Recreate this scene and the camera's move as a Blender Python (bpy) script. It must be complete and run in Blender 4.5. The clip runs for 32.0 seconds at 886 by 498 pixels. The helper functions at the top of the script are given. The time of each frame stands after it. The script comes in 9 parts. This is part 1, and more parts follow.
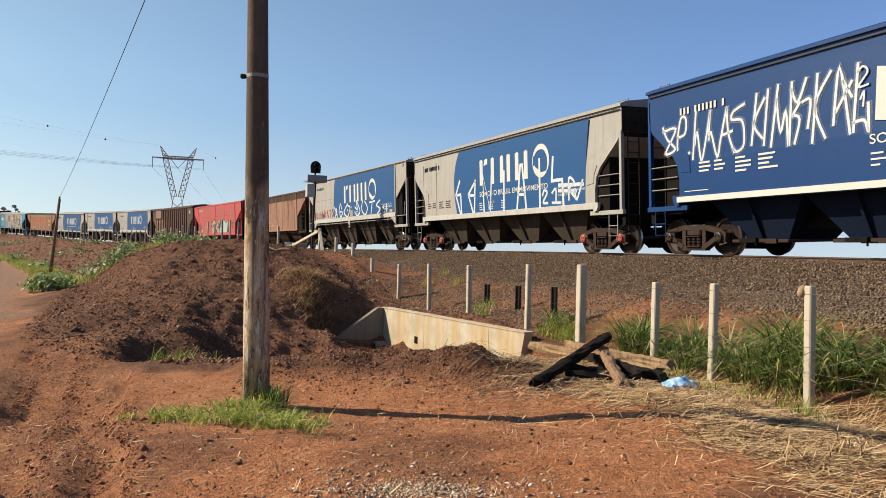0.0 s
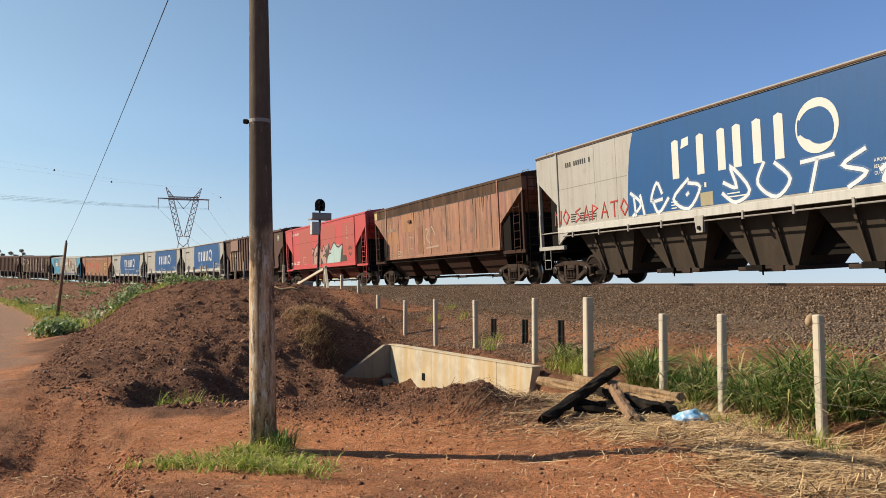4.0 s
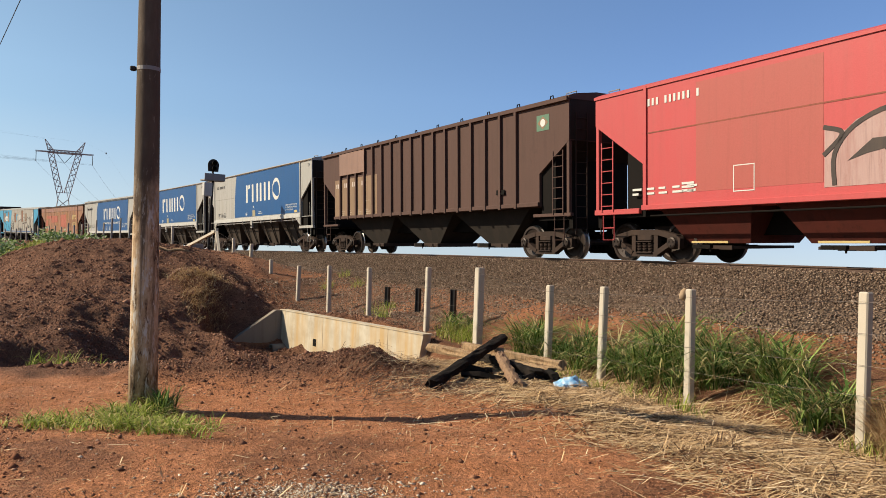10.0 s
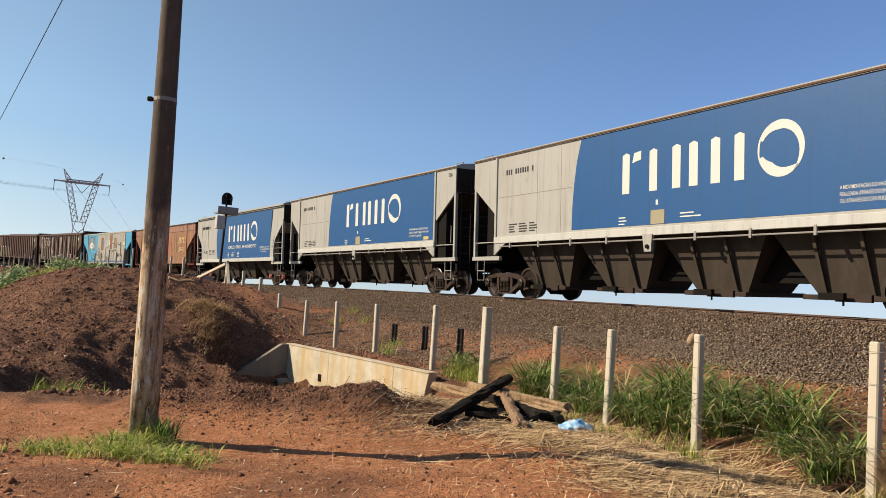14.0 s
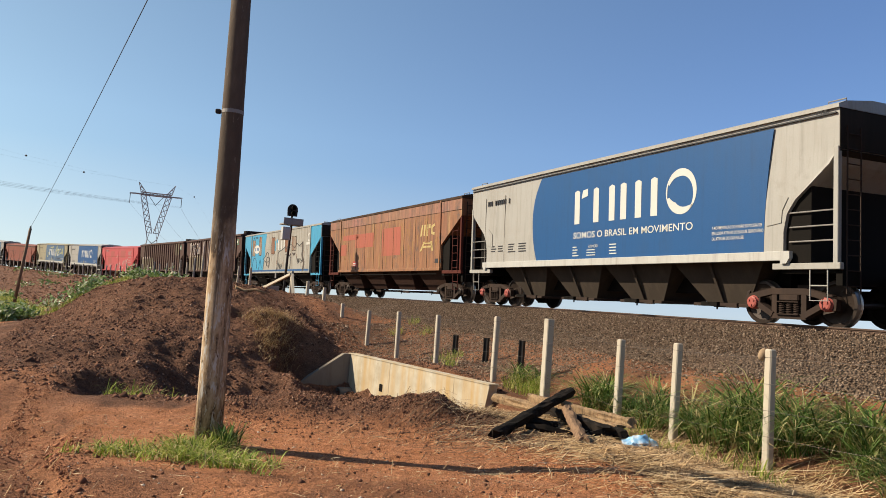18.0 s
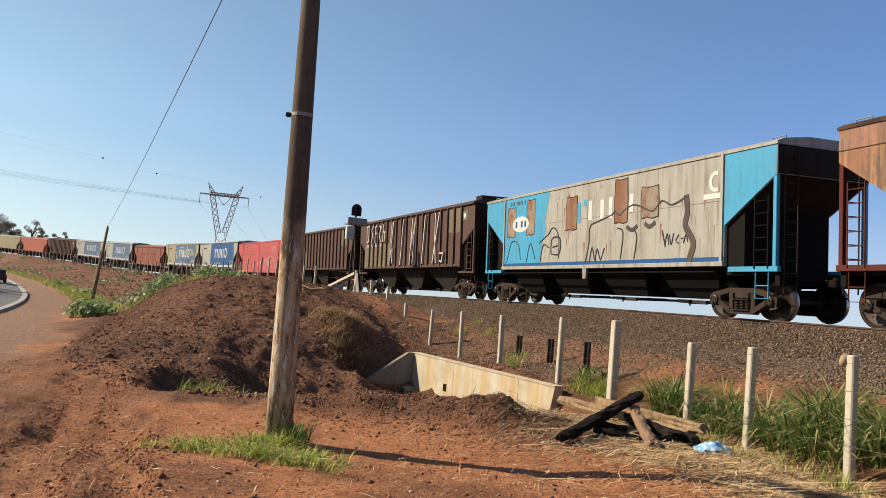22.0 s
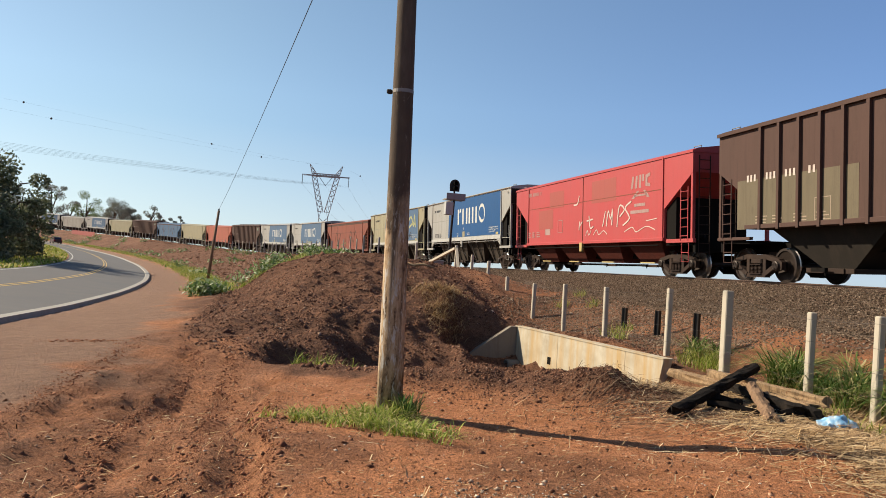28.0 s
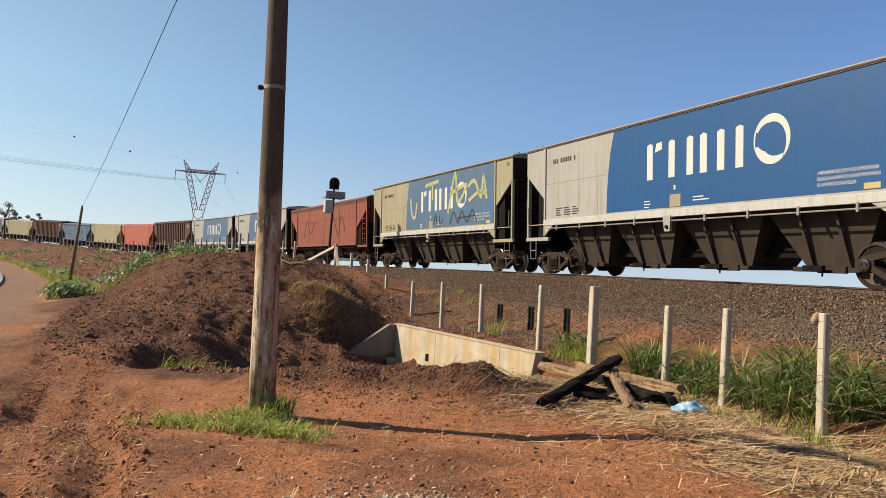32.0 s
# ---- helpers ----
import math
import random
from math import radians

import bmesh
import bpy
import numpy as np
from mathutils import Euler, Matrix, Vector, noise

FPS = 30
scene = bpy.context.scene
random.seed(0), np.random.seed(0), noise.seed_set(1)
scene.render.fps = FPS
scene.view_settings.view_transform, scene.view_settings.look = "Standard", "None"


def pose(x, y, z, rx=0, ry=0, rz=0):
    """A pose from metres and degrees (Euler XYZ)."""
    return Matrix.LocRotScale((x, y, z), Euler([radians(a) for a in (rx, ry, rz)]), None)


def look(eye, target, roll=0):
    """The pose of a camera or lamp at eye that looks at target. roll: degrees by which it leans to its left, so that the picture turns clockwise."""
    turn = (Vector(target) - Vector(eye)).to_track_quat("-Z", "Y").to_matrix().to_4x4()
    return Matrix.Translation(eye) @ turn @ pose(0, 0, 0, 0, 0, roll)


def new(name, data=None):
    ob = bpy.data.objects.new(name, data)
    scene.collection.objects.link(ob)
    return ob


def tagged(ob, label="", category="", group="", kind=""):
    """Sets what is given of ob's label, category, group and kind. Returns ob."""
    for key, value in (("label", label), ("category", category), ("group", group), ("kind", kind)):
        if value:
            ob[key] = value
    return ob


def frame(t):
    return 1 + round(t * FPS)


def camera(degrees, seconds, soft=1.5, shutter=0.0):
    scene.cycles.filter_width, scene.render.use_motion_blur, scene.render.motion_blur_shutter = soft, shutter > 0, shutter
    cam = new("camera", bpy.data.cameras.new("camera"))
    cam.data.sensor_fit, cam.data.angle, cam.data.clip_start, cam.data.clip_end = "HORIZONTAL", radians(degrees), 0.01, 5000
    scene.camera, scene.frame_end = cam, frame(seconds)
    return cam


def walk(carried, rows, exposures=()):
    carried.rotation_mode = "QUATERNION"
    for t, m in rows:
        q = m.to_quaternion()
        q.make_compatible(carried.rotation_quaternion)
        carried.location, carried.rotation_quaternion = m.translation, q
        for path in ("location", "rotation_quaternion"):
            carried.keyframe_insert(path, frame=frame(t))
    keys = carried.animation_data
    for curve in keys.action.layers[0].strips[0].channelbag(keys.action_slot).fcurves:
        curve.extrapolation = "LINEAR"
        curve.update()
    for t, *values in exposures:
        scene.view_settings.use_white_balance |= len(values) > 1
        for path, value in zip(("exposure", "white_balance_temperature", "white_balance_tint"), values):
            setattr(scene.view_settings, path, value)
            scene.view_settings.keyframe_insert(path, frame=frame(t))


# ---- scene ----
cam = camera(60.9, 32.0, soft=0.42)
# seconds, eye, yaw to the left, pitch up, roll
PATH = [
    (0, -0.049, -0.000, 1.631, -0.72, -0.16, 1.44),
    (0.5, -0.066, 0.025, 1.627, 1.08, -0.20, 1.42),
    (1, -0.070, 0.021, 1.632, 1.18, -0.21, 1.72),
    (1.5, -0.040, -0.005, 1.623, 0.15, 0.04, 1.92),
    (2, -0.023, -0.003, 1.640, -1.20, 0.67, 2.03),
    (2.5, -0.019, -0.006, 1.662, -2.10, 1.62, 1.61),
    (4.5, -0.036, -0.017, 1.690, 0.73, 2.37, -0.73),
    (5, -0.026, -0.031, 1.680, 2.03, 1.83, -0.90),
    (5.5, -0.028, -0.025, 1.680, 3.03, 1.22, -0.96),
    (6, -0.030, -0.014, 1.674, 3.49, 0.56, -0.82),
    (6.5, -0.022, 0.001, 1.663, 3.37, -0.15, -0.53),
    (7, -0.025, -0.006, 1.654, 2.94, -0.84, -0.14),
    (7.5, -0.022, -0.008, 1.655, 2.35, -1.32, 0.22),
    (8, -0.021, -0.013, 1.654, 1.32, -1.53, 0.52),
    (8.5, -0.015, -0.017, 1.653, -0.57, -1.46, 0.90),
    (9, 0.007, -0.050, 1.642, -3.13, -1.15, 1.33),
    (9.5, 0.007, -0.042, 1.632, -5.93, -0.52, 1.67),
    (10, 0.008, -0.042, 1.619, -8.07, 0.30, 2.10),
    (10.5, 0.012, -0.031, 1.618, -9.39, 1.25, 2.45),
    (11, 0.026, -0.043, 1.604, -10.07, 2.13, 2.63),
    (11.5, 0.034, -0.056, 1.584, -10.79, 3.00, 2.76),
    (12, 0.043, -0.060, 1.587, -11.37, 3.47, 2.91),
    (12.5, 0.053, -0.058, 1.595, -11.33, 3.60, 3.08),
    (13, 0.048, -0.052, 1.589, -10.50, 3.54, 3.26),
    (13.5, 0.048, -0.056, 1.584, -8.98, 3.40, 3.52),
    (14, 0.046, -0.040, 1.585, -7.11, 3.29, 3.81),
    (14.5, 0.038, -0.018, 1.580, -5.29, 3.32, 3.95),
    (15, 0.035, -0.005, 1.569, -3.75, 3.51, 3.97),
    (15.5, 0.047, 0.004, 1.567, -2.93, 3.71, 3.80),
    (17.5, 0.065, -0.010, 1.570, -2.94, 3.87, 4.13),
    (18, 0.065, -0.000, 1.566, -2.34, 3.86, 4.37),
    (18.5, 0.052, 0.005, 1.575, -1.73, 3.82, 4.53),
    (19, 0.045, 0.007, 1.585, -1.30, 3.81, 4.68),
    (19.5, 0.043, 0.007, 1.585, -0.99, 3.76, 4.69),
    (20, 0.037, 0.005, 1.565, -0.64, 3.70, 4.82),
    (20.5, 0.032, 0.009, 1.573, -0.07, 3.45, 5.00),
    (21, 0.032, 0.006, 1.573, 0.76, 3.33, 5.11),
    (21.5, 0.007, 0.024, 1.579, 1.58, 3.31, 5.01),
    (22, 0.002, 0.030, 1.588, 2.31, 3.41, 4.72),
    (22.5, 0.006, 0.024, 1.588, 2.75, 3.51, 4.50),
    (23, 0.009, 0.029, 1.578, 2.94, 3.43, 4.39),
    (23.5, 0.005, 0.032, 1.581, 2.82, 3.11, 4.42),
    (24, 0.005, 0.038, 1.579, 2.60, 2.69, 4.62),
    (24.5, 0.003, 0.047, 1.571, 2.31, 2.29, 4.75),
    (26.5, -0.007, 0.057, 1.569, 3.93, 1.08, 4.68),
    (27, -0.022, 0.023, 1.564, 5.86, 0.99, 4.44),
    (27.5, -0.052, 0.021, 1.567, 7.93, 0.93, 3.97),
    (28, -0.060, 0.039, 1.566, 9.61, 0.95, 3.58),
    (28.5, -0.058, 0.052, 1.554, 10.53, 0.91, 3.38),
    (29, -0.057, 0.037, 1.559, 10.73, 0.83, 3.26),
    (29.5, -0.053, 0.047, 1.558, 10.41, 0.76, 3.23),
    (30, -0.044, 0.047, 1.557, 9.62, 0.77, 3.34),
    (30.5, -0.030, 0.028, 1.569, 8.27, 0.81, 3.27),
    (31, -0.020, 0.044, 1.567, 6.33, 0.95, 3.21),
    (31.5, -0.000, 0.033, 1.567, 3.79, 1.09, 3.17),
    (32, 0.032, 0.002, 1.572, 0.66, 1.35, 3.18),
]


def held(x, y, z, yaw, pitch, roll):
    return pose(x, y, z) @ pose(0, 0, 0, 0, 0, yaw) @ pose(0, 0, 0, 90 + pitch) @ pose(0, 0, 0, 0, 0, roll)


# the picture brightens a little while the dark wagons fill it
EXPOSURES = [(0, 0.78), (9, 0.76), (10.5, 0.80), (11.2, 0.92), (12, 0.97), (13, 0.92), (14, 0.79), (18, 0.78), (24, 0.82), (26.4, 0.86), (27, 0.88), (28, 0.79), (29, 0.74), (32, 0.74)]
walk(cam, [(row[0], held(*row[1:])) for row in PATH], EXPOSURES)

# ---- light ----
SUN_EL, SUN_AZ = radians(33), math.atan2(0.14, -0.99)  # from the left and a little ahead
world = bpy.data.worlds.new("sky")
scene.world = world
world.use_nodes = True
wn = world.node_tree
sky = wn.nodes.new("ShaderNodeTexSky")
sky.sky_type, sky.sun_disc = "NISHITA", False
sky.sun_elevation, sky.sun_rotation = SUN_EL, radians(90) - SUN_AZ
sky.air_density, sky.dust_density, sky.ozone_density, sky.altitude = 1.0, 0.4, 0.8, 300
# haze: the pale band stays near the skyline
coord, lift, tint = wn.nodes.new("ShaderNodeTexCoord"), wn.nodes.new("ShaderNodeVectorMath"), wn.nodes.new("ShaderNodeMix")
lift.inputs[1].default_value = (0, 0, 0.085)
tint.data_type, tint.blend_type = "RGBA", "MULTIPLY"
tint.inputs[0].default_value = 1.0
sunward, low, haze = wn.nodes.new("ShaderNodeVectorMath"), wn.nodes.new("ShaderNodeMapRange"), wn.nodes.new("ShaderNodeMix")
sunward.operation = "DOT_PRODUCT"
sunward.inputs[1].default_value = (math.cos(SUN_AZ) * math.cos(SUN_EL), math.sin(SUN_AZ) * math.cos(SUN_EL), math.sin(SUN_EL))
haze.data_type = "RGBA"
haze.inputs[6].default_value, haze.inputs[7].default_value = (0.88, 0.93, 1.07, 1), (1.03, 1.0, 0.88, 1)
low.inputs[1].default_value, low.inputs[2].default_value = -0.1, 0.62
wn.links.new(coord.outputs["Generated"], sunward.inputs[0])
wn.links.new(sunward.outputs["Value"], low.inputs[0])
wn.links.new(low.outputs[0], haze.inputs[0])
wn.links.new(haze.outputs[2], tint.inputs[7])
wn.links.new(coord.outputs["Generated"], lift.inputs[0])
wn.links.new(lift.outputs[0], sky.inputs[0])
wn.links.new(sky.outputs[0], tint.inputs[6])
clear, rise, pale = wn.nodes.new("ShaderNodeHueSaturation"), wn.nodes.new("ShaderNodeSeparateXYZ"), wn.nodes.new("ShaderNodeMapRange")
pale.inputs[1].default_value, pale.inputs[2].default_value, pale.inputs[3].default_value, pale.inputs[4].default_value = -0.02, 0.16, 0.62, 1.07
wn.links.new(coord.outputs["Generated"], rise.inputs[0])
wn.links.new(rise.outputs[2], pale.inputs[0])
wn.links.new(pale.outputs[0], clear.inputs["Saturation"])
murk = wn.nodes.new("ShaderNodeMapRange")
murk.inputs[1].default_value, murk.inputs[2].default_value, murk.inputs[3].default_value, murk.inputs[4].default_value = -0.02, 0.2, 0.76, 1.0
wn.links.new(rise.outputs[2], murk.inputs[0])
wn.links.new(murk.outputs[0], clear.inputs["Value"])
wn.links.new(tint.outputs[2], clear.inputs["Color"])
wn.links.new(clear.outputs[0], wn.nodes["Background"].inputs[0])
wn.nodes["Background"].inputs[1].default_value = 0.095
sun_data = bpy.data.lights.new("sun", "SUN")
sun_data.energy, sun_data.angle, sun_data.color = 5.0, radians(0.53), (1.0, 0.875, 0.68)
sun = new("sun", sun_data)
to_sun = Vector((math.cos(SUN_AZ) * math.cos(SUN_EL), math.sin(SUN_AZ) * math.cos(SUN_EL), math.sin(SUN_EL)))
sun.matrix_world = look(to_sun * 50, (0, 0, 0))

# ---- the line: an arc round a far centre; s runs along it away from the camera, d towards the camera's side ----
CX, CY, R = -348.85, -126.72, 383.79
PH0 = math.atan2(16.47 - CY, 7.16 - CX)


def line(s, d, z=0.0):
    a = PH0 + s / R
    return Vector((CX + (R - d) * math.cos(a), CY + (R - d) * math.sin(a), z))


def along(s):
    a = PH0 + s / R
    return Vector((-math.sin(a), math.cos(a), 0))


TD = -1.65  # the track's centre line, as a d
RAIL_S = [-200, -30, 0, 20, 45, 70, 95, 120, 140, 160, 190, 225, 260, 320, 700]
RAIL_Z = [2.2, 1.75, 1.62, 1.50, 1.18, 0.92, 0.88, 1.15, 1.4, 1.85, 2.5, 3.2, 4.2, 5.8, 12]
_fine = np.linspace(-200, 700, 1801)
_smooth = np.convolve(np.pad(np.interp(_fine, RAIL_S, RAIL_Z), 30, mode="edge"), np.ones(61) / 61, "valid")


def rail_z(s):
    return np.interp(s, _fine, _smooth)


def sd_of(x, y):
    return (np.arctan2(y - CY, x - CX) - PH0) * R, R - np.hypot(x - CX, y - CY)


# ---- building blocks ----
class Mesh:
    """Gathers corners and faces of one part."""

    def __init__(self):
        self.v, self.f, self.m = [], [], []

    def add(self, verts, faces, mi=0):
        n = len(self.v)
        self.v += [tuple(p) for p in verts]
        self.f += [tuple(i + n for i in f) for f in faces]
        self.m += [mi] * len(faces)
        return self

    def box(self, c, size, m=None, mi=0, bev=0.0):
        x, y, z = (v / 2 for v in size)
        if bev:
            b = min(bev, x * 0.9, y * 0.9, z * 0.9)
            ring = [(-x + b, -y), (x - b, -y), (x, -y + b), (x, y - b), (x - b, y), (-x + b, y), (-x, y - b), (-x, -y + b)]
            inner = [(-x + b, -y + b), (x - b, -y + b), (x - b, -y + b), (x - b, y - b), (x - b, y - b), (-x + b, y - b), (-x + b, y - b), (-x + b, -y + b)]
            vs = [(p[0], p[1], h) for h in (-z + b, z - b) for p in ring]
            vs += [(-x + b, -y + b, -z), (x - b, -y + b, -z), (x - b, y - b, -z), (-x + b, y - b, -z)]
            vs += [(-x + b, -y + b, z), (x - b, -y + b, z), (x - b, y - b, z), (-x + b, y - b, z)]
            fs = [(i, (i + 1) % 8, 8 + (i + 1) % 8, 8 + i) for i in range(8)]
            lo, hi = [16, 17, 17, 18, 18, 19, 19, 16], [20, 21, 21, 22, 22, 23, 23, 20]
            for i in range(8):
                j = (i + 1) % 8
                fs.append((j, i, lo[i]) if lo[i] == lo[j] else (j, i, lo[i], lo[j]))
                fs.append((8 + i, 8 + j, hi[j]) if hi[i] == hi[j] else (8 + i, 8 + j, hi[j], hi[i]))
            fs += [(19, 18, 17, 16), (20, 21, 22, 23)]
        else:
            vs = [(a, b, e) for a in (-x, x) for b in (-y, y) for e in (-z, z)]
            fs = [(0, 1, 3, 2), (4, 6, 7, 5), (0, 4, 5, 1), (2, 3, 7, 6), (0, 2, 6, 4), (1, 5, 7, 3)]
        c = Vector(c)
        vs = [(m @ Vector(p) if m else Vector(p)) + c for p in vs]
        return self.add(vs, fs, mi)

    def beam(self, a, b, w, h, mi=0, up=(0, 0, 1)):
        """A bar of square section from a to b."""
        a, b = Vector(a), Vector(b)
        x = (b - a).normalized()
        y = Vector(up).cross(x)
        y = y.normalized() if y.length > 1e-4 else Vector((0, 1, 0)).cross(x).normalized()
        z = x.cross(y)
        m = Matrix((x, y, z)).transposed()
        return self.box((a + b) / 2, ((b - a).length, w, h), m, mi)

    def tube(self, pts, radii, n=8, mi=0, cap=True):
        pts = [Vector(p) for p in pts]
        if not hasattr(radii, "__len__"):
            radii = [radii] * len(pts)
        vs, fs = [], []
        ref = None
        for i, p in enumerate(pts):
            t = (pts[min(i + 1, len(pts) - 1)] - pts[max(i - 1, 0)]).normalized()
            if ref is None:
                ref = t.orthogonal().normalized()
            u = (ref - t * ref.dot(t)).normalized()
            ref, w = u, t.cross(u)
            for k in range(n):
                a = 2 * math.pi * k / n
                vs.append(p + (u * math.cos(a) + w * math.sin(a)) * radii[i])
        for i in range(len(pts) - 1):
            for k in range(n):
                j = (k + 1) % n
                fs.append((i * n + k, i * n + j, i * n + n + j, i * n + n + k))
        if cap:
            fs += [tuple(range(n - 1, -1, -1)), tuple(range(len(vs) - n, len(vs)))]
        return self.add(vs, fs, mi)

    def prism(self, poly, axis, lo, hi, mi=0):
        """A polygon of (a, b) pushed from lo to hi along an axis: x takes (y, z), y takes (x, z), z takes (x, y)."""
        n = len(poly)
        put = {"x": lambda a, b, e: (e, a, b), "y": lambda a, b, e: (a, e, b), "z": lambda a, b, e: (a, b, e)}[axis]
        vs = [put(a, b, lo) for a, b in poly] + [put(a, b, hi) for a, b in poly]
        fs = [tuple(range(n))[::-1], tuple(range(n, 2 * n))] + [(i, (i + 1) % n, n + (i + 1) % n, n + i) for i in range(n)]
        return self.add(vs, fs, mi)

    def lathe(self, profile, axis="y", c=(0, 0, 0), n=20, mi=0):
        """A profile of (radius, place along the axis) turned round it."""
        vs, fs = [], []
        c = Vector(c)
        for r, h in profile:
            for k in range(n):
                a = 2 * math.pi * k / n
                p = (r * math.cos(a), r * math.sin(a))
                vs.append(Vector({"y": (p[0], h, p[1]), "z": (p[0], p[1], h), "x": (h, p[0], p[1])}[axis]) + c)
        for i in range(len(profile) - 1):
            for k in range(n):
                j = (k + 1) % n
                fs.append((i * n + k, i * n + j, i * n + n + j, i * n + n + k))
        fs += [tuple(range(n - 1, -1, -1)), tuple(range(len(vs) - n, len(vs)))]
        return self.add(vs, fs, mi)

    def data(self, name, mats, smooth=False):
        me = bpy.data.meshes.new(name)
        me.from_pydata(self.v, [], self.f)
        for mt in mats if isinstance(mats, (list, tuple)) else [mats]:
            me.materials.append(mt)
        if max(self.m, default=0):
            me.polygons.foreach_set("material_index", self.m)
        if smooth:
            me.polygons.foreach_set("use_smooth", [True] * len(me.polygons))
        bm = bmesh.new()
        bm.from_mesh(me)
        bmesh.ops.recalc_face_normals(bm, faces=bm.faces)
        bm.to_mesh(me)
        bm.free()
        return me


def part(name, mesh, mats, parent=None, label="", smooth=False):
    ob = new(name, mesh if isinstance(mesh, bpy.types.Mesh) else mesh.data(name, mats, smooth))
    if parent:
        ob.parent = parent
    if label:
        tagged(ob, label)
    return ob


def empty(name, m):
    ob = new(name)
    ob.matrix_world = m
    ob.empty_display_size = 0.2
    return ob


# ---- materials ----
def nodes_of(name, rough=0.6, metal=0.0, spec=0.5):
    mt = bpy.data.materials.new(name)
    mt.use_nodes = True
    nt = mt.node_tree
    b = nt.nodes["Principled BSDF"]
    b.inputs["Roughness"].default_value, b.inputs["Metallic"].default_value = rough, metal
    b.inputs["Specular IOR Level"].default_value = spec
    return mt, nt, b


def noise_of(nt, scale, detail=4, rough=0.6, stretch=(1, 1, 1), space="Object", shift=0.0):
    co = nt.nodes.new("ShaderNodeTexCoord")
    mp = nt.nodes.new("ShaderNodeMapping")
    mp.inputs["Scale"].default_value = stretch
    mp.inputs["Location"].default_value = (shift, shift * 0.7, shift * 1.3)
    nz = nt.nodes.new("ShaderNodeTexNoise")
    nz.inputs["Scale"].default_value, nz.inputs["Detail"].default_value, nz.inputs["Roughness"].default_value = scale, detail, rough
    nt.links.new(co.outputs[space], mp.inputs[0])
    nt.links.new(mp.outputs[0], nz.inputs[0])
    return nz.outputs["Fac"]


def ramp_of(nt, fac, stops):
    r = nt.nodes.new("ShaderNodeValToRGB")
    els = r.color_ramp.elements
    while len(els) < len(stops):
        els.new(0.5)
    for e, (p, c) in zip(els, stops):
        e.position = p
        e.color = (*c, 1) if hasattr(c, "__len__") else (c, c, c, 1)
    nt.links.new(fac, r.inputs[0])
    return r.outputs[0]


def mix_of(nt, fac, a, b, mode="MIX"):
    m = nt.nodes.new("ShaderNodeMix")
    m.data_type, m.blend_type = "RGBA", mode
    for sock, v in ((m.inputs[0], fac), (m.inputs[6], a), (m.inputs[7], b)):
        if isinstance(v, (int, float)):
            sock.default_value = v
        elif isinstance(v, tuple):
            sock.default_value = (*v, 1)
        else:
            nt.links.new(v, sock)
    return m.outputs[2]


def bump_of(nt, b, height, strength=0.3, dist=0.02):
    n = nt.nodes.new("ShaderNodeBump")
    n.inputs["Strength"].default_value, n.inputs["Distance"].default_value = strength, dist
    nt.links.new(height, n.inputs["Height"])
    nt.links.new(n.outputs[0], b.inputs["Normal"])


def paint(name, base, dirt=(0.08, 0.047, 0.031), amount=0.5, rough=0.55, streak=True, metal=0.0, scale=1.0, bump=0.15, rust=None, grime=0.0, spec=0.25):
    """Painted or bare surface with grain, blotches and run-down streaks."""
    mt, nt, b = nodes_of(name, rough, metal, spec)
    blot = ramp_of(nt, noise_of(nt, 0.9 * scale, 6, 0.65), [(0.35, 0), (0.75, 1)])
    col = mix_of(nt, blot, base, tuple(v * 0.82 + d * 0.18 for v, d in zip(base, dirt)))
    if streak:
        run = ramp_of(nt, noise_of(nt, 2.2 * scale, 5, 0.7, (1, 1, 0.12), shift=3), [(0.48, 0), (0.85, 1)])
        sc = nt.nodes.new("ShaderNodeMath")
        sc.operation = "MULTIPLY"
        sc.inputs[1].default_value = amount
        nt.links.new(run, sc.inputs[0])
        col = mix_of(nt, sc.outputs[0], col, dirt)
    if rust:
        rs = ramp_of(nt, noise_of(nt, 1.7 * scale, 8, 0.75, shift=11), [(1 - rust, 0), (min(1.0, 1.12 - rust), 1)])
        col = mix_of(nt, rs, col, (0.16, 0.06, 0.025))
    if grime:
        drip = ramp_of(nt, noise_of(nt, 7 * scale, 4, 0.7, (1, 1, 0.045), shift=17), [(0.52, 0), (0.72, grime)])
        col = mix_of(nt, drip, col, tuple(v * 0.45 for v in dirt))
        spot = ramp_of(nt, noise_of(nt, 3.1 * scale, 7, 0.75, (1, 1, 0.5), shift=23), [(0.56, 0), (0.68, grime * 0.8)])
        col = mix_of(nt, spot, col, tuple(v * 0.6 for v in dirt))
    fine = noise_of(nt, 40 * scale, 3, 0.6)
    col = mix_of(nt, 0.12, col, ramp_of(nt, fine, [(0.3, 0.3), (0.7, 1.0)]), "MULTIPLY")
    nt.links.new(col, b.inputs["Base Color"])
    if bump:
        bump_of(nt, b, fine, bump, 0.01)
    return mt

# ---- ground ----
def lattice(x, y, seed):
    h = np.sin(np.floor(x) * 127.1 + np.floor(y) * 311.7 + seed * 74.7) * 43758.5453
    return h - np.floor(h)


def value_noise(x, y, seed=0):
    fx, fy = x - np.floor(x), y - np.floor(y)
    ux, uy = fx * fx * (3 - 2 * fx), fy * fy * (3 - 2 * fy)
    a, b = lattice(x, y, seed), lattice(x + 1, y, seed)
    c, e = lattice(x, y + 1, seed), lattice(x + 1, y + 1, seed)
    return (a + (b - a) * ux) * (1 - uy) + (c + (e - c) * ux) * uy - 0.5


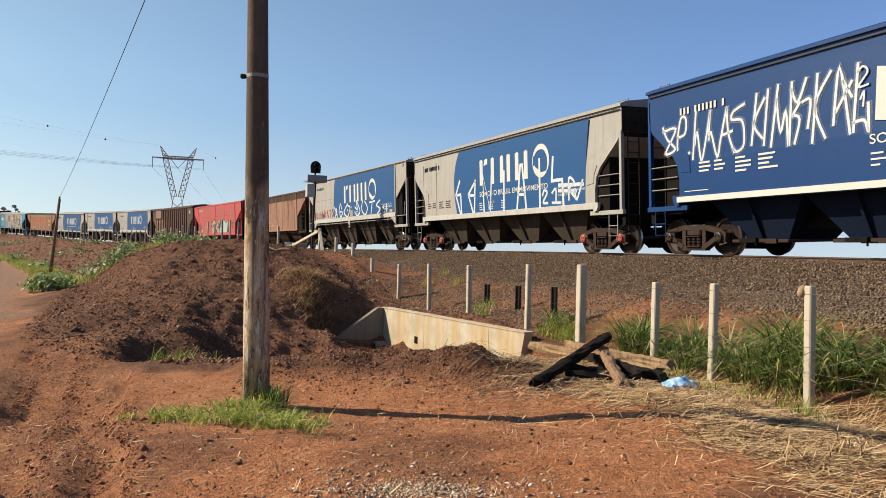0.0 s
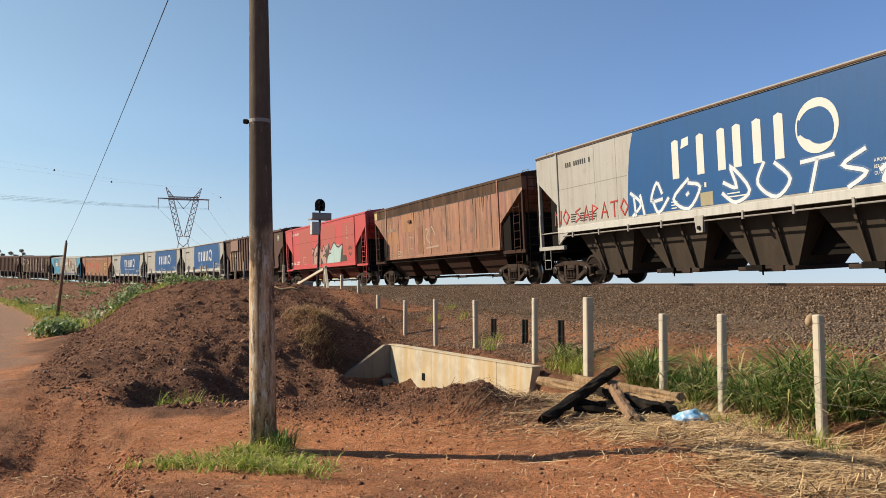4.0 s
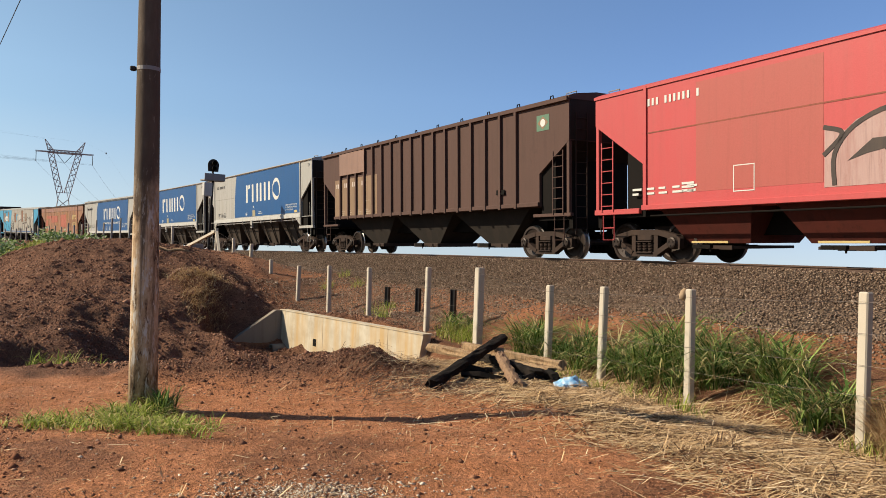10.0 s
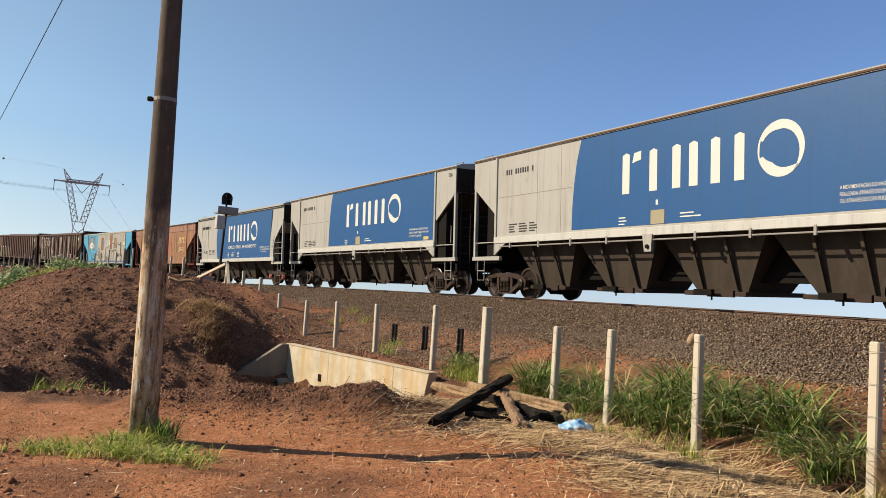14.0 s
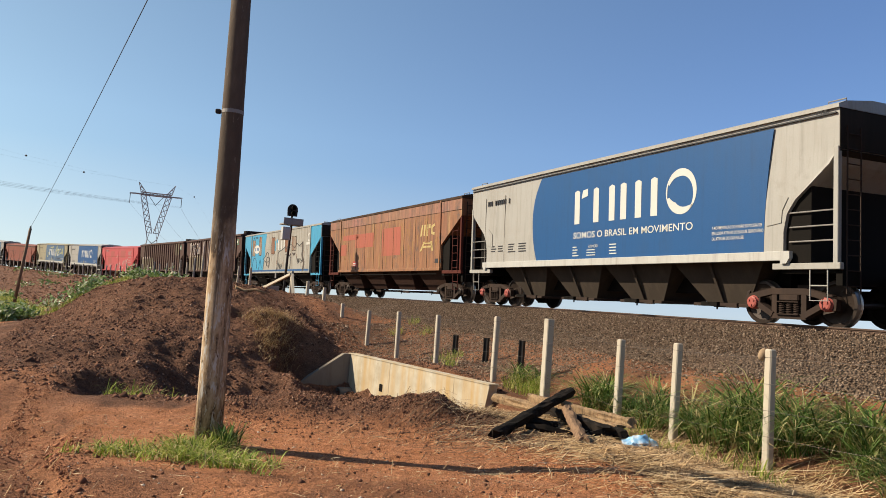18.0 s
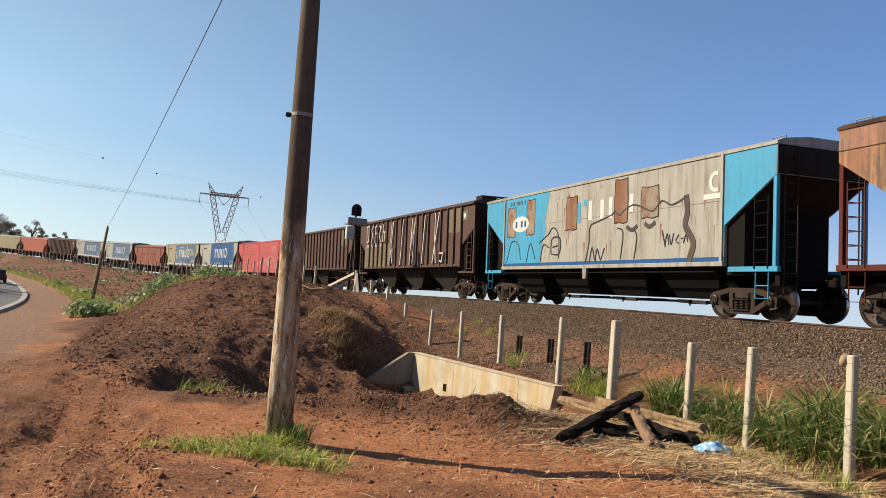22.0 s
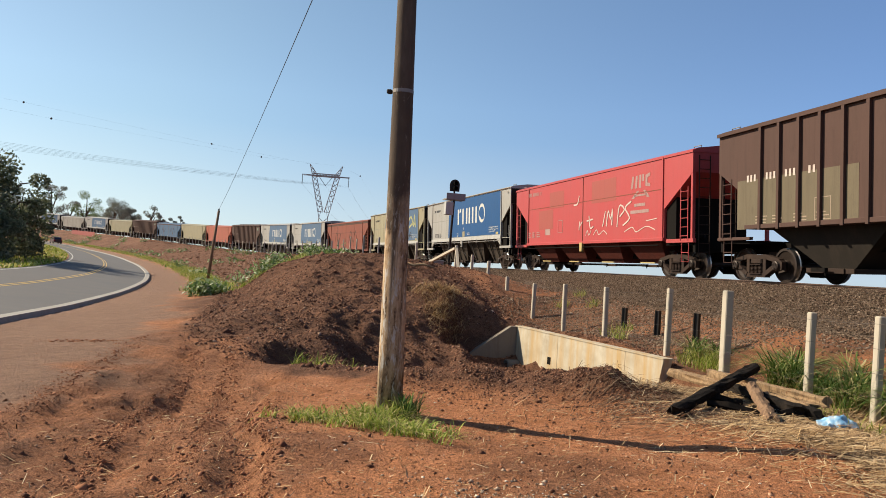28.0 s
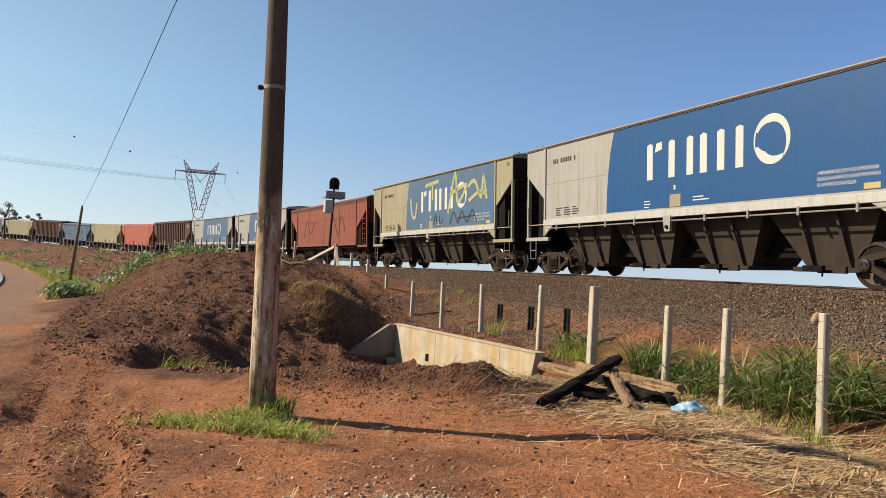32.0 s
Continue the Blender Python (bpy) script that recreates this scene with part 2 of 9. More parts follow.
def rough_noise(x, y, size, octaves=4, seed=0):
    out, amp = 0, 1.0
    for o in range(octaves):
        ang = 0.6 * o + 0.3
        xr, yr = x * math.cos(ang) - y * math.sin(ang), x * math.sin(ang) + y * math.cos(ang)
        out = out + amp * value_noise(xr / size, yr / size, seed + o)
        size, amp = size * 0.5, amp * 0.55
    return out


def step(a, b, v):
    t = np.clip((v - a) / (b - a), 0, 1)
    return t * t * (3 - 2 * t)


ROAD_S = [-400, -60, -10, 0, 9, 15, 28, 49, 75, 103, 154, 204, 260, 340, 700]
ROAD_Z = [0.3, 0.0, -0.22, -0.4, -0.6, -0.76, -1.0, -1.28, -1.4, -1.22, -0.5, 0.6, 2.2, 4.5, 12]


def road_z(s):
    return np.interp(s, ROAD_S, ROAD_Z)


TOE_X = [-60, -10.5, -8.5, -5.3, -4.2, -3.2, -2.4, -1.7, -1.0, 1.0, 3.0, 9.0]
TOE_Y = [90, 19.0, 14.8, 11.4, 11.9, 12.5, 13.4, 15.6, 19.5, 25.0, 30.0, 42.0]
WALL_N = (-0.8535, -0.5211)


def capsule(x, y, a, b):
    """Distance from a line between two places."""
    ax, ay = x - a[0], y - a[1]
    bx, by = b[0] - a[0], b[1] - a[1]
    t = np.clip((ax * bx + ay * by) / (bx * bx + by * by), 0, 1)
    return np.hypot(ax - t * bx, ay - t * by)


def ridge_of(x, y):
    r = capsule(x, y, (-2.2, 10.75), (0.35, 10.65))
    return np.exp(-((r / 0.6) ** 2))


def ground_z(x, y):
    """Height of the earth under the ballast, banks, ditch and road."""
    x, y = np.asarray(x, float), np.asarray(y, float)
    s, d = sd_of(x, y)
    zr, rz = rail_z(s), road_z(s)

    def prof(knots):
        ds = np.array([k[0] for k in knots])
        out = np.zeros_like(d)
        i = np.clip(np.searchsorted(ds, d) - 1, 0, len(ds) - 2)
        vals = np.stack([np.broadcast_to(k[1], d.shape) for k in knots])
        t = np.clip((d - ds[i]) / (ds[i + 1] - ds[i]), 0, 1)
        lo, hi = np.take_along_axis(vals, i[None], 0)[0], np.take_along_axis(vals, (i + 1)[None], 0)[0]
        return out + lo + (hi - lo) * t

    back = [(-60, zr - 6.0), (-25, zr - 3.5), (-8, zr - 2.0), (TD - 3.2, zr - 1.3), (TD - 1.9, zr - 0.55), (0.4, zr - 0.62), (1.9, zr - 0.78)]
    o = 0 * zr
    verge = [(14.3, rz), (19.1, rz), (19.5, rz - 0.12), (26.8, rz + 0.5), (40, rz + 0.7)]
    flat = [(15.5, 0.35 * rz), (19.1, rz), (19.5, rz - 0.12), (26.8, rz + 0.5), (40, rz + 0.7)]
    near = prof(back + [(2.9, 0.66 + o), (3.5, 0.42 + o), (4.2, 0.14 + o), (5.3, -0.25 + o), (6.6, -0.1 + o), (8.5, o), (13.5, o)] + flat)
    bank = prof(back + [(3.0, zr - 0.75), (4.0, zr - 0.5), (5.2, zr - 0.22), (7.0, zr), (9.0, zr + 0.14), (10.6, zr), (12.2, zr - 0.55), (14.0, rz + 0.5), (15.7, rz + 0.06), (16.4, rz), (19.1, rz), (19.5, rz - 0.12), (26.8, rz + 0.5), (40, rz + 0.7)])
    far = prof(back + [(3.0, zr - 0.35), (5.2, zr + 0.4), (7.0, zr + 0.2), (13.6, rz + 0.3), (15.6, rz + 0.05), (16.4, rz)] + verge[1:])
    # the heap begins along a bent toe
    u = y - np.interp(x, TOE_X, TOE_Y) + rough_noise(x, y, 2.2, 3, 5) * 1.6
    w = 0.3 * step(-0.3, 2.2, u) + 0.7 * step(2.2, 10.5, u)
    ws = step(7.0, 15.0, s)
    w = ws + (w - ws) * step(6.2, 8.6, d)
    z = near + (bank - near) * w
    z = z + (far - z) * step(27, 37, s)
    # earth piled behind the headwall
    z = z + 0.3 * np.exp(-(((s - 2.8) / 3.2) ** 2)) * np.exp(-(((d - 5.6) / 1.0) ** 2)) * (1 - w)
    # pit before the culvert, running out to the side as a ditch
    front = (x + 1.35) * WALL_N[0] + (y - 19.36) * WALL_N[1]
    pit = (1 - step(0.7, 2.2, capsule(x, y, (0.75, 13.0), (-1.0, 17.2)))) * step(-0.24, -0.1, front)
    ditch = (1 - step(0.35, 1.25, capsule(x, y, (-1.0, 12.9), (-4.3, 12.5))))
    z = z + (np.minimum(z, -1.0) - z) * pit
    # the bank's brow falls gently towards the culvert
    brow = np.interp(x, [-8, -6.5, -5, -4, -3, -2, -1], [9, 1.65, 1.28, 1.0, 0.68, 0.4, 0.3]) + 0.12 * rough_noise(x, y, 1.5, 4, 71)
    z = z + (np.minimum(z, brow) - z) * step(13, 16, y) * (1 - step(25, 30, y)) * step(5.4, 6.4, d)
    apron = -1.0 + 1.0 * np.maximum(0, capsule(x, y, (-1.3, 18.7), (-2.5, 18.15)) - 0.38) + 0.14 * rough_noise(x, y, 0.8, 3, 72)
    z = z + (np.minimum(z, np.maximum(apron, -1.0)) - z) * step(-0.24, -0.1, front) * step(13, 15, y) * (1 - step(19.5, 22, y)) * step(-3.5, -2.7, x)
    # low front heap, a terrace behind it, and a gully running in beside the wing wall
    z = z + 0.34 * np.exp(-(((x + 6.1) / 1.2) ** 2) - ((y - 14.9) / 1.1) ** 2) + 0.16 * np.exp(-(((x + 8.0) / 1.8) ** 2) - ((y - 23.0) / 2.2) ** 2)
    wear = 0.2 * rough_noise(x, y, 1.3, 4, 73)
    terrace = np.interp(y, [12.6, 13.6, 15.2, 17.2, 19.0, 20.6, 22.6, 25.0], [-0.3, 0.05, 0.32, 0.36, 0.52, 0.98, 1.34, 1.6]) + wear
    z = z + (np.minimum(z, terrace) - z) * step(-9.0, -7.2, x) * (1 - step(-2.6, -2.0, x)) * step(13, 14, y) * (1 - step(24, 27, y)) * step(5.4, 6.4, d)
    gully = np.interp(y, [13, 15, 16.6, 18.2, 19.6, 21, 22], [-0.45, -0.28, 0.0, 0.3, 0.62, 1.05, 1.4]) - 0.42 * step(-4.4, -2.6, x) * (1 - step(18.2, 20.6, y)) + wear
    cut = step(-5.2, -3.6, x + 0.22 * (y - 15) + 0.35 * rough_noise(x, y, 0.9, 3, 74))
    z = z + (np.minimum(z, gully) - z) * cut * (1 - step(-2.5, -2.0, x)) * step(13, 13.6, y) * (1 - step(21, 21.8, y)) * step(5.4, 6.4, d)
    z = z - 0.4 * np.exp(-(((x + 4.4) / 0.22) ** 2) - ((y - 20.5) / 0.35) ** 2)
    z = z + (np.minimum(z, -0.34) - z) * ditch * (1 - pit)
    # ridge of thrown-out earth
    ridge = ridge_of(x, y)
    z = z + (np.interp(x, [-2.4, -1.2, -0.3], [0.22, 0.26, 0.36]) + 0.16 * rough_noise(x, y, 0.9, 3, 9)) * ridge
    # roughness: loose earth on the bank, ruts and clods on the flat
    off_road = step(1.9, 3.0, np.abs(d)) * (1 - step(14.5, 16.0, d) * (1 - step(34, 40, d)))
    loose = step(-0.3, 1.5, u) * step(5.6, 7.5, d) * (1 - step(14.4, 16.0, d)) * (1 - step(40, 90, s)) * (1 - 0.6 * pit)
    z = z + off_road * (0.035 * rough_noise(x, y, 1.6, 4, 1) + 0.032 * rough_noise(x, y, 0.34, 3, 2))
    z = z + np.clip(loose, 0, 1) * (0.10 * rough_noise(x, y, 2.4, 4, 3) + 0.07 * np.abs(rough_noise(x, y, 0.6, 4, 4)))
    dug = step(10.1, 10.8, y + 0.7 * rough_noise(x, y, 1.0, 3, 41)) * step(5.4, 6.4, d) * (1 - step(12.6, 13.6, d)) * (1 - step(25, 40, s))
    z = z + np.clip(np.maximum(loose, 0.8 * dug), 0, 1) * (0.08 * np.abs(rough_noise(x, y, 0.42, 2, 42)) + 0.06 * rough_noise(x, y, 0.22, 2, 43))
    # falls away beyond the line, so that the sky shows under the wagons
    z = np.where(d < -60, zr - 6.0 - 0.03 * (np.clip(-d, 60, 900) - 60) - 0.008 * np.clip(-d - 900, 0, 4000), z)
    z = z - 0.19 * step(5.8, 8.2, y) * (1 - step(14, 18, y)) * step(7.5, 9.2, d) * (1 - step(13.6, 15.2, d))
    # wheel rut beside the raised patch round the pole
    rut = step(0.0, 0.16, (-1.83 - 0.41 * (y - 4.6)) - x + 0.3 * rough_noise(x, y, 0.8, 3, 12)) * (1 - step(8.5, 11.5, y)) * step(-2, 1, y)
    z = z - rut * (0.13 + 0.07 * np.sin((x - 0.3 * y) * 4.5) * step(4, 6, y) * 0.4) * (1 - step(14, 16, d))
    lane = step(12.9, 13.3, d) * (1 - step(15.0, 15.4, d)) * (1 - step(0, 5, s)) * step(-12, -9, s)
    z = z + lane * (0.10 * value_noise(s * 0.45, d * 3.1, 61) + 0.05 * value_noise(s * 1.5, d * 9, 62) + 0.05 * rough_noise(x, y, 0.25, 2, 63))
    return np.where(d > 40, rz + 0.7 - 0.5 * step(60, 200, d) - 0.012 * np.clip(d - 200, 0, 3000), z)


def axis_lines(lo, hi, fine_lo, fine_hi, fine, mid_lo, mid_hi, mid):
    out = list(np.arange(fine_lo, fine_hi, fine))
    out += list(np.arange(fine_hi, mid_hi, mid)) + list(np.arange(fine_lo - mid, mid_lo, -mid))
    v, g = max(out), mid
    while v < hi:
        g *= 1.35
        v += g
        out.append(v)
    v, g = min(out), mid
    while v > lo:
        g *= 1.35
        v -= g
        out.append(v)
    return np.array(sorted(out))


def grid_mesh(name, xs, ys, zf, mats):
    gx, gy = np.meshgrid(xs, ys, indexing="ij")
    co = np.stack([gx, gy, zf(gx, gy)], -1).reshape(-1, 3)
    nx, ny = len(xs), len(ys)
    i = (np.arange(nx - 1)[:, None] * ny + np.arange(ny - 1)[None]).ravel()
    quads = np.stack([i, i + ny, i + ny + 1, i + 1], 1)
    me = bpy.data.meshes.new(name)
    me.vertices.add(len(co))
    me.vertices.foreach_set("co", co.ravel())
    me.loops.add(quads.size)
    me.loops.foreach_set("vertex_index", quads.ravel())
    me.polygons.add(len(quads))
    me.polygons.foreach_set("loop_start", np.arange(0, quads.size, 4))
    me.polygons.foreach_set("use_smooth", np.ones(len(quads), bool))
    me.update()
    me.validate()
    for mt in mats:
        me.materials.append(mt)
    return me


def soil_material():
    mt, nt, b = nodes_of("red_earth", 0.95, spec=0.15)
    big = noise_of(nt, 0.35, 6, 0.6)
    mid = noise_of(nt, 2.2, 6, 0.65, shift=5)
    fine = noise_of(nt, 22, 5, 0.7, shift=2)
    grit = noise_of(nt, 90, 3, 0.6, shift=7)
    light = ramp_of(nt, mid, [(0.3, (0.375, 0.148, 0.06)), (0.55, (0.475, 0.2, 0.092)), (0.8, (0.55, 0.27, 0.138))])
    dark = ramp_of(nt, mid, [(0.3, (0.09, 0.044, 0.027)), (0.7, (0.203, 0.098, 0.056))])
    attr = nt.nodes.new("ShaderNodeAttribute")
    attr.attribute_name = "loose"
    col = mix_of(nt, attr.outputs["Fac"], light, dark)
    col = mix_of(nt, ramp_of(nt, big, [(0.45, 0), (0.7, 0.35)]), col, (0.328, 0.164, 0.094))
    dusty = nt.nodes.new("ShaderNodeAttribute")
    dusty.attribute_name = "dust"
    col = mix_of(nt, dusty.outputs["Fac"], col, ramp_of(nt, mid, [(0.3, (0.242, 0.14, 0.092)), (0.7, (0.296, 0.179, 0.119))]))
    smooth = nt.nodes.new("ShaderNodeMath")
    smooth.operation = "MULTIPLY_ADD"
    smooth.inputs[1].default_value, smooth.inputs[2].default_value = -0.5, 0.75
    nt.links.new(dusty.outputs["Fac"], smooth.inputs[0])
    col = mix_of(nt, smooth.outputs[0], col, ramp_of(nt, fine, [(0.3, 0.5), (0.62, 1.25)]), "MULTIPLY")
    col = mix_of(nt, 0.6, col, ramp_of(nt, noise_of(nt, 7, 5, 0.7, shift=13), [(0.3, 0.65), (0.62, 1.2)]), "MULTIPLY")
    col = mix_of(nt, 0.8, col, ramp_of(nt, grit, [(0.32, 0.4), (0.66, 1.5)]), "MULTIPLY")
    nt.links.new(col, b.inputs["Base Color"])
    bump_of(nt, b, mix_of(nt, 0.35, fine, mix_of(nt, 0.5, grit, noise_of(nt, 7, 5, 0.7, shift=13))), 1.0, 0.14)
    return mt


M_SOIL = soil_material()


def build_ground():
    xs = axis_lines(-4600, 4600, -14, 9, 0.08, -120, 40, 0.7)
    ys = axis_lines(-300, 4600, 2.5, 31, 0.08, -30, 220, 0.9)
    me = grid_mesh("ground", xs, ys, ground_z, [M_SOIL])
    co = np.zeros(len(me.vertices) * 3)
    me.vertices.foreach_get("co", co)
    co = co.reshape(-1, 3)
    s, d = sd_of(co[:, 0], co[:, 1])
    x, y = co[:, 0], co[:, 1]
    u = y - np.interp(x, TOE_X, TOE_Y) + rough_noise(x, y, 1.6, 3, 21) * 2.2
    loose = step(-0.6, 0.9, u) * step(5.0, 6.5, d) * (1 - step(14.6, 16.2, d + rough_noise(x, y, 2, 3, 22) * 1.5))
    slope = step(2.4, 3.1, d) * (1 - step(5.4, 6.4, d)) * (1 - 0.7 * step(2.6, 2.8, d) * (1 - step(4.4, 4.9, d)) * (1 - step(-1, 1, s))) * np.clip(0.8 + 0.8 * rough_noise(x, y, 0.8, 3, 27), 0.3, 1)
    track = step(12.6, 13.0, d + rough_noise(x, y, 0.7, 4, 23) * 0.5) * (1 - step(15.1, 15.6, d + rough_noise(x, y, 0.6, 3, 24) * 0.4)) * (1 - step(1, 6, s)) * np.clip(0.5 + 0.5 * value_noise(s * 0.45, d * 3.1, 61) + 0.35 * value_noise(s * 1.3, d * 8, 64), 0.15, 0.85)
    worn = np.clip(0.12 + 1.3 * rough_noise(x, y, 0.9, 4, 25), 0, 0.6) * (1 - step(6.2, 8.2, y + 0.25 * x))
    dug = step(10.0, 10.6, y + 0.8 * rough_noise(x, y, 0.9, 3, 41)) * step(5.0, 6.4, d) * (1 - step(12.6, 13.6, d)) * (1 - step(25, 40, s))
    bare = 0.72 * step(2.6, 2.9, d) * (1 - step(6.0, 7.0, d)) * (1 - step(-1, 1, s)) * np.clip(1 + rough_noise(x, y, 0.7, 3, 28), 0.4, 1.2)
    loose = np.clip(np.maximum.reduce([loose, dug, np.clip(ridge_of(x, y) * 1.6, 0, 1), slope, track, worn, bare]), 0, 1)
    dust = (step(14.7, 15.7, d - 0.8 * step(6, 24, s) + rough_noise(x, y, 1.0, 4, 26) * 1.1) * (1 - step(27.0, 27.6, d))).astype(np.float32)
    ad = me.attributes.new("dust", "FLOAT", "POINT")
    ad.data.foreach_set("value", dust)
    at = me.attributes.new("loose", "FLOAT", "POINT")
    at.data.foreach_set("value", loose.astype(np.float32))
    tagged(new("ground", me), "bare red earth ground with a dug bank and a ditch", "ground", kind="structure")


build_ground()


# ---- railway ----
def strip(profile, s_values, closed=False):
    """A cross-section of (d, height over the rail top) swept along the line."""
    m = Mesh()
    n = len(profile)
    for s in s_values:
        zr = float(rail_z(s))
        for d, h in profile:
            m.v.append(tuple(line(s, d, zr + h)))
    k = n if closed else n - 1
    for i in range(len(s_values) - 1):
        for j in range(k):
            a = i * n + j
            b = i * n + (j + 1) % n
            m.f.append((a, b, b + n, a + n))
    m.m = [0] * len(m.f)
    return m


def gravel_material():
    mt, nt, b = nodes_of("ballast_stone", 0.9, spec=0.2)
    co = nt.nodes.new("ShaderNodeTexCoord")
    vo = nt.nodes.new("ShaderNodeTexVoronoi")
    vo.inputs["Scale"].default_value = 25
    nt.links.new(co.outputs["Object"], vo.inputs["Vector"])
    hue = nt.nodes.new("ShaderNodeSeparateColor")
    nt.links.new(vo.outputs["Color"], hue.inputs[0])
    stone = ramp_of(nt, hue.outputs[0], [(0.0, (0.115, 0.079, 0.054)), (0.5, (0.19, 0.13, 0.088)), (1.0, (0.26, 0.184, 0.128))])
    # shade in the crevices between stones, multiplied into their colour
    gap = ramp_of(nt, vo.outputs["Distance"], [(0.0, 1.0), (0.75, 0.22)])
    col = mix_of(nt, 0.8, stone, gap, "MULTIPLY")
    dust = ramp_of(nt, noise_of(nt, 0.8, 5), [(0.45, 0), (0.75, 0.5)])
    col = mix_of(nt, dust, col, (0.15, 0.088, 0.056))
    nt.links.new(col, b.inputs["Base Color"])
    inv = ramp_of(nt, vo.outputs["Distance"], [(0.0, 1.0), (0.8, 0.0)])
    bump_of(nt, b, inv, 1.0, 0.06)
    return mt


M_GRAVEL = gravel_material()
M_RAIL = paint("rail_steel", (0.07, 0.041, 0.028), amount=0.4, rough=0.6, metal=0.3, scale=2)
M_RAILTOP = paint("polished_rail_head", (0.351, 0.328, 0.312), amount=0.1, rough=0.3, metal=0.9)
M_CONC = paint("old_concrete", (0.328, 0.296, 0.257), dirt=(0.125, 0.094, 0.07), amount=0.6, rough=0.85, scale=1.5)
S_LINE = np.concatenate([np.arange(-60, 70, 0.35), np.arange(70, 420, 2.0)])


def build_railway():
    me = strip([(TD - 3.9, -1.5), (TD - 3.2, -1.0), (TD - 1.75, -0.19), (0.22, -0.125), (1.2, -0.37), (2.2, -0.64), (2.78, -0.88), (3.3, -1.6)], S_LINE)
    for i, v in enumerate(me.v):
        k = i % 8
        if k in (4, 5, 6, 3):
            n = 0.05 * rough_noise(np.array(v[0]), np.array(v[1]), 0.5, 3, 31) + 0.06 * rough_noise(np.array(v[0]), np.array(v[1]), 2.5, 2, 33)
            me.v[i] = (v[0], v[1], v[2] + float(n) * (1 if k > 3 else 0.4))
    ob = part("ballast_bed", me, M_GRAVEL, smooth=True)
    tagged(ob, "grey-brown crushed stone ballast bed under the rails", "ballast", kind="structure")
    track = empty("railway_track", pose(0, 0, 0))
    tagged(track, "worn steel rails on the crushed stone bed", "railway track", kind="structure")
    for d in (TD - 0.835, TD + 0.835):
        prof = [(d - 0.07, -0.185), (d - 0.07, -0.17), (d - 0.012, -0.14), (d - 0.012, -0.045), (d - 0.036, -0.03), (d - 0.036, 0.0), (d + 0.036, 0.0), (d + 0.036, -0.03), (d + 0.012, -0.045), (d + 0.012, -0.14), (d + 0.07, -0.17), (d + 0.07, -0.185)]
        part("rail", strip(prof, S_LINE, True), M_RAIL, track)
        part("rail_head", strip([(d - 0.034, 0.001), (d - 0.034, 0.004), (d + 0.034, 0.004), (d + 0.034, 0.001)], S_LINE, True), M_RAILTOP, track, "polished running surface")
    sl = Mesh().box((0, 0, -0.27), (2.5, 0.22, 0.17), bev=0.02).data("sleeper", M_CONC)
    for i in range(110):
        s = -14 + i * 0.62
        o = part("sleeper", sl, None, track)
        t = along(s)
        o.matrix_world = Matrix.Translation(line(s, TD, float(rail_z(s)))) @ Matrix.Rotation(math.atan2(t.y, t.x) - math.pi / 2, 4, "Z")


build_railway()

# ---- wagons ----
# dusty steel, its base darkened for the shade below the body
M_CHUTE = paint("shaded_dusty_steel", (0.042, 0.033, 0.026), dirt=(0.10, 0.075, 0.055), amount=0.6, rough=0.75, grime=0.5, spec=0.1)
# near black: underframe colour with the shade under the wagons put in
M_DARK = paint("underframe_and_shade_black", (0.007, 0.006, 0.005), dirt=(0.014, 0.009, 0.007), amount=0.5, rough=0.85, spec=0.08)
M_NEARBLACK = paint("near_black_paint", (0.022, 0.019, 0.016), dirt=(0.055, 0.039, 0.03), amount=0.6, rough=0.85, spec=0.08)
M_BOGIE = paint("dusty_bogie_steel", (0.032, 0.022, 0.018), dirt=(0.075, 0.046, 0.031), amount=0.5, rough=0.7, spec=0.08)
M_WHEEL = paint("wheel_steel", (0.032, 0.022, 0.017), dirt=(0.027, 0.02, 0.016), amount=0.4, rough=0.5, metal=0.4)
M_TREAD = paint("polished_tread", (0.39, 0.367, 0.343), amount=0.1, rough=0.3, metal=0.9)
M_BLUE = paint("blue_paint", (0.0095, 0.064, 0.185), dirt=(0.026, 0.06, 0.13), amount=0.4, rough=0.45, grime=0.2)
M_DEEPBLUE = paint("deep_blue_paint", (0.0045, 0.034, 0.125), dirt=(0.012, 0.04, 0.11), amount=0.4, rough=0.4, grime=0.15)
M_GREY = paint("pale_grey_paint", (0.305, 0.293, 0.268), dirt=(0.21, 0.18, 0.14), amount=0.6, rough=0.5, grime=0.3)
M_CREAM = paint("cream_paint", (0.278, 0.246, 0.156), dirt=(0.156, 0.125, 0.078), amount=0.6, rough=0.55, grime=0.35)
M_WHITE = paint("white_paint", (0.398, 0.388, 0.361), dirt=(0.257, 0.226, 0.195), amount=0.4, rough=0.5, grime=0.3)
M_RED = paint("faded_red_paint", (0.37, 0.054, 0.054), dirt=(0.31, 0.085, 0.073), amount=0.45, rough=0.5, grime=0.15)
M_BROWN = paint("brown_paint", (0.08, 0.046, 0.037), dirt=(0.055, 0.036, 0.028), amount=0.5, rough=0.75, grime=0.25, spec=0.12)
M_DARKBROWN = paint("dark_brown_paint", (0.082, 0.047, 0.038), dirt=(0.055, 0.036, 0.028), amount=0.5, rough=0.75, grime=0.25, spec=0.12)
M_ORANGERED = paint("sun_bleached_red_patch", (0.31, 0.082, 0.054), dirt=(0.2, 0.085, 0.035), amount=0.8, rough=0.7, grime=0.4)
M_RUSTEDGE = paint("rusty_edge", (0.094, 0.055, 0.035), dirt=(0.039, 0.023, 0.016), amount=0.7, rough=0.85)
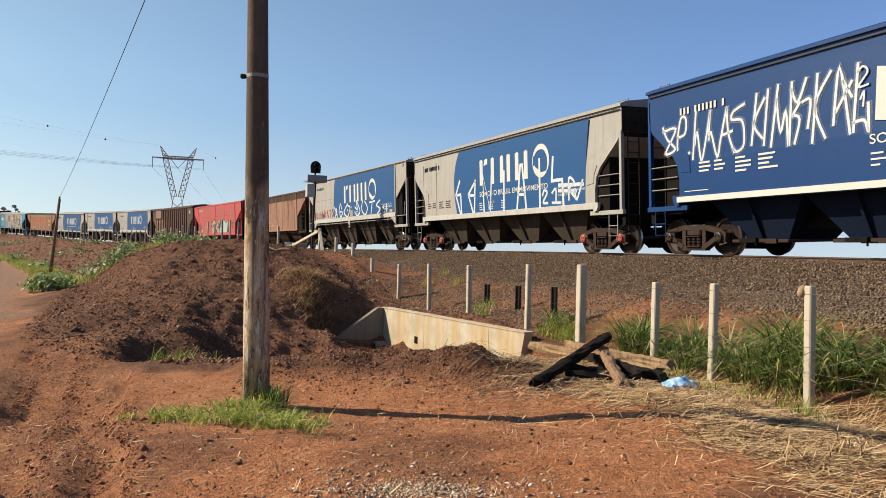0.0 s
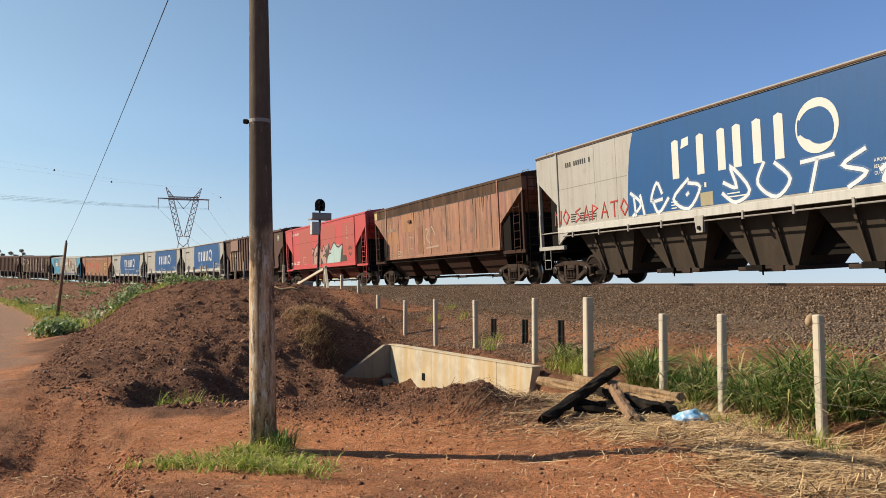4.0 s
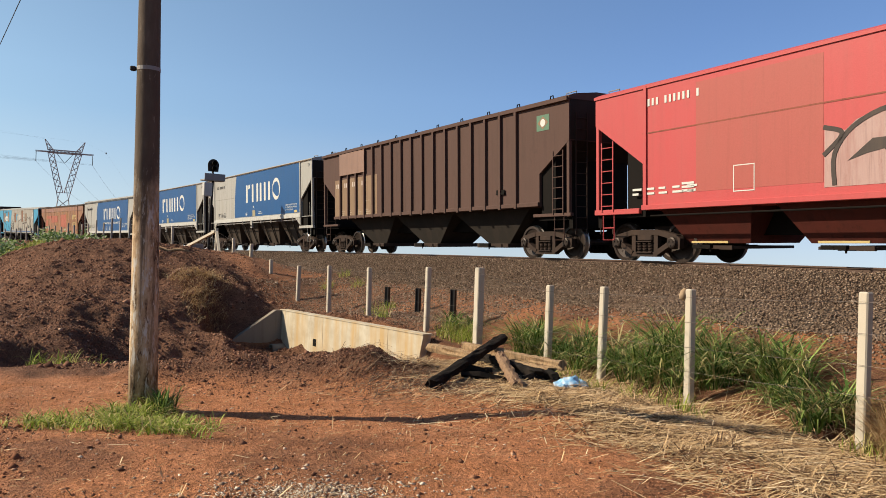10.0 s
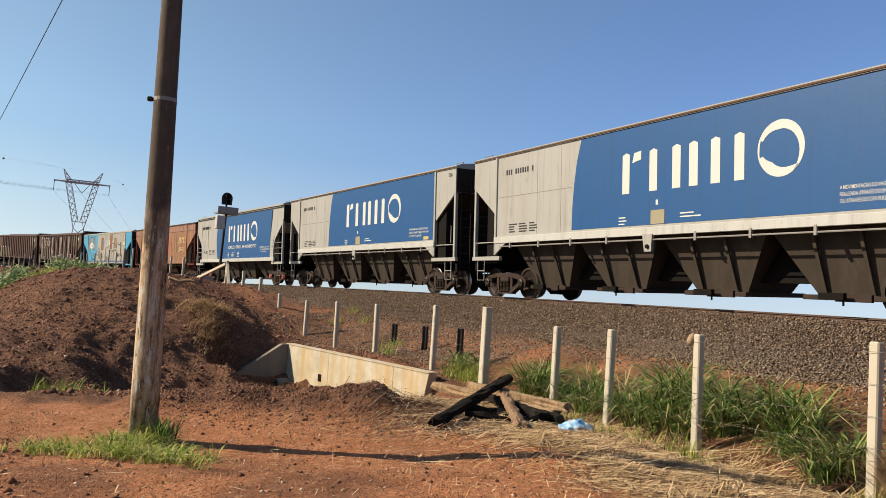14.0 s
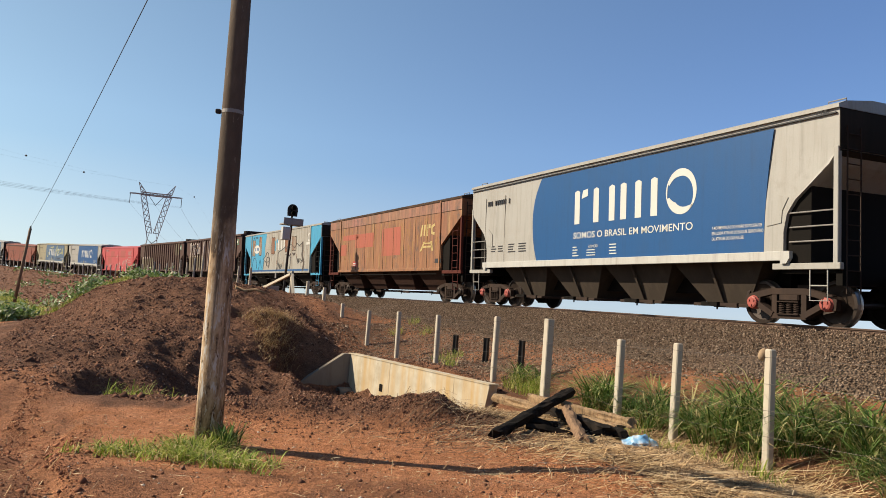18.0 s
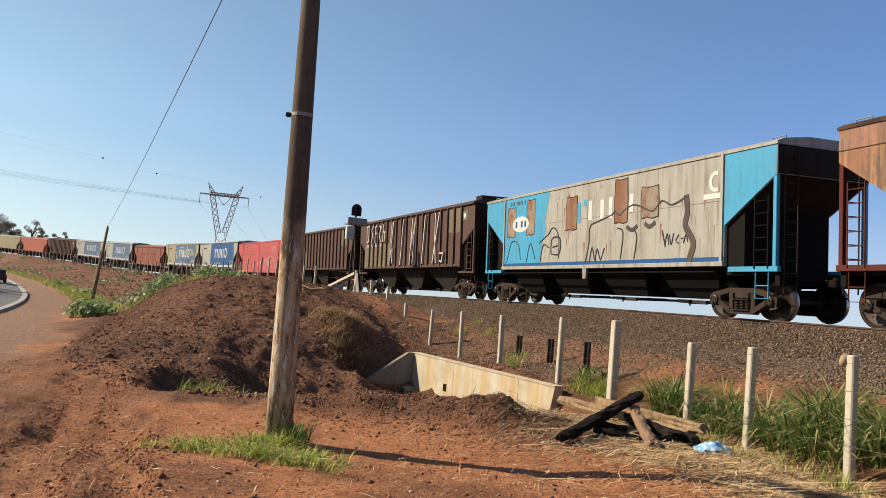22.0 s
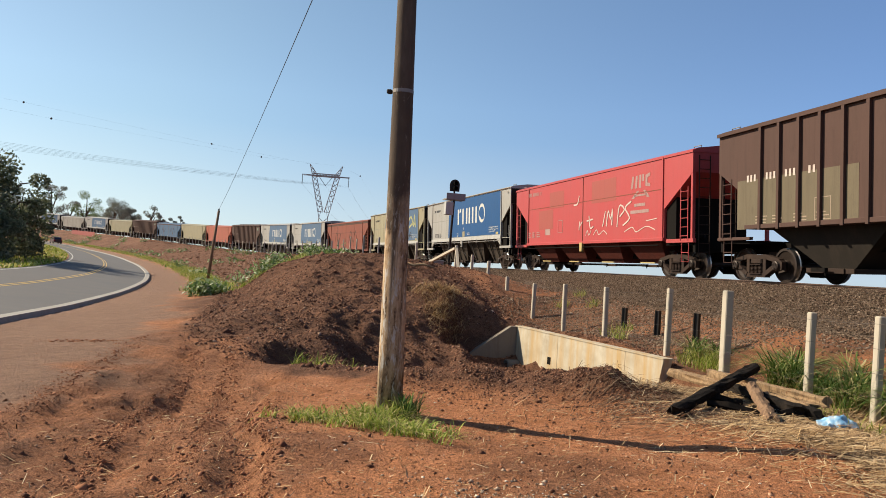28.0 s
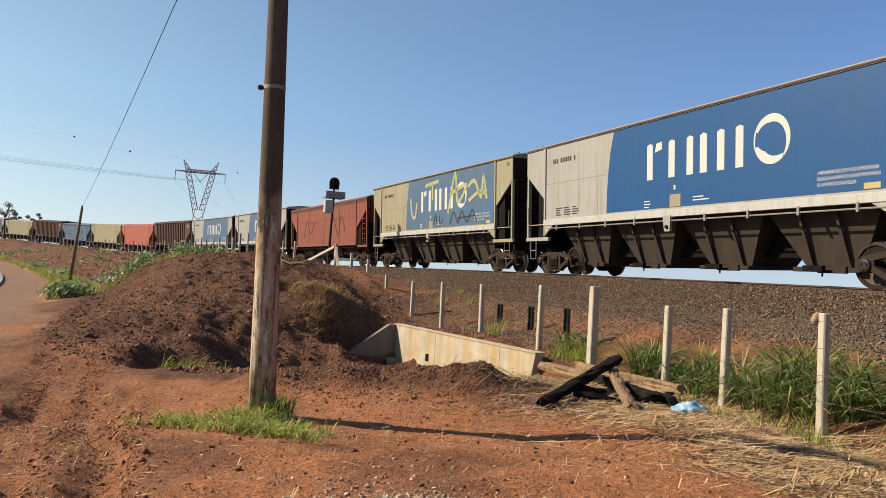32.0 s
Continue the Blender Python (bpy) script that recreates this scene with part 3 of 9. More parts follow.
# the body's deep blue, darkened to carry the shade on the chutes
M_NAVYUNDER = paint("shaded_grimy_navy", (0.005, 0.011, 0.028), dirt=(0.012, 0.012, 0.016), amount=0.5, rough=0.7, spec=0.1)
M_TAN = paint("dusty_tan_patch", (0.2, 0.128, 0.077), dirt=(0.078, 0.047, 0.031), amount=0.5, rough=0.7, grime=0.3)


def rusty_material(name, tones, stain, drip, amount):
    """Old paint with dark runs, scuffs, pale drips and bare rust."""
    mt, nt, b = nodes_of(name, 0.7)
    base = ramp_of(nt, noise_of(nt, 0.7, 4, 0.6, (1, 1, 0.35), shift=6), list(zip((0.32, 0.5, 0.68), tones)))
    col = mix_of(nt, ramp_of(nt, noise_of(nt, 2.6, 6, 0.75, (1, 1, 0.3), shift=2), [(0.42, 0), (0.72, 0.6)]), base, stain)
    col = mix_of(nt, ramp_of(nt, noise_of(nt, 5.5, 5, 0.75, (1, 1, 0.05), shift=17), [(0.5, 0), (0.66, 0.75)]), col, tuple(v * 0.42 for v in stain))
    col = mix_of(nt, ramp_of(nt, noise_of(nt, 1.5, 8, 0.8, (1, 1, 0.6), shift=29), [(0.535, 0), (0.64, 0.85)]), col, (0.05, 0.034, 0.027))
    col = mix_of(nt, ramp_of(nt, noise_of(nt, 6, 5, 0.75, (1, 1, 0.06), shift=37), [(0.6 - amount, 0), (0.74 - amount, 0.6)]), col, drip)
    nt.links.new(col, b.inputs["Base Color"])
    bump_of(nt, b, noise_of(nt, 30, 3, 0.6), 0.15, 0.01)
    return mt


M_RUST = rusty_material("rusty_orange_paint", [(0.164, 0.078, 0.039), (0.234, 0.103, 0.053), (0.242, 0.092, 0.064)], (0.101, 0.048, 0.028), (0.359, 0.242, 0.156), 0.02)
M_ORANGE = rusty_material("orange_paint", [(0.195, 0.078, 0.027), (0.226, 0.09, 0.031), (0.211, 0.074, 0.031)], (0.101, 0.041, 0.016), (0.328, 0.195, 0.078), 0.06)
# body red and brown with grime, darkened for the shaded underside
M_UNDERRED = paint("shaded_grimy_red", (0.086, 0.022, 0.016), dirt=(0.039, 0.02, 0.016), amount=0.6, rough=0.7, grime=0.5, spec=0.08)
M_UNDERBROWN = paint("shaded_grimy_brown", (0.043, 0.022, 0.016), dirt=(0.023, 0.016, 0.012), amount=0.6, rough=0.75, grime=0.4, spec=0.08)
# faded blue, greyed so that the colour carries the distance haze
M_HAZEDBLUE = paint("faded_hazed_blue_paint", (0.05, 0.105, 0.19), dirt=(0.125, 0.125, 0.117), amount=0.6, rough=0.6, grime=0.3)
M_BRICKRED = paint("brick_red_paint", (0.203, 0.055, 0.031), dirt=(0.094, 0.031, 0.023), amount=0.6, rough=0.65, rust=0.4, grime=0.5)
M_SKYBLUE = paint("light_blue_paint", (0.039, 0.257, 0.421), dirt=(0.094, 0.156, 0.187), amount=0.6, rough=0.5, grime=0.4)
M_DIRTYWHITE = paint("dirty_white_paint", (0.296, 0.281, 0.246), dirt=(0.133, 0.09, 0.058), amount=0.8, rough=0.6, rust=0.3, grime=0.6)

LEN = [17.0, 16.51, 16.37, 16.73, 17.17, 17.39, 17.05, 16.83, 16.36, 16.12, 17.5, 17.65, 17.69, 17.41, 16.97, 16.97, 17.32, 17.09, 17.01, 17.09, 16.95, 16.68, 16.84, 17.08, 17.04, 17.0, 17.04, 16.97, 17.0, 17.0]
BACK = [sum(LEN[:k]) for k in range(len(LEN) + 1)]


def run(t):
    """How far the train has come at t seconds."""
    return 12.2885 + 6.752305 * t + 0.00868951 * t**2 + 0.000405797 * t**3 + -0.00000814976 * t**4


CANT = radians(2.5)


# how far each wagon runs ahead of an even spacing
AHEAD = [-0.75, -0.4, -0.4, -0.34, -0.45, -0.41, -0.61, -0.51, -0.52, -0.27, -0.65, -0.48, -0.62, -0.6, -0.08, 0.1, 0.2]


def wagon_pose(k, t):
    s = BACK[k] + LEN[k] / 2 - run(t)
    s -= (AHEAD[k] if k < len(AHEAD) else 0.0) + 0.016 * min(38.0, max(0.0, 28.0 - s))
    a, b = s - 6.3, s + 6.3
    pa, pb = line(a, TD, float(rail_z(a)) + 0.006), line(b, TD, float(rail_z(b)) + 0.006)
    x = (pa - pb).normalized()
    y = Vector((0, 0, 1)).cross(x).normalized()
    z = x.cross(y)
    m = Matrix((x, y, z)).transposed().to_4x4()
    return Matrix.Translation((pa + pb) / 2) @ m @ Matrix.Rotation(CANT, 4, "X")


def text_mesh(words, size, mat, bold=0.0):
    """Flat lettering in the built-in font, lying in the x-z plane and read from -y."""
    cu = bpy.data.curves.new("lettering", "FONT")
    cu.body, cu.size, cu.offset = words, size, bold
    ob = bpy.data.objects.new("lettering", cu)
    scene.collection.objects.link(ob)
    dg = bpy.context.evaluated_depsgraph_get()
    me = bpy.data.meshes.new_from_object(ob.evaluated_get(dg))
    me.transform(Matrix.Rotation(radians(90), 4, "X"))
    bpy.data.objects.remove(ob)
    me.materials.clear()
    me.materials.append(mat)
    return me


SIDE = -1.46
MARKS = {}  # how far a wagon's marks are set off its middle


def lay(w, name, polys, mat, label="", out=0.004):
    """Painted shapes on the camera's side of a wagon, as thin plates of (x, z) outlines."""
    m = Mesh()
    for p in polys:
        m.prism([(x + MARKS.get(w.name, 0.0), z) for x, z in p], "y", SIDE - out, SIDE + 0.01)
    return part(name, m, mat, w, label)


def lay_each(w, name, polys, mat, label="", out=0.004):
    for p in polys:
        lay(w, name, [p], mat, label, out)


def rect(x0, z0, x1, z1):
    return [(x0, z0), (x1, z0), (x1, z1), (x0, z1)]


M_SPRAYWHITE = paint("white_spray_paint", (0.47, 0.50, 0.53), dirt=(0.30, 0.36, 0.42), amount=0.5, rough=0.6, scale=3, grime=0.2)
M_CHALK = paint("faint_pale_marks", (0.30, 0.23, 0.17), dirt=(0.2, 0.14, 0.09), amount=0.5, rough=0.8)
M_CHALKWHITE = paint("brushed_white_marks", (0.50, 0.43, 0.38), dirt=(0.25, 0.16, 0.12), amount=0.6, rough=0.8, scale=3)
M_SEAM = paint("grimy_seam", (0.2, 0.188, 0.168), amount=0.3, rough=0.8)
M_TANPATCH = paint("tan_repainted_patch", (0.27, 0.135, 0.07), dirt=(0.12, 0.06, 0.035), amount=0.7, rough=0.75, grime=0.5)
M_DULLBROWN = paint("dull_repainted_brown", (0.21, 0.125, 0.092), dirt=(0.08, 0.05, 0.038), amount=0.5, rough=0.6, grime=0.3)
M_SOOTPATCH = paint("sooty_patch", (0.045, 0.036, 0.033), dirt=(0.11, 0.08, 0.06), amount=0.7, rough=0.8)
M_OLIVE = paint("olive_dusty_patch", (0.125, 0.10, 0.062), dirt=(0.07, 0.05, 0.035), amount=0.5, rough=0.75, grime=0.3)
M_DRIP = paint("ochre_runs", (0.27, 0.145, 0.05), dirt=(0.17, 0.075, 0.03), amount=0.7, rough=0.75)
M_SCRAPED = paint("scraped_grey_patch", (0.22, 0.18, 0.14), dirt=(0.12, 0.06, 0.035), amount=0.8, rough=0.8, rust=0.5)
M_MARK = paint("white_lettering", (0.48, 0.475, 0.44), dirt=(0.38, 0.36, 0.32), amount=0.3, rough=0.6)
M_INK = paint("dark_lettering", (0.023, 0.023, 0.027), dirt=(0.062, 0.055, 0.047), amount=0.2, rough=0.6)
M_SPRAYRED = paint("red_spray_paint", (0.328, 0.047, 0.039), dirt=(0.234, 0.062, 0.047), amount=0.3)
M_YELLOW = paint("yellow_paint", (0.406, 0.304, 0.125), dirt=(0.234, 0.156, 0.047), amount=0.4)
M_FADEDRED = paint("faded_red_patch", (0.30, 0.070, 0.056), dirt=(0.25, 0.08, 0.058), amount=0.5, grime=0.15)
M_TURQ = paint("pale_turquoise_spray", (0.30, 0.40, 0.385), dirt=(0.2, 0.24, 0.22), amount=0.8, scale=1.6, grime=0.4)
M_PINKGREY = paint("pinkish_grey_spray", (0.328, 0.218, 0.195), dirt=(0.22, 0.08, 0.066), amount=0.95, scale=2.0, grime=0.4)
M_FLAG = paint("green_emblem", (0.078, 0.156, 0.101), amount=0.3)
M_RUSTPATCH = paint("rusty_scraped_patch", (0.148, 0.058, 0.027), dirt=(0.351, 0.312, 0.265), amount=0.5, rough=0.8, rust=0.5)
M_PALEYELLOW = paint("pale_yellow_spray", (0.33, 0.32, 0.15), dirt=(0.2, 0.22, 0.14), amount=0.6, grime=0.3)
M_GRIMEBAND = paint("grimy_band", (0.033, 0.022, 0.016), dirt=(0.187, 0.101, 0.058), amount=0.6, rough=0.8, spec=0.08)
M_STEELGREY = paint("grey_steel", (0.234, 0.218, 0.203), dirt=(0.109, 0.078, 0.062), amount=0.4, metal=0.2)


def mist_material():
    """A thin speckled veil of sprayed paint."""
    mt, nt, b = nodes_of("spray_mist", 0.8, spec=0.1)
    b.inputs["Base Color"].default_value = (0.42, 0.47, 0.52, 1)
    clear, veil = nt.nodes.new("ShaderNodeBsdfTransparent"), nt.nodes.new("ShaderNodeMixShader")
    nt.links.new(ramp_of(nt, noise_of(nt, 60, 3, 0.8), [(0.38, 0.02), (0.75, 0.3)]), veil.inputs[0])
    nt.links.new(clear.outputs[0], veil.inputs[1])
    nt.links.new(b.outputs[0], veil.inputs[2])
    nt.links.new(veil.outputs[0], nt.nodes["Material Output"].inputs[0])
    return mt


M_MIST = mist_material()


def small_print(w, x, z, cols, rows, width, mat, gap=0.085, h=0.035):
    rnd = random.Random(int(x * 100 + z * 37))
    polys = []
    for c in range(cols):
        for r in range(rows):
            ln = width * rnd.uniform(0.55, 1.0)
            polys.append(rect(x + c * width * 1.25, z - r * gap, x + c * width * 1.25 + ln, z - r * gap + h))
    return tagged(lay(w, "small_print", polys, mat, "tiny unreadable lines of print", 0.012), kind="stuff")


def number_bars(w, x, z, h, n, mat, width=None):
    """A running number as a row of upright bars, with a gap where it is grouped."""
    step_ = (width or n * h * 0.8) / n
    polys = [rect(x + i * step_, z, x + i * step_ + step_ * 0.48, z + h) for i in range(n) if i not in (3, n - 2)]
    return tagged(lay(w, "running_number", polys, mat, "painted running number", 0.0115), kind="stuff")


def words(w, name, text, x0, x1, z, h, mat, label, out=0.012):
    """A line of lettering from x0 to x1 with capitals of height h."""
    me = text_mesh(text, 1.0, mat, 0.006)
    xs = [v.co.x for v in me.vertices]
    zs = [v.co.z for v in me.vertices if v.co.z < 0.74]
    me.transform(Matrix.Diagonal(((x1 - x0) / (max(xs) - min(xs)), 1, h / max(zs), 1)) @ Matrix.Translation((-min(xs), 0, 0)))
    o = part(name, me, None, w, label)
    o.location = (x0 + MARKS.get(w.name, 0.0), SIDE - out, z)
    return tagged(o, kind="stuff")


def brand_mark(w, mat, x=0.0, z=0.0, out=0.011):
    """Upright bars and a ring of two arcs."""
    for a in (-1.14, -0.22, 0.50, 1.0, 1.61, 2.23):
        lay(w, "brand_bar", [[(x + a, z + 2.76), (x + a + 0.25, z + 2.76), (x + a + 0.25, z + 3.72), (x + a + 0.13, z + 3.77), (x + a, z + 3.72)]], mat, "", out)
    lay(w, "brand_bar", [[(x - 0.80, z + 3.50), (x - 0.50, z + 3.56), (x - 0.50, z + 3.77), (x - 0.74, z + 3.74)]], mat, "", out)
    cx, cz = x + 3.33, z + 3.30
    for a0, a1, thick, lean in ((158, -58, 0.2, 0.75), (196, 322, 0.24, 0.62), (206, 112, 0.05, 1.0)):
        arc = [radians(a0 + (a1 - a0) * i / 18) for i in range(19)]
        poly = [(cx + 0.53 * math.cos(q), cz + 0.57 * math.sin(q)) for q in arc]
        inner = []
        for i, q in enumerate(arc):
            f = thick * min(1.0, (0.45 + i / 9) if i < 6 else 1.0) * (1 - (i / 18) ** 2.2) ** lean
            inner.append((cx + (0.53 - f) * math.cos(q), cz + (0.57 - f) * math.sin(q)))
        lay(w, "brand_ring", [(poly + inner[::-1])[::1 if a1 > a0 else -1]], mat, "white arc of a ring", out + 0.001 * (a0 > 200))


NOTICE = ("A MOVIMENTA\u00c7\u00c3O DO VAG\u00c3O S\u00d3 PODER\u00c1 SER", "REALIZADA ATRAV\u00c9S DO ENGATE FERROVI\u00c1RIO", "OU ATRAV\u00c9S DO CAR PULLER")


def notice(w, x0, x1, z, mat):
    for i, (line_, k) in enumerate(zip(NOTICE, (0.98, 1.0, 0.64))):
        words(w, "notice_line", line_, x0, x0 + (x1 - x0) * k, z - 0.125 * i, 0.075, mat, "small white capitals")


def slogan(w, z=2.17):
    words(w, "slogan", "SOMOS O BRASIL EM MOVIMENTO", -1.17, 3.75, z, 0.185, M_MARK, "white slogan lettering")


# ---- wagon parts ----
def chute_mesh(top, bot, depth, half, z=1.36):
    m = Mesh()
    hb = half * 0.62
    vs = [(-top, -half, z), (top, -half, z), (top, half, z), (-top, half, z), (-bot, -hb, depth), (bot, -hb, depth), (bot, hb, depth), (-bot, hb, depth)]
    return m.add(vs, [(0, 1, 5, 4), (1, 2, 6, 5), (2, 3, 7, 6), (3, 0, 4, 7), (4, 5, 6, 7), (3, 2, 1, 0)])


def fin_mesh(half, depth, z=1.36):
    """An upright stiffener on the sloping face of a chute."""
    m = Mesh()
    hb = half * 0.62
    for y in (-1,):
        m.beam((0, y * (half + 0.03), z - 0.02), (0.0, y * (hb + 0.03), depth + 0.05), 0.05, 0.07, up=(1, 0, 0))
    return m


def ladder_mesh(z0, z1, width=0.42, rungs=6):
    m = Mesh()
    for x in (-width / 2, width / 2):
        m.box((x, 0, (z0 + z1) / 2), (0.028, 0.02, z1 - z0))
    for i in range(rungs):
        z = z0 + (z1 - z0) * (i + 0.5) / rungs
        m.tube([(-width / 2, 0, z), (width / 2, 0, z)], 0.012, 6)
    return m


def stirrup_mesh():
    m = Mesh()
    return m.tube([(-0.2, 0, 1.2), (-0.2, 0, 0.55), (0.2, 0, 0.55), (0.2, 0, 1.2)], 0.016, 6).tube([(-0.2, 0, 0.85), (0.2, 0, 0.85)], 0.014, 6)


def loop_mesh():
    return Mesh().tube([(-0.2, 0, 0), (-0.2, 0, 0.12), (0.2, 0, 0.12), (0.2, 0, 0)], 0.014, 6)


def coupler_mesh():
    m = Mesh().box((0.25, 0, 0), (0.6, 0.16, 0.18), bev=0.02)
    return m.box((0.52, 0.02, 0), (0.16, 0.3, 0.28), bev=0.04)


def hose_mesh():
    return Mesh().tube([(0, 0, 0), (0.12, 0, -0.15), (0.3, 0, -0.3), (0.45, 0, -0.28)], 0.025, 6)


LADDER = ladder_mesh(1.25, 3.0)
LADDER_TALL = ladder_mesh(0.6, 3.9, 0.4, 11)
STIRRUP, LOOP, COUPLER, HOSE = stirrup_mesh(), loop_mesh(), coupler_mesh(), hose_mesh()
SHARED = {}


def shared(name, mesh, mat):
    key = (name, id(mesh), mat.name)
    if key not in SHARED:
        SHARED[key] = mesh.data(name, mat)
    return SHARED[key]


def bogie_meshes():
    side = Mesh()
    for y in (-0.0,):
        side.beam((-1.02, y, 0.60), (-0.42, y, 0.73), 0.13, 0.15, up=(0, 1, 0))
        side.beam((1.02, y, 0.60), (0.42, y, 0.73), 0.13, 0.15, up=(0, 1, 0))
        side.beam((-0.46, y, 0.73), (0.46, y, 0.73), 0.13, 0.15, up=(0, 1, 0))
        side.beam((-0.90, y, 0.50), (-0.40, y, 0.23), 0.12, 0.19, up=(0, 1, 0))
        side.beam((0.90, y, 0.50), (0.40, y, 0.23), 0.12, 0.19, up=(0, 1, 0))
        side.beam((-0.44, y, 0.20), (0.44, y, 0.20), 0.11, 0.16, up=(0, 1, 0))
        for x in (-0.37, 0.37):
            side.box((x, y, 0.46), (0.13, 0.13, 0.54))
        for e in (-1, 1):
            side.prism([(e * 0.74, 0.38), (e * 1.12, 0.36), (e * 1.14, 0.58), (e * 1.0, 0.67), (e * 0.74, 0.62)][::e], "y", -0.07, 0.07)
    # added dark block for the shade seen behind the springs
    window = Mesh().prism([(-0.30, 0.25), (0.30, 0.25), (0.30, 0.62), (-0.30, 0.62)], "y", -0.02, 0.03)
    bol = Mesh().box((0, 0, 0.60), (0.5, 2.3, 0.16), bev=0.03)
    bol.box((0, 0, 0.78), (0.6, 1.0, 0.2))
    spring = Mesh().box((0, 0, 0.245), (0.56, 0.2, 0.02)).box((0, 0, 0.51), (0.56, 0.2, 0.02))
    for x in (-0.18, 0.0, 0.18):
        prof = []
        for i in range(7):
            z = 0.25 + i * 0.038
            prof += [(0.06, z), (0.082, z + 0.012), (0.06, z + 0.026)]
        spring.lathe(prof, "z", (x, 0, 0), 10)
    cap = Mesh().lathe([(0.155, 0.06), (0.155, -0.04), (0.13, -0.07), (0.13, -0.10), (0.10, -0.115), (0.03, -0.115)], "y", (0, 0, 0), 14)
    for i in range(3):
        a = 2 * math.pi * i / 3 + 0.5
        cap.box((0.07 * math.cos(a), -0.12, 0.07 * math.sin(a)), (0.035, 0.03, 0.035))
    ws = Mesh()
    for y in (-1, 1):
        ws.lathe([(0.08, y * 0.70), (0.12, y * 0.735), (0.37, y * 0.755), (0.40, y * 0.735), (0.505, y * 0.735), (0.51, y * 0.755), (0.486, y * 0.775), (0.478, y * 0.875), (0.41, y * 0.88), (0.39, y * 0.85), (0.17, y * 0.80), (0.14, y * 0.885), (0.08, y * 0.90)], "y", (0, 0, 0), 32)
    ws.tube([(0, -1.0, 0), (0, 1.0, 0)], 0.08, 12)
    for i, f in enumerate(ws.f):
        rs = [math.hypot(ws.v[j][0], ws.v[j][2]) for j in f]
        if min(rs) > 0.47:
            ws.m[i] = 1
    for y in (-0.861, 0.861):
        for i in range(6):
            a = math.pi * i / 3
            ws.box((0.29 * math.cos(a), y * 0.955, 0.29 * math.sin(a)), (0.05, 0.02, 0.02), Matrix.Rotation(-a, 3, "Y"))
    return (side.data("side_frame", M_BOGIE), bol.data("bolster", M_BOGIE), spring.data("spring", M_BOGIE), cap.data("axle_cap", M_WHEEL), ws.data("wheelset", [M_WHEEL, M_TREAD]), window.data("window_shade_block", M_DARK), cap.data("axle_cap_red", M_FADEDRED))


BOGIE = bogie_meshes()
WHEELSETS = []


def add_bogies(w, k, tx, red_caps=False):
    for e in (-1, 1):
        bg = part("bogie", BOGIE[1], None, w)
        bg.location = (e * (tx - 1.4), 0, 0)
        for y in (-1.07, 1.07):
            part("side_frame", BOGIE[0], None, bg).location = (0, y, 0)
            part("spring_shade_block", BOGIE[5], None, bg).location = (0, y, 0)
            part("spring", BOGIE[2], None, bg).location = (0, y + (-0.03 if y < 0 else 0.03), 0)
            for x in (-0.92, 0.92):
                c = part("axle_cap", BOGIE[6] if red_caps else BOGIE[3], None, bg)
                c.matrix_local = pose(x, y + (-0.03 if y < 0 else 0.03), 0.48, 0, 0, 0 if y < 0 else 180)
        for x in (-0.92, 0.92):
            a = part("wheelset", BOGIE[4], None, bg)
            a.location = (x, 0, 0.487)
            WHEELSETS.append((k, x, a))


def body_mesh(top, tx, bx, zb, kink, band):
    """Side sheets, sloping ends and end walls; the ends hang over open platforms."""
    h = 1.46
    m = Mesh()
    edge = [(tx, kink[0]), (bx, kink[1])]
    if band:
        edge = [(tx, kink[0] + 0.05), (tx - 0.2, kink[0] - 0.25), (tx - 0.62, kink[0] - 0.6), (bx + 0.28, kink[1] + 0.16), (bx + 0.08, kink[1] - 0.12), (bx, kink[1] - 0.5)]
    poly = [(-tx, top), (tx, top)] + edge + [(bx, zb), (-bx, zb)] + [(-x, z) for x, z in edge[::-1]]
    n = len(poly)
    # outer shell as one closed solid: sides plus sloping bottoms
    lean = 0.03 if band else 0.0
    low = [(x, -h + (lean if z > 3.5 else 0), z) for x, z in poly] + [(x, h - (lean if z > 3.5 else 0), z) for x, z in poly]
    m.add(low, [tuple(range(n))[::-1], tuple(range(n, 2 * n))] + [(i, (i + 1) % n, n + (i + 1) % n, n + i) for i in range(n)])
    return m


def roof_mesh(top, roof, tx, over=0.03):
    h = 1.46 + over
    prof = [(-h, top - 0.05), (-h, top + 0.02), (-h + 0.2, top + 0.10), (-0.5, roof), (0.5, roof), (h - 0.2, top + 0.10), (h, top + 0.02), (h, top - 0.05)]
    return Mesh().prism(prof, "x", -tx - 0.03, tx + 0.03)


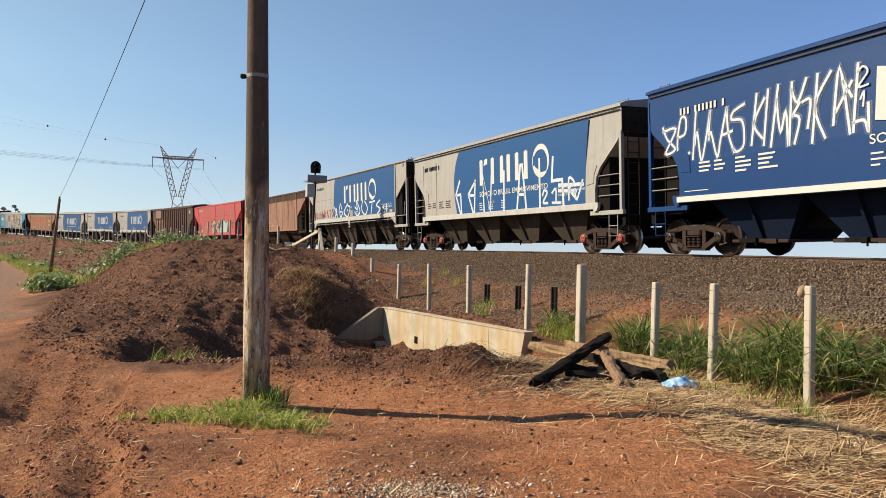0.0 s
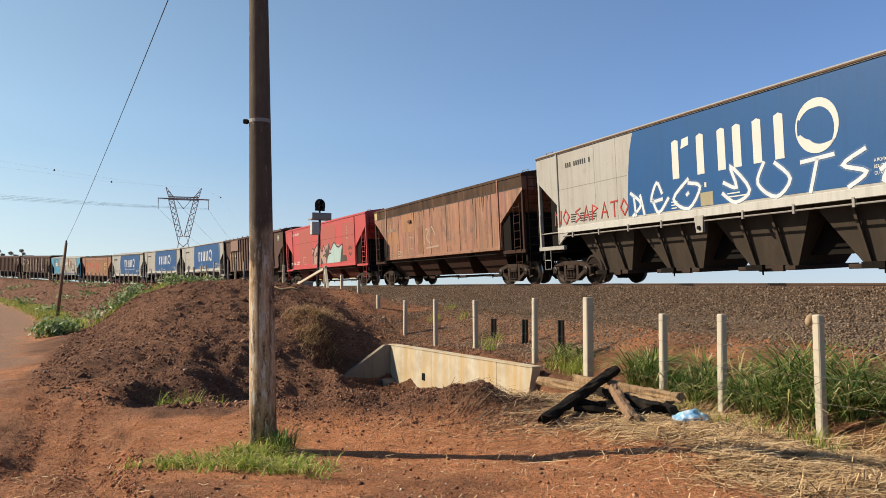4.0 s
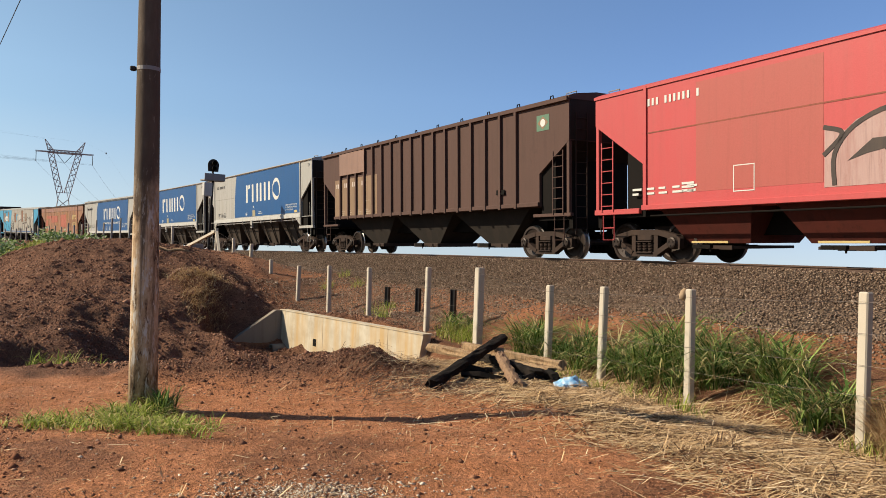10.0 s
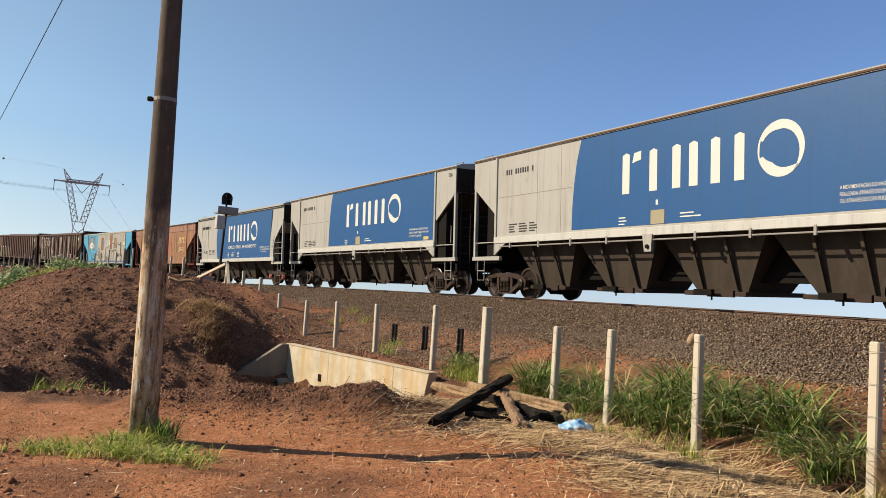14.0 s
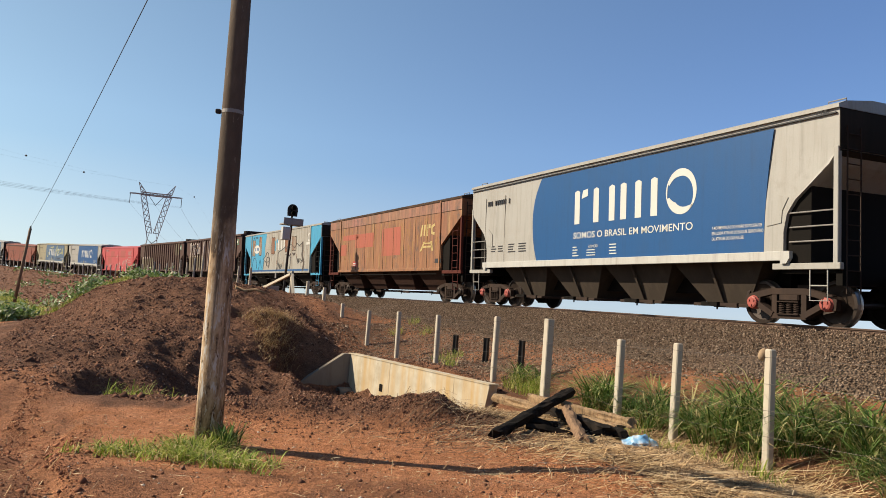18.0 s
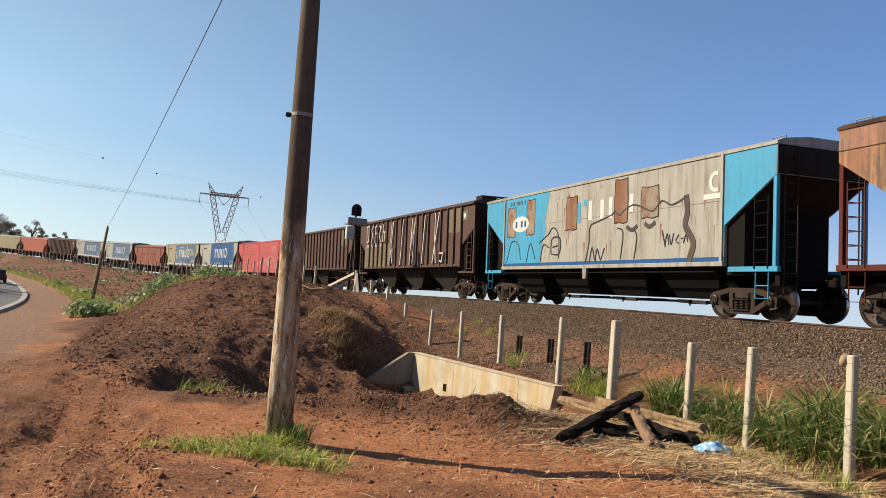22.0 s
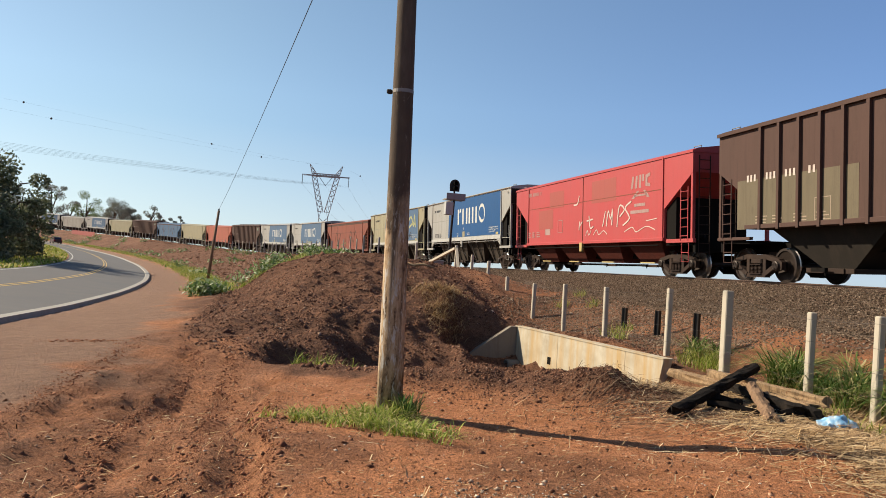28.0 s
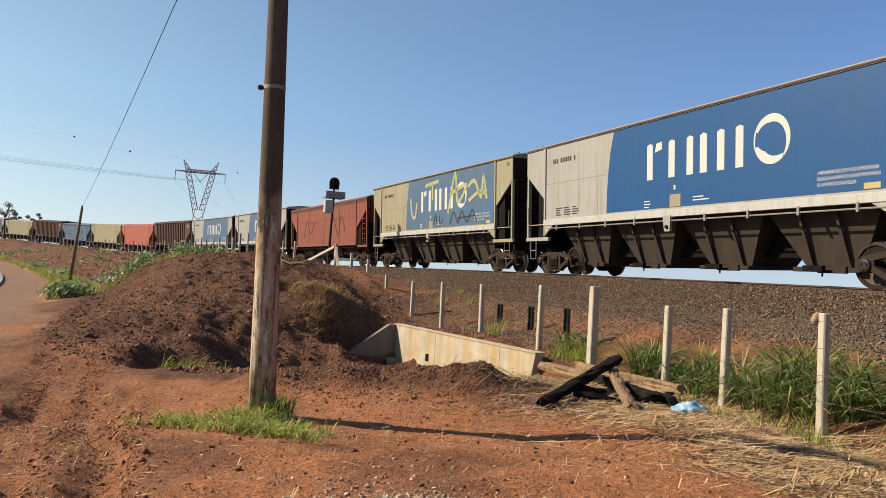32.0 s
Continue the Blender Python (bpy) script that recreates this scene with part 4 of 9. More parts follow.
def wagon(k, spec):
    kind, mat = spec["kind"], spec["mat"]
    w = empty("hopper_wagon", wagon_pose(k, 0))
    tagged(w, spec["label"], "railway wagon", "wagons of the train")
    tx, bx = {"htt": (7.75, 6.48), "hpt": (7.97, 6.66), "rib": (spec.get("tx", 8.36), spec.get("bx", 6.98)), "smooth": (spec.get("tx", 8.05), spec.get("tx", 8.05) - 1.68)}[kind]
    zb = spec.get("zb", {"htt": 1.40, "hpt": 1.74, "rib": 1.50, "smooth": 1.30}[kind])
    top = spec.get("top", {"htt": 4.40, "hpt": 4.44, "rib": 4.40, "smooth": 4.10}[kind])
    roof = top + 0.2
    kink = {"htt": (3.52, 2.46), "hpt": (3.55, 2.60), "rib": (3.24, 2.42), "smooth": (3.45, 2.35)}[kind]
    MARKS[w.name] = {"htt": 0.12, "hpt": 0.2}.get(kind, 0.0)
    part("body", body_mesh(top, tx, bx, zb, kink, kind == "htt"), mat, w)
    part("roof", roof_mesh(top, roof, tx), spec.get("roofmat", mat), w)
    # chute paint is darker than the body: underside shade held in the colour
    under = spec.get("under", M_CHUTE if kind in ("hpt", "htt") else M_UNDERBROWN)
    # chutes
    if kind == "hpt":
        xs, ch = [-4.55, -1.52, 1.52, 4.55], chute_mesh(1.5, 0.68, 0.42, 1.16)
    elif kind == "htt":
        xs, ch = [-4.3, -1.45, 1.45, 4.3], chute_mesh(1.42, 0.6, 0.40, 1.16)
    elif kind == "rib":
        xs, ch = [-4.2, 0.0, 4.2], chute_mesh(2.1, 0.5, 0.42, 1.12)
    else:
        xs, ch = [-4.7, -1.6, 1.6, 4.7], chute_mesh(1.26, 0.84, 0.5, 1.3)
    fin = fin_mesh(1.22, 0.42)
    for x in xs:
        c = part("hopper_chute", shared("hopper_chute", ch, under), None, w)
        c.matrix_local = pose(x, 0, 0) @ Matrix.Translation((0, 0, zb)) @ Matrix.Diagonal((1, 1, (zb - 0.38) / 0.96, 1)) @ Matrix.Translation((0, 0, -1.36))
        part("discharge_gate", Mesh().box((0, 0, 0.40), (1.7 if kind != "smooth" else 1.15, 2.0, 0.07 if kind != "rib" else 0.11), bev=0.01).box((0.2, -1.0, 0.40), (0.7, 0.08, 0.1)), M_BOGIE, c)
        part("gate_shaft", Mesh().tube([(-0.1, -1.25, 0.43), (-0.1, 0.6, 0.43)], 0.025, 6).box((-0.1, -1.2, 0.42), (0.5, 0.1, 0.09)).tube([(0.12, -1.2, 0.45), (0.12, -1.2, 0.3)], 0.02, 6), M_DARK, c)
        if kind in ("hpt", "htt"):
            for fx in (-0.5, 0.45) if kind == "hpt" else (-0.1,):
                f = part("stiffener", shared("stiffener", fin, under), None, c)
                f.location = (fx, 0, 0)
        if kind == "smooth" and spec.get("lip"):
            part("gate_lip", Mesh().box((0, -1.08, 0.53), (1.0, 0.05, 0.05)), spec["lip"], c)
    # sills and ends
    sm = spec.get("sill", mat)
    for y in (-1, 1):
        part("side_sill", Mesh().box((0, y * 1.475, zb + 0.06), (2 * bx, 0.09, 0.2 if kind in ("hpt", "htt") else 0.12), bev=0.01), sm, w)
        pipe = Mesh().tube([(-bx + 0.3, y * 1.5, zb - 0.14), (bx - 0.3, y * 1.5, zb - 0.14)], 0.02, 6)
        if kind in ("hpt", "smooth"):
            part("brake_pipe", pipe, M_STEELGREY if kind == "hpt" else M_DARK, w)
    pm = spec.get("post", mat)
    for e in (-1, 1):
        for y in (-1, 1):
            part("corner_post", Mesh().box((e * (tx - 0.06), y * 1.40, (kink[0] + 1.2) / 2 + 0.03), (0.11, 0.11, kink[0] - 1.2 + 0.1), bev=0.01), pm, w)
            part("platform_beam", Mesh().box((e * (tx - 0.75), y * 1.40, 1.24), (1.6, 0.12, 0.09 if kind == "rib" else 0.13), bev=0.01), pm, w)
        # added dark wedge in place of the deep shade inside the open end
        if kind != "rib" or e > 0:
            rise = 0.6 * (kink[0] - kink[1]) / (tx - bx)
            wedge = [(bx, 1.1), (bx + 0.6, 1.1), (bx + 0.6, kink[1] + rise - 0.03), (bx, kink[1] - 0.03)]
            part("end_shade_wedge", Mesh().prism([(e * a, b) for a, b in wedge][::e], "y", -1.37, 1.37), M_DARK, w)
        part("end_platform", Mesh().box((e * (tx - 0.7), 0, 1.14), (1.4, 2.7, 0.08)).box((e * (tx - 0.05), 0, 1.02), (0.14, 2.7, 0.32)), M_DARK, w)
        # rails across the open end, and ladder
        if kind == "htt":
            for z in (1.75, 2.05, 2.35):
                part("hand_rail", Mesh().tube([(e * (bx + 0.12), -1.42, z), (e * (tx - 0.08), -1.42, z)], 0.016, 6), M_STEELGREY, w)
        elif kind == "hpt":
            part("hand_rail", Mesh().tube([(e * bx, -1.42, 1.75), (e * (tx - 0.08), -1.42, 1.75)], 0.018, 6), pm, w)
            part("hand_rail", Mesh().tube([(e * (tx - 0.18), -1.5, 1.8), (e * (tx - 0.18), -1.5, 2.4)], 0.014, 6), pm, w)
        else:
            if kind != "rib" or e > 0 or spec.get("end_box"):
                la = part("ladder", shared("ladder", LADDER, spec.get("ladder", pm)), None, w)
                la.location = (e * (tx - 0.45), -1.47, 0)
        # near-black sheets laid over the body paint at the ends
        if kind in ("hpt", "htt", "rib") or spec.get("dark_ends"):
            part("end_sheet", Mesh().box((e * (tx + 0.006), 0, (kink[0] + top) / 2), (0.012, 2.84, top - kink[0] - 0.04)), M_NEARBLACK, w, "near-black end sheet")
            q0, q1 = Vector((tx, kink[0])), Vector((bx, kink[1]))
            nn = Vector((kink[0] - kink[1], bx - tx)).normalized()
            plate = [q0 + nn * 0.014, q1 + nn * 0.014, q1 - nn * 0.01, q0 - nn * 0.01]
            part("slope_sheet", Mesh().prism([(e * v.x, v.y) for v in plate][::e], "y", -1.40, 1.40), M_NEARBLACK, w, "near-black sloping sheet")
        st = part("stirrup_step", shared("stirrup_step", STIRRUP, pm), None, w)
        st.location = (e * (tx - 0.45), -1.42, 0)
        el = part("end_ladder", shared("end_ladder", LADDER_TALL, M_BOGIE), None, w)
        el.matrix_local = pose(e * (tx + 0.04), -1.05, 0.1, 0, 0, 90)
        cp = part("coupler", shared("coupler", COUPLER, M_DARK), None, w)
        cp.matrix_local = pose(e * (tx - 0.1), 0, 0.95, 0, 0, 0 if e > 0 else 180)
        ho = part("brake_hose", shared("brake_hose", HOSE, M_DARK), None, w)
        ho.matrix_local = pose(e * (tx - 0.05), 0.35, 0.9, 0, 0, 0 if e > 0 else 180)
        for y in (-1.1, 0.9):
            lp = part("grab_loop", shared("grab_loop", LOOP, M_STEELGREY), None, w)
            lp.matrix_local = pose(e * (tx - 0.3), y, top + 0.08, 0, 0, 0 if y < 0 else 90)
    # added dark backing keeps the gaps between the chutes black
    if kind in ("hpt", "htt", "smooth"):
        part("gap_shade_backing", Mesh().box((0, 0, (zb + 0.62) / 2), (2 * bx - 1.2, 1.0, zb - 0.66)), M_DARK, w)
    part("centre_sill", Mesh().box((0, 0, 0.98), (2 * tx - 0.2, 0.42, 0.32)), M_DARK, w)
    part("brake_cylinder", Mesh().lathe([(0.02, -0.3), (0.16, -0.3), (0.16, 0.25), (0.05, 0.32)], "x", (tx - 1.0, -0.6, 1.42), 12), M_DARK, w)
    part("hatch_cover", Mesh().box((0, 0, roof + 0.03), (2 * tx - 1.4, 0.62, 0.07), bev=0.01), spec.get("roofmat", mat), w)
    if kind == "rib":
        rb = Mesh().prism([(-0.05, zb - 0.03), (0.05, zb - 0.03), (0.05, top), (-0.05, top)], "y", -0.085, 0.0)
        n = int((spec.get("first_rib", 5.98) + 6.95) / 0.785) + 1
        for i in range(n):
            key = ("rib", round(top, 2), mat.name)
            if key not in SHARED:
                SHARED[key] = rb.data("rib", mat)
            r = part("rib", SHARED[key], None, w)
            r.location = (spec.get("first_rib", 5.98) - 0.785 * i, -1.46, 0)
        # added dark backing for the shade above the chute gaps
        part("gap_shade_backing", Mesh().box((0, 0, 1.18), (2 * bx - 1.5, 1.1, 0.66)), M_DARK, w)
        if spec.get("end_box"):
            part("end_box", Mesh().box((tx - 0.28, 0.1, top + 0.16), (0.62, 2.5, 0.3), bev=0.03), M_NEARBLACK, w, "near-black raised box over the end")
        for i in range(0 if spec.get("end_box") else 11):
            lp = part("roof_eye", shared("roof_eye", EYE, M_DARK), None, w)
            lp.location = (-tx + 0.8 + i * (2 * tx - 1.6) / 10, -1.38, top + 0.05)
        part("top_chord", Mesh().box((0, -1.50, top - 0.04), (2 * tx, 0.1, 0.1)), mat, w)
    if kind == "smooth":
        for x in (-bx, bx):
            part("side_stake", Mesh().box((x * 0.985, -1.475, (top + zb) / 2), (0.09, 0.05, top - zb)), mat, w)
        if spec.get("seam"):
            part("seam", Mesh().box((0, -1.463, zb + (top - zb) * 0.62), (2 * bx, 0.008, 0.03)), spec.get("seam", mat), w)
    if kind == "hpt":
        for e in (-1, 1):
            g = [(bx - 0.02, 1.34), (bx - 0.02, zb + 0.1), (bx - 0.9, zb + 0.1), (bx - 0.62, zb - 0.04)]
            part("end_gusset", Mesh().prism([(e * a, b) for a, b in g][::e], "y", -1.50, -1.44), pm, w)
            part("end_stake", Mesh().box((e * (bx - 0.03), -1.475, (top + 1.34) / 2), (0.1, 0.05, top - 1.36), bev=0.01), pm, w)
        part("lever_bracket", Mesh().prism([(-0.16, zb), (0.16, zb), (0.13, zb - 0.42), (-0.09, zb - 0.42)], "y", -1.54, -1.46), M_GREY, w)
        part("bracket_pin", Mesh().lathe([(0.05, -0.03), (0.05, 0.03)], "y", (0.02, -1.55, zb - 0.3), 10), M_DARK, w)
        part("roof_edge", Mesh().box((0, -1.482, top - 0.015), (2 * tx, 0.05, 0.05), bev=0.01), M_RUSTEDGE, w, "rusty top edge")
        for i in range(9):
            part("pipe_clip", Mesh().box((-bx + 0.9 + i * (2 * bx - 1.8) / 8, -1.5, zb - 0.1), (0.06, 0.06, 0.2)), M_STEELGREY, w)
    if kind == "htt":
        for e in (-1, 1):
            part("jack_pad", Mesh().prism([(e * (bx - 0.03), zb - 0.1), (e * (bx + 0.12), zb - 0.1), (e * (bx + 0.2), zb + 0.02), (e * (bx + 0.2), zb + 0.16), (e * (bx - 0.03), zb + 0.16)][::e], "y", -1.52, -1.42), sm, w)
            plate = [(bx - 0.42, kink[1] - 0.35), (bx - 0.05, kink[1] - 0.3), (bx - 0.03, kink[1] - 0.05), (bx + 0.12, kink[1] + 0.22), (bx - 0.12, kink[1] + 0.3), (bx - 0.4, kink[1] + 0.1)]
            part("reinforcing_plate", Mesh().prism([(e * a, b) for a, b in plate][::e], "y", -1.476, -1.455), mat, w)
        part("roof_band", Mesh().box((0, -1.452, top - 0.14), (2 * tx - 0.1, 0.05, 0.03)), M_INK, w, "dark seam under the roof band")
    spec["dress"](w, tx, bx, zb, top)
    add_bogies(w, k, tx, spec.get("red_caps", False))
    return w


EYE = Mesh().tube([(-0.07, 0, 0), (-0.05, 0, 0.1), (0.05, 0, 0.1), (0.07, 0, 0)], 0.018, 6)


def smooth_line(pts, n=4):
    """Rounds a sprayed line through its points."""
    if len(pts) < 3:
        return pts
    p = [pts[0]] + list(pts) + [pts[-1]]
    out = []
    for i in range(1, len(p) - 2):
        for k in range(n):
            u = k / n
            c = [0.5 * (2 * p[i][j] + (p[i + 1][j] - p[i - 1][j]) * u + (2 * p[i - 1][j] - 5 * p[i][j] + 4 * p[i + 1][j] - p[i + 2][j]) * u * u + (3 * p[i][j] - p[i - 1][j] - 3 * p[i + 1][j] + p[i + 2][j]) * u**3) for j in (0, 1)]
            out.append(tuple(c))
    return out + [pts[-1]]


def stroke_mesh(w, pts, width, out):
    """One painted line as a joined thin band on the side of a wagon."""
    pts = [(x + MARKS.get(w.name, 0.0), z) for x, z in pts]
    n = len(pts)
    m = Mesh()
    for i, (x, z) in enumerate(pts):
        a, b = pts[max(0, i - 1)], pts[min(n - 1, i + 1)]
        d0 = Vector((x - a[0], z - a[1]))
        d1 = Vector((b[0] - x, b[1] - z))
        d0 = d0.normalized() if d0.length > 1e-6 else d1.normalized()
        d1 = d1.normalized() if d1.length > 1e-6 else d0
        t = d0 + d1
        t = t.normalized() if t.length > 0.2 else d0
        k = min(1.6, 1 / max(0.4, t.dot(d0))) * width / 2
        cap = (-1 if i == 0 else 1 if i == n - 1 else 0) * width * 0.25
        ex, ez = x + t.x * cap, z + t.y * cap
        for sgn in (-1, 1):
            for y in (SIDE - out, SIDE + 0.01):
                m.v.append((ex - t.y * k * sgn, y, ez + t.x * k * sgn))
    for i in range(n - 1):
        q, r = 4 * i, 4 * i + 4
        m.f += [(q, q + 2, r + 2, r), (q + 1, r + 1, r + 3, q + 3), (q, r, r + 1, q + 1), (q + 2, q + 3, r + 3, r + 2)]
    e = 4 * (n - 1)
    m.f += [(0, 1, 3, 2), (e, e + 2, e + 3, e + 1)]
    m.m = [0] * len(m.f)
    return m


def strokes(w, name, lines, width, mat, label, out=0.014, mist=0.0):
    for i, l in enumerate(lines):
        if mist:
            part("overspray", stroke_mesh(w, smooth_line(l), mist, 0.0085 + 0.0001 * i), M_MIST, w, "thin white overspray")
        part(name, stroke_mesh(w, smooth_line(l), width, out), mat, w, label)


def dress_none(w, tx, bx, zb, top):
    pass


def dress_deep_blue(w, tx, bx, zb, top):
    lay(w, "white_stripe", [rect(-bx - 0.12, zb - 0.02, bx - 0.12, zb + 0.12)], M_MARK, "white sill stripe", 0.095)
    curls = [[(-6.65, 3.04), (-6.35, 3.11), (-6.31, 3.47), (-6.5, 3.51), (-6.64, 2.93), (-6.58, 2.55), (-6.37, 2.46), (-6.19, 2.62)], [(-7.21, 3.26), (-6.7, 3.27), (-7.11, 2.69), (-6.73, 2.76), (-7.04, 3.05), (-7.21, 3.38)]]
    row = [[(-5.94, 3.59), (-6.07, 2.43)], [(-6.0, 2.78), (-5.9, 3.08), (-5.78, 2.4), (-5.65, 2.67), (-5.44, 3.54)], [(-5.44, 3.54), (-5.5, 2.86), (-5.42, 3.02), (-5.22, 2.41), (-5.1, 2.81), (-4.89, 3.53)], [(-4.89, 3.53), (-4.84, 2.91), (-4.66, 2.45)], [(-5.04, 2.9), (-4.71, 2.96)], [(-4.33, 3.52), (-4.67, 3.4), (-4.73, 3.22), (-4.4, 3.14), (-4.36, 2.61), (-4.57, 2.46), (-4.7, 2.55)], [(-3.96, 3.68), (-4.13, 2.55)], [(-3.73, 3.55), (-4.05, 3.03), (-3.81, 2.67)], [(-3.63, 3.72), (-3.77, 2.51)], [(-3.35, 3.76), (-3.57, 2.45)], [(-3.4, 3.46), (-3.3, 2.73), (-3.15, 3.17), (-3.1, 2.42)]]
    row += [[(-2.98, 3.75), (-3.07, 2.43)], [(-3.0, 3.6), (-2.84, 3.3), (-2.61, 3.76)], [(-2.99, 3.02), (-2.78, 3.29)], [(-2.93, 2.44), (-2.79, 2.93), (-2.96, 3.05)], [(-2.72, 3.28), (-2.51, 3.29), (-2.59, 2.72)], [(-2.33, 3.79), (-2.48, 2.4)], [(-2.01, 3.78), (-2.4, 3.15), (-2.16, 2.46)], [(-1.97, 2.69), (-1.81, 3.81), (-1.59, 2.47)], [(-1.91, 2.94), (-1.54, 3.49)], [(-1.73, 3.53), (-1.54, 3.18)], [(-1.4, 3.8), (-1.52, 2.49)], [(-1.53, 2.67), (-1.28, 2.69), (-1.19, 2.47), (-1.19, 3.01)]]
    row += [[(x + 0.05, 3.5 + 0.06 * i), (x, 2.55)] for i, x in enumerate((0.3, 1.4, 2.6))] + [[(x, 2.5), (x + 0.3, 3.7), (x + 0.55, 2.5)] for x in (0.6, 1.7, 2.9)]
    strokes(w, "graffiti", curls + row, 0.06, M_SPRAYWHITE, "tall white sprayed scrawl", mist=0.15)
    strokes(w, "graffiti", [[(-1.42, 3.62), (-1.3, 3.72), (-1.2, 3.6), (-1.4, 3.35), (-1.18, 3.36)], [(-1.36, 3.1), (-1.28, 3.24), (-1.3, 2.96)]], 0.04, M_SPRAYWHITE, "small white sprayed figures")
    lay(w, "white_patch", [[(-1.05, 2.66), (-0.8, 2.62), (-0.72, 3.6), (-1.0, 3.66)]], M_MARK, "torn white patch", 0.016)
    number_bars(w, -6.54, 3.60, 0.17, 12, M_MARK, 1.63)
    small_print(w, -5.86, 2.30, 2, 3, 0.42, M_MARK, 0.1, 0.045)
    small_print(w, -4.64, 2.30, 2, 4, 0.56, M_MARK, 0.1, 0.045)
    lay(w, "thin_line", [rect(-6.4, 1.64, -5.55, 1.66)], M_MARK, "", 0.005)
    slogan(w, 2.22)
    small_print(w, -1.15, 2.02, 3, 3, 0.35, M_MARK, 0.11, 0.035)
    notice(w, 4.4, 5.85, 2.1, M_MARK)
    for e in (-1, 1):
        lay(w, "end_sheet_edge", [rect(e * (tx - 0.05) - 0.14, 3.6, e * (tx - 0.05) - 0.10, top - 0.25)], M_BLUE, "", 0.006)


def dress_grey_blue(side="hpt", shift=0.0, extra=None, blue=None, mark=None, dark_seam=False):
    """Blue field between pale ends, with a white emblem and small print."""
    def dress(w, tx, bx, zb, top):
        white = mark or M_MARK
        if side == "htt":
            n = 12
            left = [(-3.5 + 0.5 * abs(2 * i / n - 1.0) ** 2.2 * (1.0 if i > n / 2 else 0.6), 1.52 + (top - 0.2 - 1.52) * i / n) for i in range(n + 1)]
            right = [(5.86 + 0.24 * (i / n) ** 2, 1.52 + (top - 0.2 - 1.52) * i / n) for i in range(n + 1)]
            lay(w, "painted_panel", [left + right[::-1]], blue or M_BLUE, "blue painted field", 0.006)
            brand_mark(w, white, 0.0, -0.16)
            slogan(w)
            words(w, "notice_word", "ATEN\u00c7\u00c3O", -0.42, 0.02, 1.88, 0.085, white, "small white word")
            small_print(w, -1.2, 1.90, 1, 4, 0.34, white, 0.085, 0.03)
            small_print(w, -0.5, 1.80, 1, 3, 0.55, white, 0.075, 0.025)
            small_print(w, 0.55, 1.92, 1, 4, 0.38, white, 0.085, 0.03)
            notice(w, 4.37, 5.85, 2.12, white)
            number_bars(w, -6.6, 3.60, 0.17, 12, M_INK, 1.63)
            small_print(w, -6.25, 2.10, 2, 3, 0.40, M_INK, 0.085, 0.035)
            small_print(w, -5.05, 2.14, 2, 4, 0.55, M_INK, 0.085, 0.035)
            for x in (-5.35, -6.75):
                lay(w, "side_seam", [rect(x - 0.008, 1.55, x + 0.008, 3.9)], M_SEAM, "", 0.004)
            words(w, "end_code", "DA", 7.15, 7.42, top - 0.16, 0.12, M_INK, "small black letters", 0.02)
        else:
            bow = [(-3.10, zb + 0.22), (-3.08, 2.6), (-3.02, 3.2), (-2.92, 3.8), (-2.74, top - 0.04)]
            lay(w, "painted_panel", [[(x + shift, z) for x, z in bow] + [(6.36, top - 0.04), (6.3, zb + 0.22)]], blue or M_BLUE, "blue painted field", 0.006)
            brand_mark(w, white)
            lay(w, "placard", [rect(-0.16, 1.97, 0.28, 2.3)], M_CREAM, "pale square placard", 0.012)
            lay(w, "placard_mark", [rect(0.0, 2.42, 0.07, 2.54)], white, "", 0.011)
            small_print(w, -1.25, 2.16, 1, 3, 0.36, white, 0.08, 0.03)
            small_print(w, 0.75, 2.16, 1, 2, 0.62, white, 0.08, 0.03)
            notice(w, 4.57, 6.02, 2.36, white)
            lay(w, "small_plate", [rect(5.66, 1.98, 6.02, 2.1)], M_YELLOW, "small yellowish plate", 0.012)
            number_bars(w, -6.3, 3.80, 0.15, 12, M_INK, 1.45)
            small_print(w, -6.1, 2.25, 3, 4, 0.42, M_INK, 0.075, 0.03)
            for x in (-4.7, -3.6):
                lay(w, "panel_seam", [rect(x, zb + 0.2, x + 0.014, top - 0.06)], M_SEAM, "", 0.003)
            lay(w, "panel_seam", [rect(-bx - 0.2, 3.12, -3.1, 3.14)], M_SEAM, "", 0.003)
            words(w, "end_code", "DA", 7.32, 7.55, 4.12, 0.14, M_INK, "small black letters", 0.006)
        if extra:
            extra(w, tx, bx, zb, top)
    return dress


